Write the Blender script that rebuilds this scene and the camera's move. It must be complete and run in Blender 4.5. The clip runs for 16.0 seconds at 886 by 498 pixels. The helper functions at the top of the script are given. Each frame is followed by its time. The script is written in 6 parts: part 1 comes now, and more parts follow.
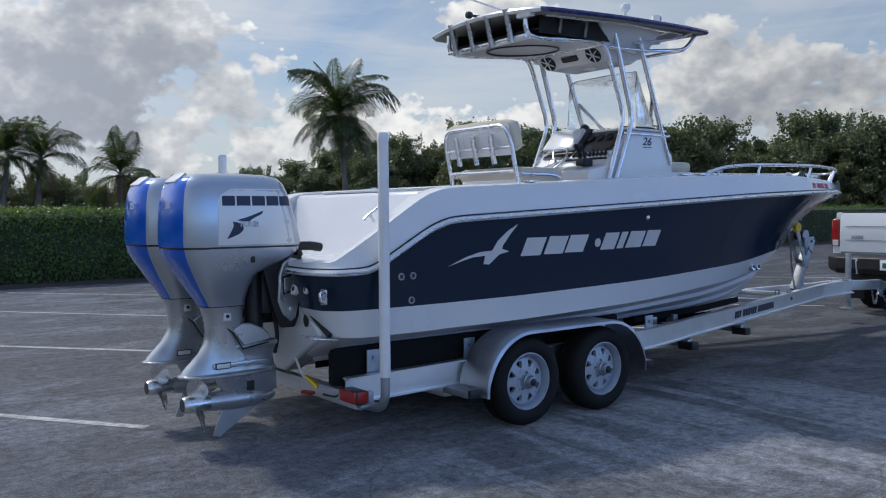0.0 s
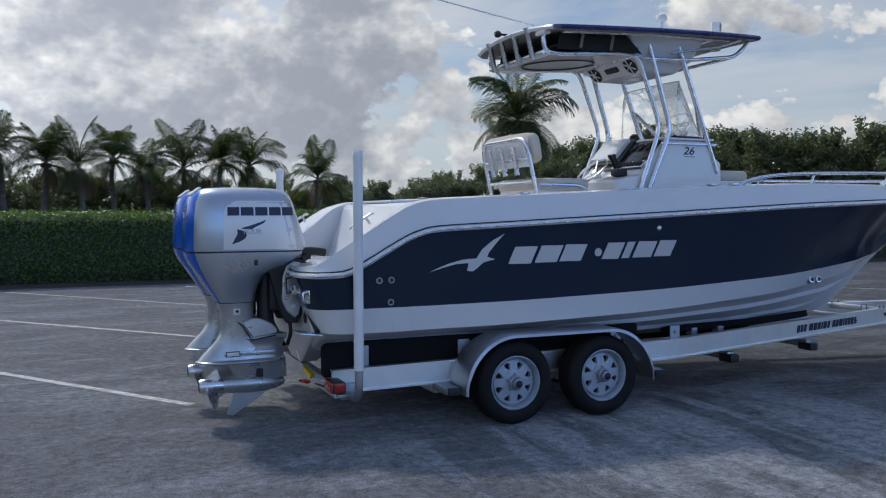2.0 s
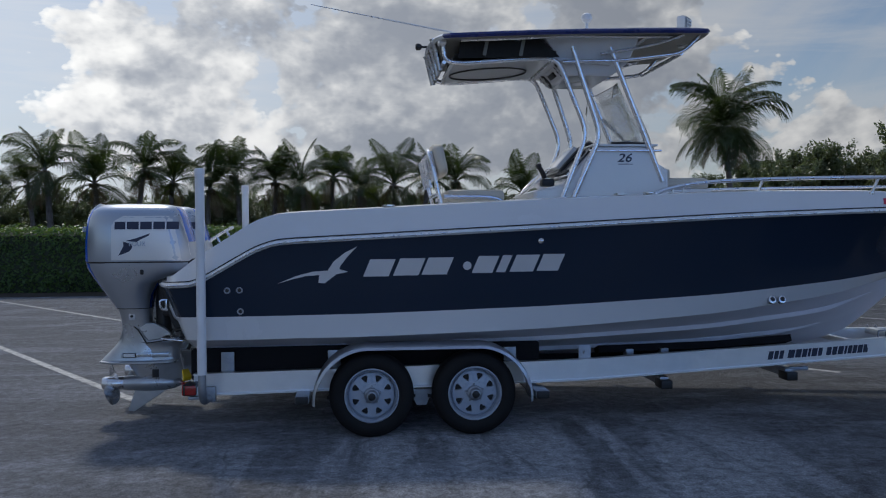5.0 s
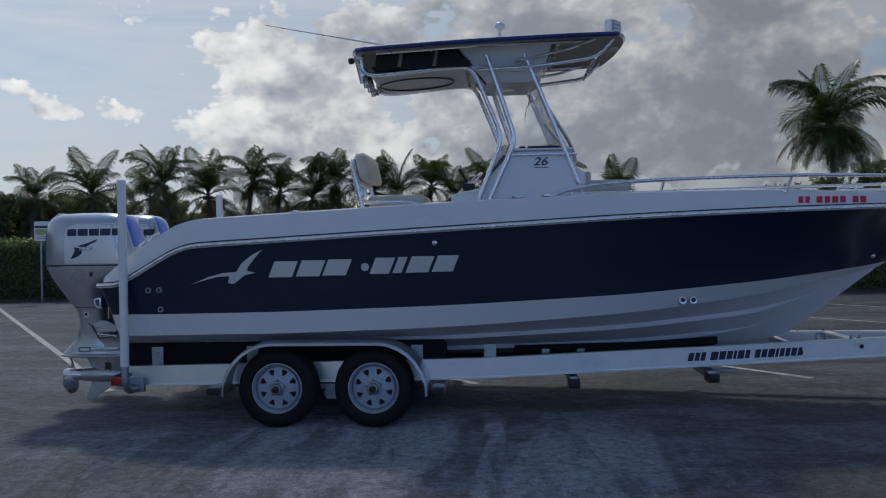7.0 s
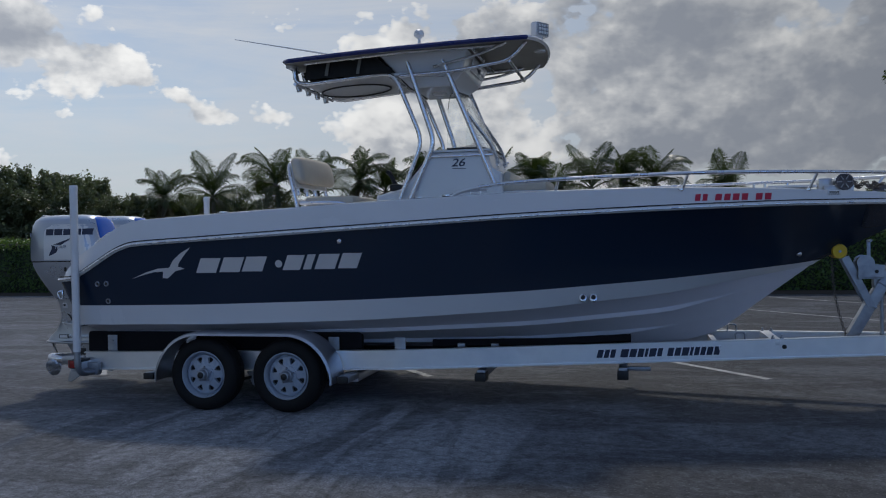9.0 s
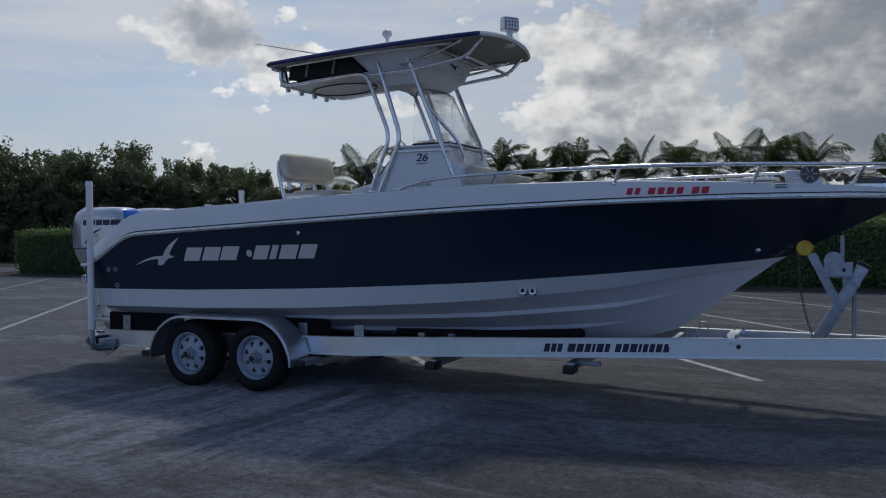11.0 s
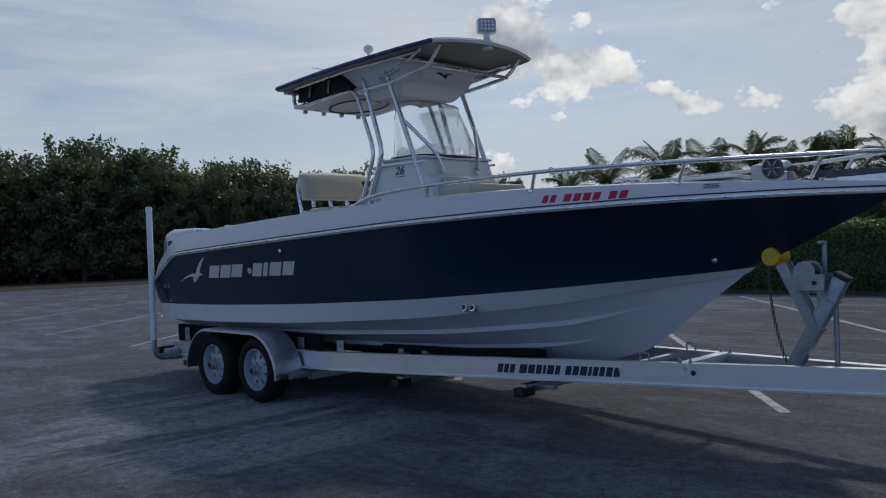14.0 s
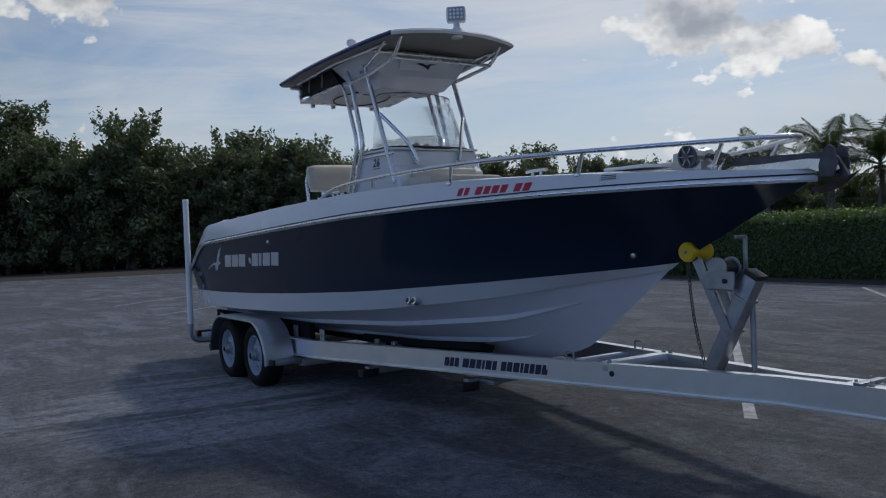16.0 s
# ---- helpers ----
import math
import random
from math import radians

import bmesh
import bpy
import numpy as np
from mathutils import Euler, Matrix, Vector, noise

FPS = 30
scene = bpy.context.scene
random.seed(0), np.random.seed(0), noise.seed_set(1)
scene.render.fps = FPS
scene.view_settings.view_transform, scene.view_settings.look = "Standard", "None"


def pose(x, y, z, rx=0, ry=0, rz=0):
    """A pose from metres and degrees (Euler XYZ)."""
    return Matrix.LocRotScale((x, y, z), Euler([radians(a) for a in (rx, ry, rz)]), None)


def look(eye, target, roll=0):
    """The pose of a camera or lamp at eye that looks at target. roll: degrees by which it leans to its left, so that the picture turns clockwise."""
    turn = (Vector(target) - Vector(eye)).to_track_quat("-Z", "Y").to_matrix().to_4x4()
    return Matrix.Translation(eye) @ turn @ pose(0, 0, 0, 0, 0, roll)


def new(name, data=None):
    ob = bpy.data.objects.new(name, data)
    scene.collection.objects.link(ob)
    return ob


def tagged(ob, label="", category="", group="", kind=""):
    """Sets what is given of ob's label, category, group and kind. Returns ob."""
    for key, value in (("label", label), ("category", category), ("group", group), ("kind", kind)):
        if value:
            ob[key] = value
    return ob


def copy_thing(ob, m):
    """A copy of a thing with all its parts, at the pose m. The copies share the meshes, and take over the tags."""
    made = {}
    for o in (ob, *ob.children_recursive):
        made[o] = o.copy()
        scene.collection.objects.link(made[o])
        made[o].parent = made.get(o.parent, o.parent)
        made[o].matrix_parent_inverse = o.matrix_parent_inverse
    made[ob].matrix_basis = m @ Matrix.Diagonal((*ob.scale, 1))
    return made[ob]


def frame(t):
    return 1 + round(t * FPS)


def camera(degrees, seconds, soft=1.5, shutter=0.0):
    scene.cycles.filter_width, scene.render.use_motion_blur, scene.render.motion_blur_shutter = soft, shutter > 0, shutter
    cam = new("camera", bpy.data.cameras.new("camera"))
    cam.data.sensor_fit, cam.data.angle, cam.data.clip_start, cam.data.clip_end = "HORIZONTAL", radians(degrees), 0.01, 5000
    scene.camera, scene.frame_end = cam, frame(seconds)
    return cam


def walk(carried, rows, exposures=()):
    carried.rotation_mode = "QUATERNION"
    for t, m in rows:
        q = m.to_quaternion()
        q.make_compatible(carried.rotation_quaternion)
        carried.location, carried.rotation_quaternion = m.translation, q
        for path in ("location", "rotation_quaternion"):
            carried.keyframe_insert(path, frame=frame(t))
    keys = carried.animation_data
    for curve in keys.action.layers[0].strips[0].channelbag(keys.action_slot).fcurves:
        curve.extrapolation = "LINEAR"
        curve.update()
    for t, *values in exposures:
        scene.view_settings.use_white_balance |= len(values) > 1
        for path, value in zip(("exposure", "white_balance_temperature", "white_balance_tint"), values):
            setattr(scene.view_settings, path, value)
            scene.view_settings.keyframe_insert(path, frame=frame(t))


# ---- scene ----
cam = camera(54.9, 16.0, soft=1.1)
PATH = [
    (0, (-4.346, -5.906, 1.616), (-3.133, -4.318, 1.526), -0.4),
    (0.5, (-4.155, -6.345, 1.665), (-3.063, -4.672, 1.562), -0.3),
    (1, (-3.891, -6.622, 1.662), (-2.904, -4.885, 1.571), 0.1),
    (1.5, (-3.533, -6.882, 1.659), (-2.648, -5.09, 1.578), 0.1),
    (2, (-3.149, -7.173, 1.667), (-2.364, -5.335, 1.585), -0.1),
    (2.5, (-2.667, -7.341, 1.668), (-1.968, -5.467, 1.632), -0.4),
    (3, (-2.154, -7.555, 1.662), (-1.553, -5.648, 1.617), -0.6),
    (3.5, (-1.632, -7.63, 1.659), (-1.126, -5.696, 1.599), -0.6),
    (4, (-1.091, -7.77, 1.675), (-0.695, -5.811, 1.598), -0.4),
    (4.2, (-0.898, -7.822, 1.676), (-0.544, -5.855, 1.6), -0.3),
    (6.3, (1.212, -8.228, 1.602), (1.19, -6.229, 1.592), -0.8),
    (6.5, (1.371, -8.286, 1.604), (1.326, -6.286, 1.584), -0.8),
    (7, (1.857, -8.349, 1.59), (1.735, -6.353, 1.563), -0.9),
    (7.5, (2.395, -8.428, 1.617), (2.206, -6.438, 1.583), -0.7),
    (8, (2.913, -8.494, 1.556), (2.629, -6.515, 1.531), -0.5),
    (8.5, (3.42, -8.471, 1.565), (3.052, -6.505, 1.541), -0.8),
    (11, (5.963, -8.004, 1.562), (5.125, -6.188, 1.517), -0.6),
    (11.5, (6.422, -7.766, 1.573), (5.463, -6.012, 1.525), -0.6),
    (12, (6.802, -7.45, 1.578), (5.768, -5.74, 1.526), -0.6),
    (12.5, (7.224, -7.131, 1.579), (6.073, -5.497, 1.534), -0.8),
    (13, (7.594, -6.742, 1.583), (6.34, -5.184, 1.567), -1.5),
    (13.5, (7.995, -6.405, 1.588), (6.662, -4.914, 1.575), -2.0),
    (14, (8.34, -6.074, 1.573), (6.934, -4.652, 1.556), -2.2),
    (14.5, (8.672, -5.726, 1.574), (7.202, -4.37, 1.552), -2.2),
    (15, (9.02, -5.369, 1.583), (7.483, -4.09, 1.548), -2.5),
    (15.5, (9.283, -4.975, 1.586), (7.689, -3.767, 1.554), -2.5),
    (16, (9.549, -4.579, 1.572), (7.882, -3.474, 1.533), -2.3),
]
walk(cam, [(t, look(eye, target, roll)) for t, eye, target, roll in PATH],
     exposures=[(0.0, 0.09, 6150, 10), (1.5, 0.02, 6150, 10), (4.0, -0.26, 6150, 10), (6.5, -0.70, 6150, 10), (8.5, -0.74, 6150, 10), (11.0, -0.86, 6150, 10), (16.0, -0.76, 6150, 10)])

# ---------------------------------------------------------------- light
SUN_ELEVATION, SUN_AZIMUTH = 53.0, 106.0          # azimuth counted from +x towards +y
sun = new("sun", bpy.data.lights.new("sun", "SUN"))
sun.data.energy, sun.data.angle, sun.data.color = 2.5, radians(5.0), (1.0, 0.93, 0.82)
_e, _a = radians(SUN_ELEVATION), radians(SUN_AZIMUTH)
SUN_DIR = Vector((math.cos(_e) * math.cos(_a), math.cos(_e) * math.sin(_a), math.sin(_e)))
sun.matrix_world = look(SUN_DIR * 60, (0, 0, 0))


class Graph:
    """Short names for building node trees."""

    def __init__(self, tree):
        self.tree = tree
        tree.nodes.clear()

    def node(self, kind, inputs=None, **props):
        n = self.tree.nodes.new(kind)
        for k, v in props.items():
            setattr(n, k, v)
        for k, v in (inputs or {}).items():
            if isinstance(v, bpy.types.NodeSocket):
                self.tree.links.new(v, n.inputs[k])
            else:
                n.inputs[k].default_value = v
        return n

    def math(self, op, a, b=0.0, clamp=False):
        return self.node("ShaderNodeMath", {0: a, 1: b}, operation=op, use_clamp=clamp).outputs[0]

    def noise(self, vec, scale, detail=4.0, rough=0.55, distort=0.0):
        return self.node("ShaderNodeTexNoise", {"Vector": vec, "Scale": scale, "Detail": detail, "Roughness": rough, "Distortion": distort}).outputs["Fac"]

    def ramp(self, fac, stops):
        n = self.node("ShaderNodeValToRGB", {"Fac": fac})
        e = n.color_ramp.elements
        while len(e) < len(stops):
            e.new(0.5)
        for s, (p, c) in zip(e, stops):
            s.position = p
            s.color = (c, c, c, 1) if isinstance(c, (int, float)) else (*c, 1)
        return n.outputs["Color"]

    def mix(self, fac, a, b, blend="MIX"):
        n = self.node("ShaderNodeMix", data_type="RGBA", blend_type=blend)
        for i, v in ((0, fac), (6, a), (7, b)):
            if isinstance(v, bpy.types.NodeSocket):
                self.tree.links.new(v, n.inputs[i])
            else:
                n.inputs[i].default_value = v if i == 0 else ((*v, 1) if len(v) == 3 else v)
        return n.outputs[2]


# banks of cloud (+) and clear gaps (-): bearing and height in degrees, their spread, and how much
BANKS = [(72, 10, 9, 8, 0.16), (84, 11, 9, 8, 0.17), (92, 12, 7, 5, 0.13), (88, 4, 12, 3.5, 0.08), (47, 5, 13, 5.5, 0.20), (61, 4.5, 7, 4.5, 0.17), (30, 7, 10, 5, 0.20), (105, 6.5, 7, 3.0, 0.20), (110, 13.5, 9, 3.0, 0.23), (103, 10.5, 5, 2.5, 0.12), (118, 8.0, 6, 1.4, 0.10),
         (126, 11.0, 5.0, 2.4, 0.23), (131, 12.8, 4, 2.0, 0.15), (106, 12.5, 4, 2.5, 0.08), (170, 15, 3, 0.8, 0.16), (168, 7.5, 6, 1.6, 0.08),
         (59.5, 12.5, 5.0, 3.0, -0.24), (32, 15.5, 11, 2.6, -0.20), (120, 5, 8, 3.5, -0.08), (150, 8, 15, 12, -0.16)]
DULL = [(77, 9, 8, 6, 0.20), (89, 12, 7, 4, 0.14), (70, 5, 5, 4, 0.10), (46, 6, 15, 7, -0.14), (104, 7, 6, 3, -0.07), (127, 12, 6, 3, -0.19), (80, 13.5, 3, 1.6, -0.20), (97, 8, 3, 4, -0.14), (60, 7, 5, 3, -0.10), (112, 14, 6, 3, -0.12)]


def build_sky():
    world = bpy.data.worlds.new("sky")
    scene.world = world
    world.use_nodes = True
    g = Graph(world.node_tree)
    sky = g.node("ShaderNodeTexSky", sky_type="NISHITA", sun_disc=False, sun_elevation=_e,
                 sun_rotation=radians(90.0 - SUN_AZIMUTH), air_density=1.0, dust_density=0.5, ozone_density=2.0).outputs[0]
    sky = g.mix(1.0, sky, (0.10, 0.10, 0.10), "MULTIPLY")
    at = g.node("ShaderNodeTexCoord").outputs["Generated"]
    xyz = g.node("ShaderNodeSeparateXYZ", {0: at})
    up = g.math("MAXIMUM", xyz.outputs[2], 0.0)
    bearing = g.math("MULTIPLY", g.math("ARCTAN2", xyz.outputs[1], xyz.outputs[0]), 57.2958)
    height = g.math("MULTIPLY", g.math("ARCSINE", xyz.outputs[2]), 57.2958)
    spot = g.node("ShaderNodeCombineXYZ", {0: bearing, 1: height, 2: 0.0}).outputs[0]

    def banks(rows):
        total = 0.0
        for b, h, sb, sh, amount in rows:
            d = g.node("ShaderNodeVectorMath", {0: spot, 1: (b, h, 0)}, operation="SUBTRACT").outputs[0]
            d = g.node("ShaderNodeVectorMath", {0: d, 1: (1 / sb, 1 / sh, 0)}, operation="MULTIPLY").outputs[0]
            d = g.node("ShaderNodeVectorMath", {0: d, 1: d}, operation="DOT_PRODUCT").outputs["Value"]
            e = g.math("MULTIPLY", g.math("POWER", 2.718, g.math("MULTIPLY", d, -1.0)), amount)
            total = g.math("ADD", e, total)
        return total
    cover_map = banks(BANKS)
    dull_map = banks(DULL)
    # clouds scatter the sun forward: brighter towards it, duller away from it
    near = g.node("ShaderNodeVectorMath", {0: at, 1: tuple(SUN_DIR)}, operation="DOT_PRODUCT").outputs["Value"]
    ahead = g.ramp(g.math("ADD", g.math("MULTIPLY", near, 0.5), 0.5), [(0.25, 0.0), (0.62, 0.78), (0.80, 1.0)])
    # clear deep blue behind the viewer, away from the sun
    deep = g.math("MULTIPLY", g.ramp(ahead, [(0.0, 1.0), (0.55, 0.0)]), g.ramp(g.math("ADD", g.math("MULTIPLY", xyz.outputs[0], 0.5), 0.5), [(0.18, 0.25), (0.62, 1.0)]))
    sky = g.mix(deep, sky, g.mix(1.0, sky, (1.15, 1.60, 2.65), "MULTIPLY"))
    stretch = g.node("ShaderNodeVectorMath", {0: at, 1: (1.0, 1.0, 1.9)}, operation="MULTIPLY").outputs[0]
    stretch = g.node("ShaderNodeVectorMath", {0: stretch, 1: CLOUD_SHIFT}, operation="ADD").outputs[0]

    def field(v, detail):
        w = g.node("ShaderNodeVectorMath", {0: v, 1: (1.0, 1.0, 0.62)}, operation="MULTIPLY").outputs[0]
        big = g.noise(v, 3.9, detail, 0.57, 0.2)
        puff = g.node("ShaderNodeTexVoronoi", {"Vector": w, "Scale": 17.0, "Detail": 3.0, "Roughness": 0.6}, feature="SMOOTH_F1").outputs["Distance"]
        curl = g.node("ShaderNodeTexVoronoi", {"Vector": w, "Scale": 46.0, "Detail": 2.0, "Roughness": 0.6}, feature="SMOOTH_F1").outputs["Distance"]
        return g.math("ADD", g.math("ADD", big, g.math("MULTIPLY", puff, -0.17)), g.math("MULTIPLY", curl, -0.060))
    cover = g.math("ADD", g.math("ADD", field(stretch, 12.0), 0.062), cover_map)
    soft = g.math("ADD", field(stretch, 9.0), cover_map)
    mask = g.ramp(cover, [(0.468, 0.0), (0.484, 0.62), (0.510, 1.0)])
    above = g.node("ShaderNodeVectorMath", {0: stretch, 1: (SUN_DIR[0] * 0.02, SUN_DIR[1] * 0.02, 0.035)}, operation="ADD").outputs[0]
    lit = g.math("SUBTRACT", soft, g.math("ADD", field(above, 9.0), cover_map))
    thick = g.ramp(cover, [(0.47, 1.0), (0.56, 0.70), (0.66, 0.42), (0.82, 0.22)])
    billow = g.math("ADD", g.math("MULTIPLY", g.math("SUBTRACT", g.noise(at, 6.0, 5.0, 0.50, 0.6), 0.5), 0.80), g.math("MULTIPLY", g.math("SUBTRACT", g.noise(stretch, 17.0, 6.0, 0.55, 0.4), 0.5), 0.34))
    dull_map = g.math("SUBTRACT", dull_map, billow)
    bright = g.math("ADD", g.math("MULTIPLY", lit, 3.4), g.math("SUBTRACT", g.math("MULTIPLY", thick, 0.62), dull_map), True)
    cloud = g.ramp(bright, [(0.0, (0.36, 0.382, 0.425)), (0.22, (0.42, 0.438, 0.470)), (0.50, (0.60, 0.605, 0.610)), (0.72, (0.82, 0.805, 0.775)), (1.0, (1.02, 0.99, 0.93))])
    veil = g.math("MULTIPLY", g.ramp(g.noise(stretch, 2.6, 6.0, 0.60, 0.9), [(0.34, 0.22), (0.64, 0.95)]), ahead)
    sky = g.mix(g.math("MULTIPLY", veil, 0.82), sky, (0.69, 0.715, 0.745))
    drawn = g.node("ShaderNodeMapping", {"Vector": spot, "Rotation": (0, 0, radians(14)), "Scale": (0.045, 0.33, 1.0)}).outputs[0]
    wisps = g.math("MULTIPLY", g.ramp(g.noise(drawn, 1.0, 8.0, 0.62, 0.7), [(0.44, 0.0), (0.66, 1.0)]), ahead)
    sky = g.mix(g.math("MULTIPLY", wisps, 0.55), sky, (0.80, 0.80, 0.80))
    haze = g.math("MULTIPLY", g.ramp(up, [(0.0, 0.80), (0.16, 0.0)]), g.math("ADD", g.math("MULTIPLY", ahead, 0.85), 0.15))
    sky = g.mix(haze, sky, (0.62, 0.655, 0.69))
    sky = g.mix(g.ramp(near, [(0.60, 0.0), (0.80, 0.30)]), sky, (0.84, 0.86, 0.88))
    cloud = g.mix(1.0, cloud, g.ramp(ahead, [(0.0, 0.40), (0.75, 0.86), (1.0, 1.15)]), "MULTIPLY")
    col = g.mix(g.math("MULTIPLY", mask, g.ramp(ahead, [(0.0, 0.15), (0.6, 1.0)])), sky, cloud)
    col = g.mix(1.0, col, g.ramp(up, [(0.40, 1.0), (0.85, (0.44, 0.60, 0.92))]), "MULTIPLY")
    # heavy cloud on one side, a thin bright veil on the other
    turn = g.math("DIVIDE", g.math("ADD", bearing, 180.0), 360.0)
    col = g.mix(1.0, col, g.ramp(turn, [(0.0, 1.12), (0.17, 1.10), (0.45, 1.05), (0.58, 0.78), (0.70, 0.82), (0.775, 1.14), (0.86, 1.38), (0.955, 1.32), (1.0, 1.12)]), "MULTIPLY")
    out = g.node("ShaderNodeBackground", {"Color": col, "Strength": SKY_STRENGTH}).outputs[0]
    g.node("ShaderNodeOutputWorld", {"Surface": out})


CLOUD_SHIFT, SKY_STRENGTH = (3.1, 7.4, 0.0), 1.0
build_sky()


# ---------------------------------------------------------------- materials
def mat(name, col, rough=0.5, metal=0.0, col2=None, scale=3.0, amount=0.5, bump=0.0, bscale=60.0, coat=0.0, spec=0.5, fine=0.0, rvar=0.08, each=0.0, sheen=0.0, trans=0.0, ior=1.45):
    m = bpy.data.materials.new(name)
    m.use_nodes = True
    g = Graph(m.node_tree)
    at = g.node("ShaderNodeTexCoord").outputs["Object"]
    c2 = col2 or tuple(c * 0.78 for c in col)
    n1 = g.ramp(g.noise(at, scale, 6.0, 0.6, 0.3), [(0.35, 0.0), (0.68, 1.0)])
    c = g.mix(g.math("MULTIPLY", n1, amount), col, c2)
    if fine:
        n2 = g.noise(at, bscale * 1.7, 3.0, 0.7)
        c = g.mix(fine, c, g.ramp(n2, [(0.25, 0.25), (0.75, 0.9)]), "OVERLAY")
    if each:
        rnd = g.node("ShaderNodeObjectInfo").outputs["Random"]
        c = g.mix(each, c, g.ramp(rnd, [(0.0, 0.2), (1.0, 0.8)]), "OVERLAY")
    r = g.math("ADD", g.math("MULTIPLY", n1, rvar), rough)
    ins = {"Base Color": c, "Roughness": r, "Metallic": metal, "Coat Weight": coat, "Coat Roughness": 0.06, "Specular IOR Level": spec, "IOR": ior, "Transmission Weight": trans, "Sheen Weight": sheen}
    if bump:
        h = g.noise(at, bscale, 4.0, 0.65)
        ins["Normal"] = g.node("ShaderNodeBump", {"Strength": bump, "Distance": 0.01, "Height": h}).outputs[0]
    b = g.node("ShaderNodeBsdfPrincipled", ins)
    g.node("ShaderNodeOutputMaterial", {"Surface": b.outputs[0]})
    return m


def leaf_mat(name, col, col2, trans=(0.10, 0.16, 0.02), rough=0.45):
    m = bpy.data.materials.new(name)
    m.use_nodes = True
    g = Graph(m.node_tree)
    rnd = g.node("ShaderNodeNewGeometry").outputs["Random Per Island"]
    at = g.node("ShaderNodeTexCoord").outputs["Object"]
    patch = g.noise(at, 0.6, 3.0)
    c = g.mix(g.ramp(rnd, [(0.0, 0.0), (1.0, 1.0)]), col, col2)
    c = g.mix(g.ramp(patch, [(0.4, 0.0), (0.65, 0.55)]), c, tuple(x * 0.55 for x in col))
    b = g.node("ShaderNodeBsdfPrincipled", {"Base Color": c, "Roughness": rough, "Specular IOR Level": 0.4})
    t = g.node("ShaderNodeBsdfTranslucent", {"Color": (*trans, 1)})
    s = g.node("ShaderNodeMixShader", {0: 0.3, 1: b.outputs[0], 2: t.outputs[0]})
    g.node("ShaderNodeOutputMaterial", {"Surface": s.outputs[0]})
    return m


def ground_mat():
    m = bpy.data.materials.new("weathered_asphalt")
    m.use_nodes = True
    g = Graph(m.node_tree)
    at = g.node("ShaderNodeTexCoord").outputs["Object"]
    broad = g.noise(at, 0.22, 6.0, 0.6, 0.6)
    mid = g.noise(at, 1.6, 8.0, 0.68, 0.4)
    grit = g.noise(at, 70.0, 3.0, 0.8)
    speck = g.node("ShaderNodeTexVoronoi", {"Vector": at, "Scale": 95.0}).outputs["Distance"]
    c = g.mix(g.ramp(broad, [(0.36, 0.0), (0.64, 1.0)]), (0.074, 0.076, 0.082), (0.112, 0.115, 0.122))
    c = g.mix(g.ramp(mid, [(0.42, 0.0), (0.70, 0.75)]), c, (0.062, 0.063, 0.068))
    # pale dried patches
    dry = g.noise(g.node("ShaderNodeMapping", {"Vector": at, "Scale": (0.55, 1.5, 1.0), "Rotation": (0, 0, 0.5)}).outputs[0], 0.8, 7.0, 0.7, 0.8)
    c = g.mix(g.ramp(dry, [(0.48, 0.0), (0.60, 0.85)]), c, (0.230, 0.238, 0.252))
    scuff = g.noise(g.node("ShaderNodeMapping", {"Vector": at, "Scale": (1.6, 0.8, 1.0), "Rotation": (0, 0, 0.95)}).outputs[0], 1.7, 9.0, 0.68, 0.5)
    c = g.mix(g.ramp(scuff, [(0.52, 0.0), (0.68, 0.45)]), c, (0.200, 0.207, 0.220))
    c = g.mix(g.ramp(scuff, [(0.34, 0.4), (0.48, 0.0)]), c, (0.060, 0.063, 0.069))
    # paler towards the open end of the lot, darker towards the other
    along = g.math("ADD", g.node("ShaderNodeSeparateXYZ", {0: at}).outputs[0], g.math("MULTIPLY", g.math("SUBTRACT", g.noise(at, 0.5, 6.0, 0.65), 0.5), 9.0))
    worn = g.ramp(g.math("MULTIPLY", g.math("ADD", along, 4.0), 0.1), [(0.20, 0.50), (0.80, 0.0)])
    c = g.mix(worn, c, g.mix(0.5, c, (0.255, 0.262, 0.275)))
    dark_end = g.ramp(g.math("MULTIPLY", along, 0.1), [(0.05, 0.0), (0.55, 0.44)])
    c = g.mix(dark_end, c, (0.040, 0.041, 0.045))
    where = g.node("ShaderNodeVectorMath", {0: g.node("ShaderNodeVectorMath", {0: at, 1: (1.0, -2.2, 0)}, operation="SUBTRACT").outputs[0], 1: (0.36, 0.50, 0)}, operation="MULTIPLY").outputs[0]
    where = g.node("ShaderNodeVectorMath", {0: where}, operation="LENGTH").outputs["Value"]
    wash = g.noise(g.node("ShaderNodeMapping", {"Vector": at, "Scale": (2.3, 0.42, 1.0)}).outputs[0], 1.0, 8.0, 0.66, 0.5)
    wash = g.math("MULTIPLY", g.ramp(wash, [(0.45, 0.0), (0.55, 1.0)]), g.ramp(where, [(0.60, 0.90), (1.15, 0.0)]))
    c = g.mix(wash, c, (0.270, 0.276, 0.288))
    oil = g.noise(at, 0.9, 3.0, 0.5)
    c = g.mix(g.ramp(oil, [(0.66, 0.0), (0.76, 0.5)]), c, (0.07, 0.07, 0.072))
    c = g.mix(0.75, c, g.ramp(grit, [(0.30, 0.08), (0.70, 0.92)]), "OVERLAY")
    grain = g.noise(at, 11.0, 9.0, 0.82, 0.3)
    c = g.mix(0.8, c, g.ramp(grain, [(0.36, 0.15), (0.64, 0.85)]), "OVERLAY")
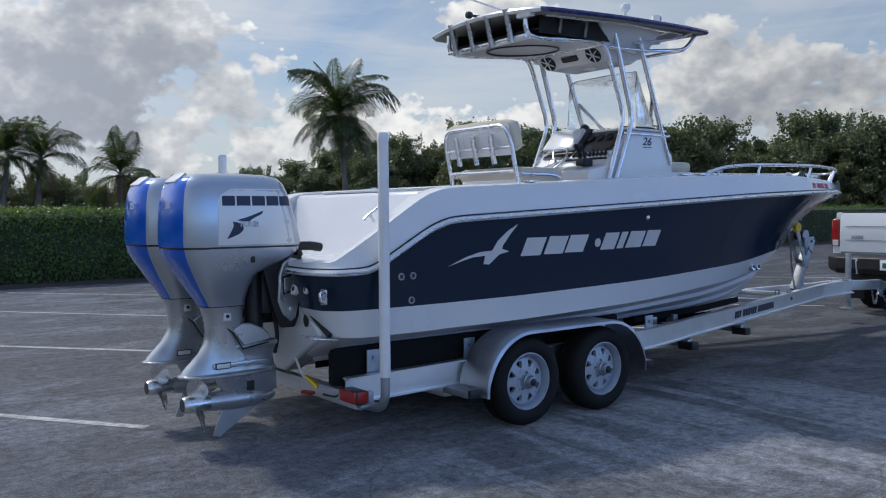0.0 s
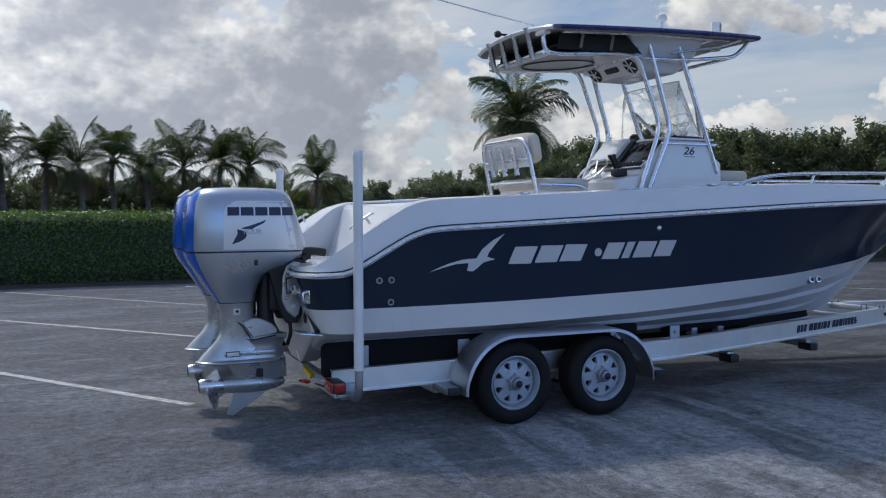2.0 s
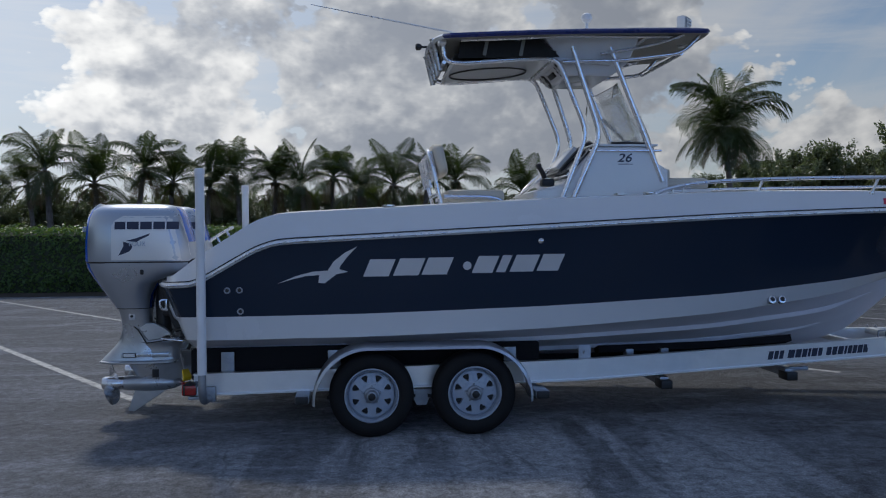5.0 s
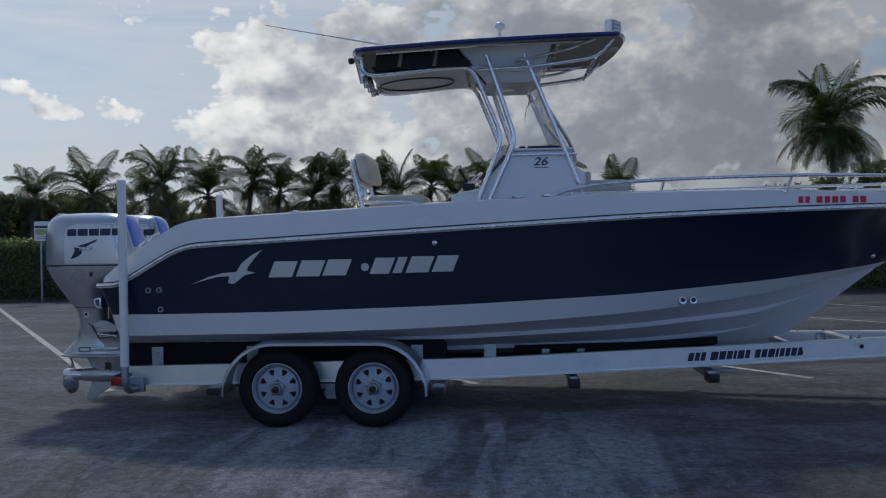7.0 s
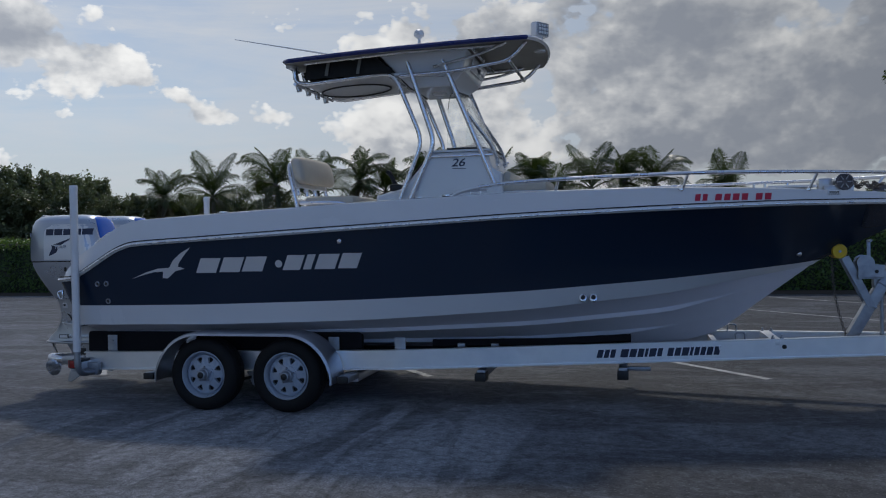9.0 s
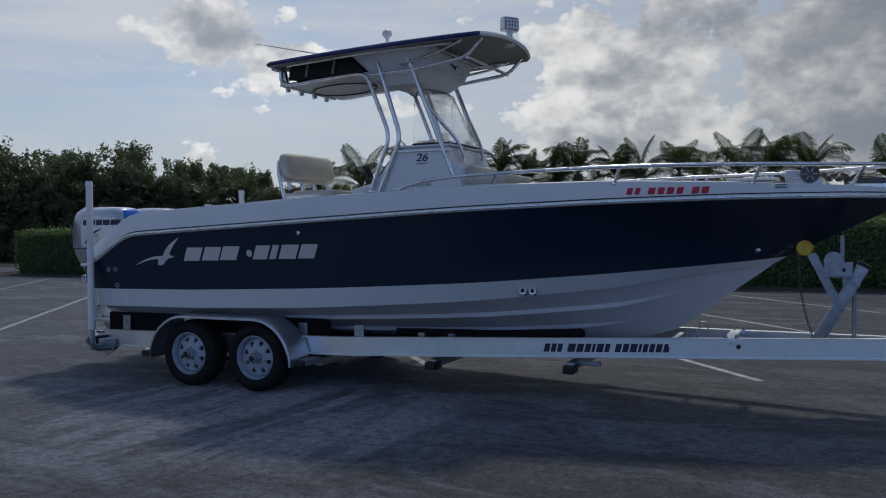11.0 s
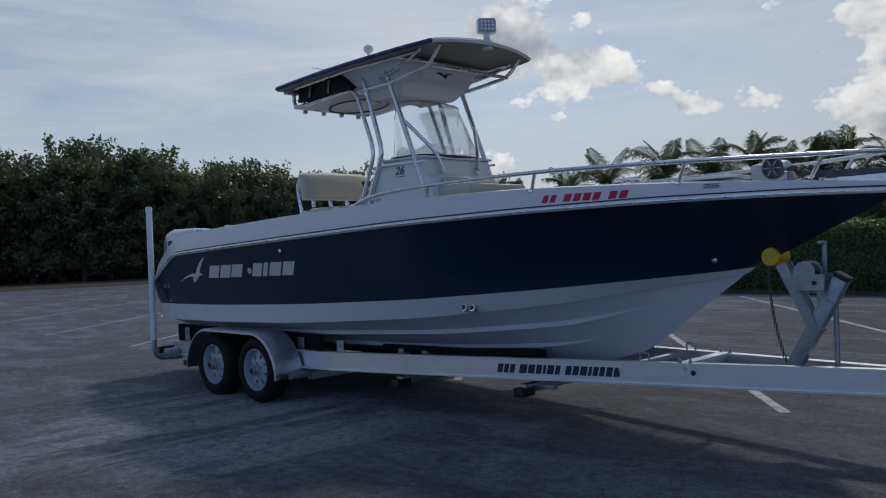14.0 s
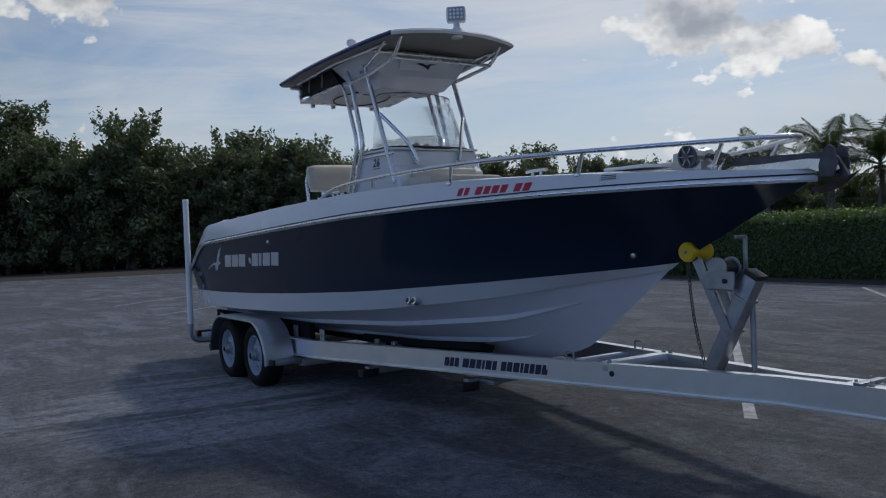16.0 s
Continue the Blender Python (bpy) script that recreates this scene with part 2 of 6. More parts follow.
    flecks = g.node("ShaderNodeTexVoronoi", {"Vector": at, "Scale": 26.0}).outputs["Distance"]
    c = g.mix(g.ramp(flecks, [(0.10, 0.55), (0.20, 0.0)]), c, (0.30, 0.30, 0.30))
    c = g.mix(0.25, c, g.ramp(speck, [(0.05, 0.75), (0.4, 0.35)]), "OVERLAY")
    crack = g.node("ShaderNodeTexVoronoi", {"Vector": g.node("ShaderNodeVectorMath", {0: at, 1: g.node("ShaderNodeTexNoise", {"Vector": at, "Scale": 1.2, "Detail": 5.0}).outputs["Color"]}, operation="ADD").outputs[0], "Scale": 0.42}, feature="DISTANCE_TO_EDGE").outputs["Distance"]
    c = g.mix(g.ramp(crack, [(0.0, 0.55), (0.006, 0.0)]), c, (0.05, 0.05, 0.05))
    h = g.math("ADD", g.math("MULTIPLY", grit, 0.6), g.math("MULTIPLY", speck, -0.5))
    nrm = g.node("ShaderNodeBump", {"Strength": 0.55, "Distance": 0.012, "Height": h}).outputs[0]
    b = g.node("ShaderNodeBsdfPrincipled", {"Base Color": c, "Roughness": g.math("ADD", g.math("MULTIPLY", mid, 0.2), 0.66), "Specular IOR Level": 0.3, "Diffuse Roughness": 1.0, "Normal": nrm})
    g.node("ShaderNodeOutputMaterial", {"Surface": b.outputs[0]})
    return m


def line_mat():
    m = bpy.data.materials.new("worn_line_paint")
    m.use_nodes = True
    g = Graph(m.node_tree)
    at = g.node("ShaderNodeTexCoord").outputs["Object"]
    worn = g.ramp(g.noise(at, 9.0, 8.0, 0.75), [(0.42, 0.0), (0.62, 1.0)])
    c = g.mix(worn, (0.46, 0.46, 0.45), (0.17, 0.172, 0.176))
    c = g.mix(0.3, c, g.ramp(g.noise(at, 80.0, 2.0), [(0.3, 0.2), (0.7, 0.8)]), "OVERLAY")
    b = g.node("ShaderNodeBsdfPrincipled", {"Base Color": c, "Roughness": 0.7})
    g.node("ShaderNodeOutputMaterial", {"Surface": b.outputs[0]})
    return m


def glass_mat(name, tint, rough=0.02, body=0.005):
    m = bpy.data.materials.new(name)
    m.use_nodes = True
    g = Graph(m.node_tree)
    tr = g.node("ShaderNodeBsdfTransparent", {"Color": (*tint, 1)})
    gl = g.node("ShaderNodeBsdfGlossy", {"Color": (1, 1, 1, 1), "Roughness": rough})
    fr = g.node("ShaderNodeFresnel", {"IOR": 1.35})
    s = g.node("ShaderNodeMixShader", {0: g.math("ADD", g.math("MULTIPLY", fr.outputs[0], 0.6), body), 1: tr.outputs[0], 2: gl.outputs[0]})
    g.node("ShaderNodeOutputMaterial", {"Surface": s.outputs[0]})
    return m


GELCOAT = mat("white_gelcoat", (0.70, 0.705, 0.715), 0.20, col2=(0.63, 0.64, 0.655), scale=1.3, amount=0.5, coat=0.5, bump=0.02, bscale=3.0)
# white gelcoat again, its lilac tint standing in for light reflected off the ground
BOTTOM = mat("dull_bounce_gelcoat", (0.70, 0.68, 0.715), 0.36, col2=(0.60, 0.585, 0.61), scale=1.8, amount=0.6, bump=0.03, bscale=5.0)
NAVY = mat("navy_gelcoat", (0.0125, 0.0245, 0.045), 0.12, col2=(0.0145, 0.0265, 0.049), scale=1.0, amount=0.6, coat=0.08, rvar=0.05, spec=0.25)
SILVERTXT = mat("silver_vinyl", (0.62, 0.62, 0.63), 0.38, 0.35, col2=(0.52, 0.52, 0.54))
ALU = mat("brushed_aluminium", (0.80, 0.81, 0.83), 0.32, 0.92, col2=(0.62, 0.64, 0.67), scale=2.5, amount=0.6, bump=0.05, bscale=120)
FENDERPLATE = mat("treadplate_aluminium", (0.48, 0.50, 0.54), 0.32, 0.92, col2=(0.34, 0.36, 0.40), scale=5, amount=0.7, bump=0.35, bscale=45)
TUBE = mat("anodised_tube", (0.80, 0.80, 0.82), 0.22, 0.9, col2=(0.66, 0.67, 0.70), scale=4, amount=0.5)
STEEL = mat("polished_stainless", (0.70, 0.71, 0.73), 0.24, 1.0, col2=(0.6, 0.6, 0.63), scale=6)
GALV = mat("galvanised_steel", (0.40, 0.42, 0.45), 0.42, 0.8, col2=(0.27, 0.29, 0.32), scale=9, amount=0.9, bump=0.06, bscale=40)
RUBBER = mat("tyre_rubber", (0.012, 0.012, 0.013), 0.66, col2=(0.020, 0.0195, 0.019), scale=6, amount=0.6, bump=0.1, bscale=50, spec=0.2)
WHITERIM = mat("white_wheel_paint", (0.34, 0.39, 0.47), 0.26, col2=(0.46, 0.48, 0.51), scale=14, amount=0.5, coat=0.2)
BLACK = mat("black_plastic", (0.012, 0.012, 0.013), 0.42, col2=(0.025, 0.025, 0.026), scale=8)
CARPET = mat("black_bunk_carpet", (0.016, 0.016, 0.018), 0.95, col2=(0.02, 0.02, 0.02), scale=30, bump=0.6, bscale=300, spec=0.1)
PVC = mat("white_pvc", (0.76, 0.77, 0.79), 0.34, col2=(0.64, 0.64, 0.64), scale=5, amount=0.6)
COWL = mat("silver_cowl_paint", (0.44, 0.48, 0.54), 0.26, 0.75, col2=(0.38, 0.42, 0.48), scale=2.0, amount=0.5, coat=0.5)
COWLPANEL = mat("pale_silver_panel", (0.70, 0.70, 0.69), 0.30, 0.1, col2=(0.64, 0.64, 0.64), scale=2.0, coat=0.4)
BLUE = mat("blue_cowl_stripe", (0.006, 0.095, 0.52), 0.18, 0.2, col2=(0.010, 0.14, 0.62), scale=2.0, coat=0.6)
LEGPAINT = mat("silver_leg_paint", (0.52, 0.54, 0.56), 0.26, 0.7, col2=(0.36, 0.37, 0.39), scale=5.0, amount=0.7, bump=0.03, bscale=30)
RED = mat("red_lens", (0.33, 0.008, 0.010), 0.18, col2=(0.22, 0.006, 0.008), scale=12, coat=0.5)
REDTXT = mat("red_vinyl", (0.50, 0.02, 0.055), 0.4)
DARKTXT = mat("dark_vinyl", (0.02, 0.028, 0.06), 0.4)
YELLOW = mat("yellow_polyurethane", (0.78, 0.52, 0.015), 0.35, col2=(0.62, 0.38, 0.01), scale=9)
YELLOWSIGN = mat("faded_yellow_print", (0.42, 0.46, 0.16), 0.5)
BEIGE = mat("beige_vinyl", (0.58, 0.53, 0.44), 0.55, col2=(0.48, 0.43, 0.35), scale=4, bump=0.12, bscale=90)
# cream made darker: the shade under the hardtop is put into its colour
SHADECREAM = mat("shade_darkened_cream", (0.22, 0.215, 0.19), 0.55, col2=(0.18, 0.175, 0.155), scale=2.5, bump=0.05, bscale=50)
TOPEDGE = mat("blue_hardtop_edge", (0.012, 0.022, 0.12), 0.25, col2=(0.016, 0.03, 0.15), coat=0.5)
MESHBAG = mat("black_net", (0.012, 0.012, 0.012), 0.8, col2=(0.03, 0.03, 0.028), scale=20)
DASH = mat("dark_dash_panel", (0.022, 0.020, 0.020), 0.25, col2=(0.05, 0.04, 0.035), scale=3, coat=0.3)
TRUCKPAINT = mat("white_truck_paint", (0.66, 0.68, 0.70), 0.18, col2=(0.60, 0.62, 0.64), scale=1.5, coat=0.6)
ANCHOR = mat("dull_anchor_steel", (0.11, 0.11, 0.125), 0.48, 0.6, col2=(0.07, 0.07, 0.075), scale=12, amount=0.8)
CHAIN = mat("chain_steel", (0.13, 0.125, 0.12), 0.5, 0.8, col2=(0.18, 0.15, 0.125), scale=30, amount=0.8)
SCREEN = glass_mat("clear_acrylic", (0.975, 0.985, 0.985))
TRUNK = mat("palm_bark", (0.20, 0.175, 0.15), 0.9, col2=(0.11, 0.095, 0.08), scale=5, amount=0.9, bump=0.6, bscale=25)
BARK = mat("grey_bark", (0.13, 0.11, 0.09), 0.92, col2=(0.07, 0.06, 0.05), scale=6, amount=0.9, bump=0.6, bscale=30)
FROND = leaf_mat("palm_frond_green", (0.040, 0.062, 0.018), (0.062, 0.085, 0.028), (0.08, 0.12, 0.02), 0.38)
DEADFROND = leaf_mat("dry_palm_frond", (0.16, 0.12, 0.06), (0.10, 0.08, 0.045), (0.12, 0.09, 0.04), 0.6)
LEAF = leaf_mat("mangrove_leaf", (0.105, 0.126, 0.066), (0.165, 0.190, 0.102), (0.19, 0.24, 0.08))
HEDGELEAF = leaf_mat("hedge_leaf", (0.054, 0.108, 0.028), (0.085, 0.155, 0.040), (0.20, 0.32, 0.04))
SOIL = mat("dark_mulch", (0.045, 0.036, 0.028), 0.95, col2=(0.075, 0.06, 0.045), scale=5, bump=0.8, bscale=30)
# dark green that carries the shade inside hedge and wood as colour
SHADEGREEN = mat("shaded_foliage", (0.046, 0.056, 0.032), 0.95, col2=(0.030, 0.038, 0.022), scale=4, bump=0.6, bscale=12)


# ---------------------------------------------------------------- mesh tools
class Shape:
    """Collects the faces of one mesh."""

    def __init__(self):
        self.v, self.f, self.m = [], [], []

    def add(self, verts, faces, m=0):
        o = len(self.v)
        self.v += [tuple(p) for p in verts]
        self.f += [tuple(i + o for i in f) for f in faces]
        self.m += [m] * len(faces)
        return self

    def box(self, c, size, bevel=0.0, rot=None, m=0):
        bm = bmesh.new()
        bmesh.ops.create_cube(bm, size=1.0)
        bmesh.ops.scale(bm, vec=size, verts=bm.verts)
        if bevel:
            bmesh.ops.bevel(bm, geom=bm.edges[:], offset=bevel, segments=2, affect="EDGES", profile=0.6)
        t = Matrix.Translation(c) @ (rot or Matrix())
        bm.verts.ensure_lookup_table()
        vs = [t @ v.co for v in bm.verts]
        fs = [[v.index for v in f.verts] for f in bm.faces]
        bm.free()
        return self.add(vs, fs, m)

    def loft(self, rings, closed=True, caps=True, m=0, mfun=None):
        n = len(rings[0])
        vs = [p for r in rings for p in r]
        fs, ms = [], []
        for i in range(len(rings) - 1):
            for j in range(n if closed else n - 1):
                k = (j + 1) % n
                fs.append((i * n + j, i * n + k, (i + 1) * n + k, (i + 1) * n + j))
                ms.append(mfun(i, j) if mfun else m)
        if caps and closed:
            fs.append(tuple(range(n))[::-1])
            fs.append(tuple((len(rings) - 1) * n + j for j in range(n)))
            ms += [m, m]
        self.add(vs, fs, 0)
        self.m[-len(fs):] = ms
        return self

    def tube(self, pts, r, n=10, caps=True, m=0, squash=None):
        pts = [Vector(p) for p in pts]
        rings, up = [], None
        for i, p in enumerate(pts):
            d = (pts[min(i + 1, len(pts) - 1)] - pts[max(i - 1, 0)]).normalized()
            if up is None:
                up = d.orthogonal().normalized()
            up = (up - d * up.dot(d)).normalized()
            s = d.cross(up)
            rr = r[i] if isinstance(r, (list, tuple)) else r
            rings.append([p + (up * math.cos(a) + s * math.sin(a)) * rr for a in (2 * math.pi * k / n for k in range(n))])
        return self.loft(rings, True, caps, m)

    def lathe(self, prof, t, n=24, m=0, caps=True):
        """prof: (radius, height) pairs, turned about the z axis of the pose t."""
        rings = [[t @ Vector((r * math.cos(2 * math.pi * k / n), r * math.sin(2 * math.pi * k / n), h)) for k in range(n)] for r, h in prof]
        return self.loft(rings, True, caps, m)

    def prism(self, poly, a, b, axis="y", m=0):
        """A polygon in the plane across the axis, pulled from a to b."""
        put = {"y": lambda p, q: (p[0], q, p[1]), "x": lambda p, q: (q, p[0], p[1]), "z": lambda p, q: (p[0], p[1], q)}[axis]
        return self.loft([[put(p, a) for p in poly], [put(p, b) for p in poly]], True, True, m)


def link(name, shape, mats, label="", angle=35, bevel=0.0):
    me = bpy.data.meshes.new(name)
    me.from_pydata(shape.v, [], shape.f)
    for x in (mats if isinstance(mats, (list, tuple)) else [mats]):
        me.materials.append(x)
    if any(shape.m):
        me.polygons.foreach_set("material_index", shape.m)
    bm = bmesh.new()
    bm.from_mesh(me)
    bmesh.ops.recalc_face_normals(bm, faces=bm.faces[:])
    bm.to_mesh(me)
    bm.free()
    me.polygons.foreach_set("use_smooth", [True] * len(me.polygons))
    me.set_sharp_from_angle(angle=radians(angle))
    ob = new(name, me)
    if bevel:
        b = ob.modifiers.new("bevel", "BEVEL")
        b.width, b.segments, b.limit_method, b.angle_limit = bevel, 2, "ANGLE", radians(40)
    if label:
        tagged(ob, label)
    return ob


def part(name, shape, mats, parent, label="", angle=35, bevel=0.0):
    ob = link(name, shape, mats, label, angle, bevel)
    ob.parent = parent
    if parent.parent is None and parent.type == "EMPTY":
        ob.matrix_parent_inverse = parent.matrix_basis.inverted()
    return ob


def thing(name, at, label, category, group="", kind=""):
    ob = new(name)
    ob.empty_display_size = 0.2
    ob.location = at
    return tagged(ob, label, category, group, kind)


def curve(pts, n=6):
    """A smooth line through the points."""
    p = [Vector(q) for q in pts]
    p = [p[0] * 2 - p[1]] + p + [p[-1] * 2 - p[-2]]
    out = []
    for i in range(1, len(p) - 2):
        for k in range(n):
            t = k / n
            a, b, c, d = p[i - 1], p[i], p[i + 1], p[i + 2]
            out.append(0.5 * ((2 * b) + (c - a) * t + (2 * a - 5 * b + 4 * c - d) * t * t + (3 * b - a - 3 * c + d) * t ** 3))
    return out + [p[-2]]


def bend(pts, r=0.06, n=4):
    """Straight runs with rounded corners."""
    p = [Vector(q) for q in pts]
    out = [p[0]]
    for i in range(1, len(p) - 1):
        a = (p[i - 1] - p[i])
        b = (p[i + 1] - p[i])
        ra, rb = min(r, a.length * 0.45), min(r, b.length * 0.45)
        s, e = p[i] + a.normalized() * ra, p[i] + b.normalized() * rb
        out += [s.lerp(p[i], k / n).lerp(p[i].lerp(e, k / n), k / n) for k in range(n + 1)]
    return out + [p[-1]]


def flip(pts):
    return [(p[0], -p[1], p[2]) for p in pts]


def lettering(text, size, m):
    """A mesh of letters lying in the pose m, from the built-in font."""
    cu = bpy.data.curves.new("letters", "FONT")
    cu.body, cu.size, cu.extrude, cu.align_x, cu.align_y, cu.offset = text, size, 0.0015, "CENTER", "CENTER", size * 0.012
    ob = bpy.data.objects.new("letters", cu)
    scene.collection.objects.link(ob)
    me = bpy.data.meshes.new_from_object(ob.evaluated_get(bpy.context.evaluated_depsgraph_get()))
    bpy.data.objects.remove(ob)
    s = Shape()
    s.add([m @ v.co for v in me.vertices], [tuple(p.vertices) for p in me.polygons])
    bpy.data.meshes.remove(me)
    return s


# ---------------------------------------------------------------- the boat
# lines of the hull from the middle of the stern, round the quarter and along the side to the stem
RUB = [(-1.46, 0, 1.215), (-1.46, 0.55, 1.215), (-1.655, 0.60, 1.215), (-1.67, 0.95, 1.215), (-1.585, 1.145, 1.215), (-1.36, 1.23, 1.225), (-0.90, 1.25, 1.49), (-0.72, 1.255, 1.55), (0, 1.27, 1.585), (1.5, 1.29, 1.66),
       (3.0, 1.235, 1.735), (4.2, 1.10, 1.775), (5.2, 0.83, 1.80), (6.05, 0.45, 1.805), (6.60, 0, 1.80)]
BOOT = [(-1.44, 0, 0.955), (-1.44, 0.55, 0.955), (-1.565, 0.60, 0.955), (-1.575, 0.92, 0.955), (-1.50, 1.085, 0.96), (-1.36, 1.16, 0.966), (-0.90, 1.19, 0.97), (-0.72, 1.20, 0.972), (0, 1.215, 0.98), (1.5, 1.20, 1.02),
        (3.0, 1.06, 1.085), (4.2, 0.74, 1.17), (4.95, 0.38, 1.235), (5.35, 0.14, 1.272), (5.57, 0, 1.30)]
CHINE = [(-1.43, 0, 0.79), (-1.43, 0.55, 0.79), (-1.49, 0.62, 0.79), (-1.50, 0.90, 0.79), (-1.46, 1.03, 0.79), (-1.36, 1.115, 0.792), (-0.90, 1.14, 0.795), (-0.72, 1.148, 0.80), (0, 1.16, 0.805), (1.5, 1.135, 0.845),
         (3.0, 0.965, 0.93), (4.2, 0.615, 1.05), (4.90, 0.27, 1.165), (5.25, 0.10, 1.22), (5.50, 0, 1.265)]
KEEL = [(-1.43, 0, 0.42), (-1.43, 0, 0.42), (-1.44, 0, 0.42), (-1.45, 0, 0.42), (-1.44, 0, 0.42), (-1.36, 0, 0.42), (-0.90, 0, 0.42), (-0.72, 0, 0.42), (0, 0, 0.42), (1.5, 0, 0.42),
        (3.0, 0, 0.425), (4.1, 0, 0.475), (4.66, 0, 0.63), (5.05, 0, 0.93), (5.42, 0, 1.20)]
SHEER_Z = [1.275, 1.275, 1.275, 1.275, 1.28, 1.43, 1.72, 1.775, 1.81, 1.885, 1.94, 1.95, 1.925, 1.89, 1.855]
INNER = [(-1.36, 0), (-1.36, 0.48), (-1.46, 0.66), (-1.48, 0.74), (-1.42, 0.81), (-1.22, 0.90), (-0.86, 0.95), (-0.70, 0.96), (0, 0.99), (1.5, 1.01), (3.0, 0.98), (4.2, 0.84), (5.1, 0.58), (5.75, 0.26), (6.15, 0)]
STEP = 8


def fair(pts, passes=4):
    a = np.array(pts, float)
    t = np.linspace(0, len(a) - 1, (len(a) - 1) * STEP + 1)
    b = np.stack([np.interp(t, np.arange(len(a)), a[:, i]) for i in range(3)], 1)
    for _ in range(passes):
        b[1:-1] = b[:-2] * 0.25 + b[1:-1] * 0.5 + b[2:] * 0.25
    return b


rub, boot, chine, keel = fair(RUB), fair(BOOT), fair(CHINE), fair(KEEL)
sheer = fair([(p[0] + 0.02 * (i < 5), p[1] - 0.055 * (p[1] > 0), z) for i, (p, z) in enumerate(zip(RUB, SHEER_Z))])
inner = fair([(x, y, z) for (x, y), z in zip(INNER, SHEER_Z)])
COUNT = len(rub)
bow_share = np.clip((rub[:, 0] - 1.0) / 5.0, 0, 1)[:, None]


def side_row(f):
    """A line of the topsides between the boot stripe (0) and the rub rail (1), hollowed towards the bow."""
    row = boot + (rub - boot) * f
    power = 1.0 + 0.95 * bow_share
    row[:, 1:2] = boot[:, 1:2] + (rub[:, 1:2] - boot[:, 1:2]) * f ** power
    return row


SIDE_ROWS = [side_row(f) for f in np.linspace(0, 1, 9)]


def both_sides(rows):
    """A sheet over the rows, on both sides of the boat."""
    s = Shape()
    for sign in (-1, 1):
        s.loft([[(p[0], sign * p[1], p[2]) for p in r] for r in rows], False, False)
    return s


def side_y(x, z):
    """The half breadth of the boat's side at a place along and up, from the rows."""
    best = []
    for r in SIDE_ROWS:
        q = r[4 * STEP:]
        best.append((np.interp(x, q[:, 0], q[:, 2]), np.interp(x, q[:, 0], q[:, 1])))
    best = np.array(best)
    return float(np.interp(z, best[:, 0], best[:, 1]))


def band_y(x, z):
    """The same for the white band above the rub rail."""
    q, g = rub[4 * STEP:], sheer[4 * STEP:]
    a = (np.interp(x, q[:, 0], q[:, 2]), np.interp(x, q[:, 0], q[:, 1]))
    b = (np.interp(x, g[:, 0], g[:, 2]), np.interp(x, g[:, 0], g[:, 1]))
    return float(a[1] + (b[1] - a[1]) * (z - a[0]) / (b[0] - a[0]))


def decal(polys, depth=0.003, surf=side_y, sign=-1):
    """Flat shapes laid on the boat's side, as thin film that follows it."""
    s = Shape()
    for poly in polys:
        top = [(x, sign * (surf(x, z) + depth), z) for x, z in poly]
        low = [(x, sign * (surf(x, z) - 0.002), z) for x, z in poly]
        s.loft([low, top])
    return s


def slant(x, z, w, h, lean=0.35):
    return [(x, z), (x + w, z), (x + w + h * lean, z + h), (x + h * lean, z + h)]


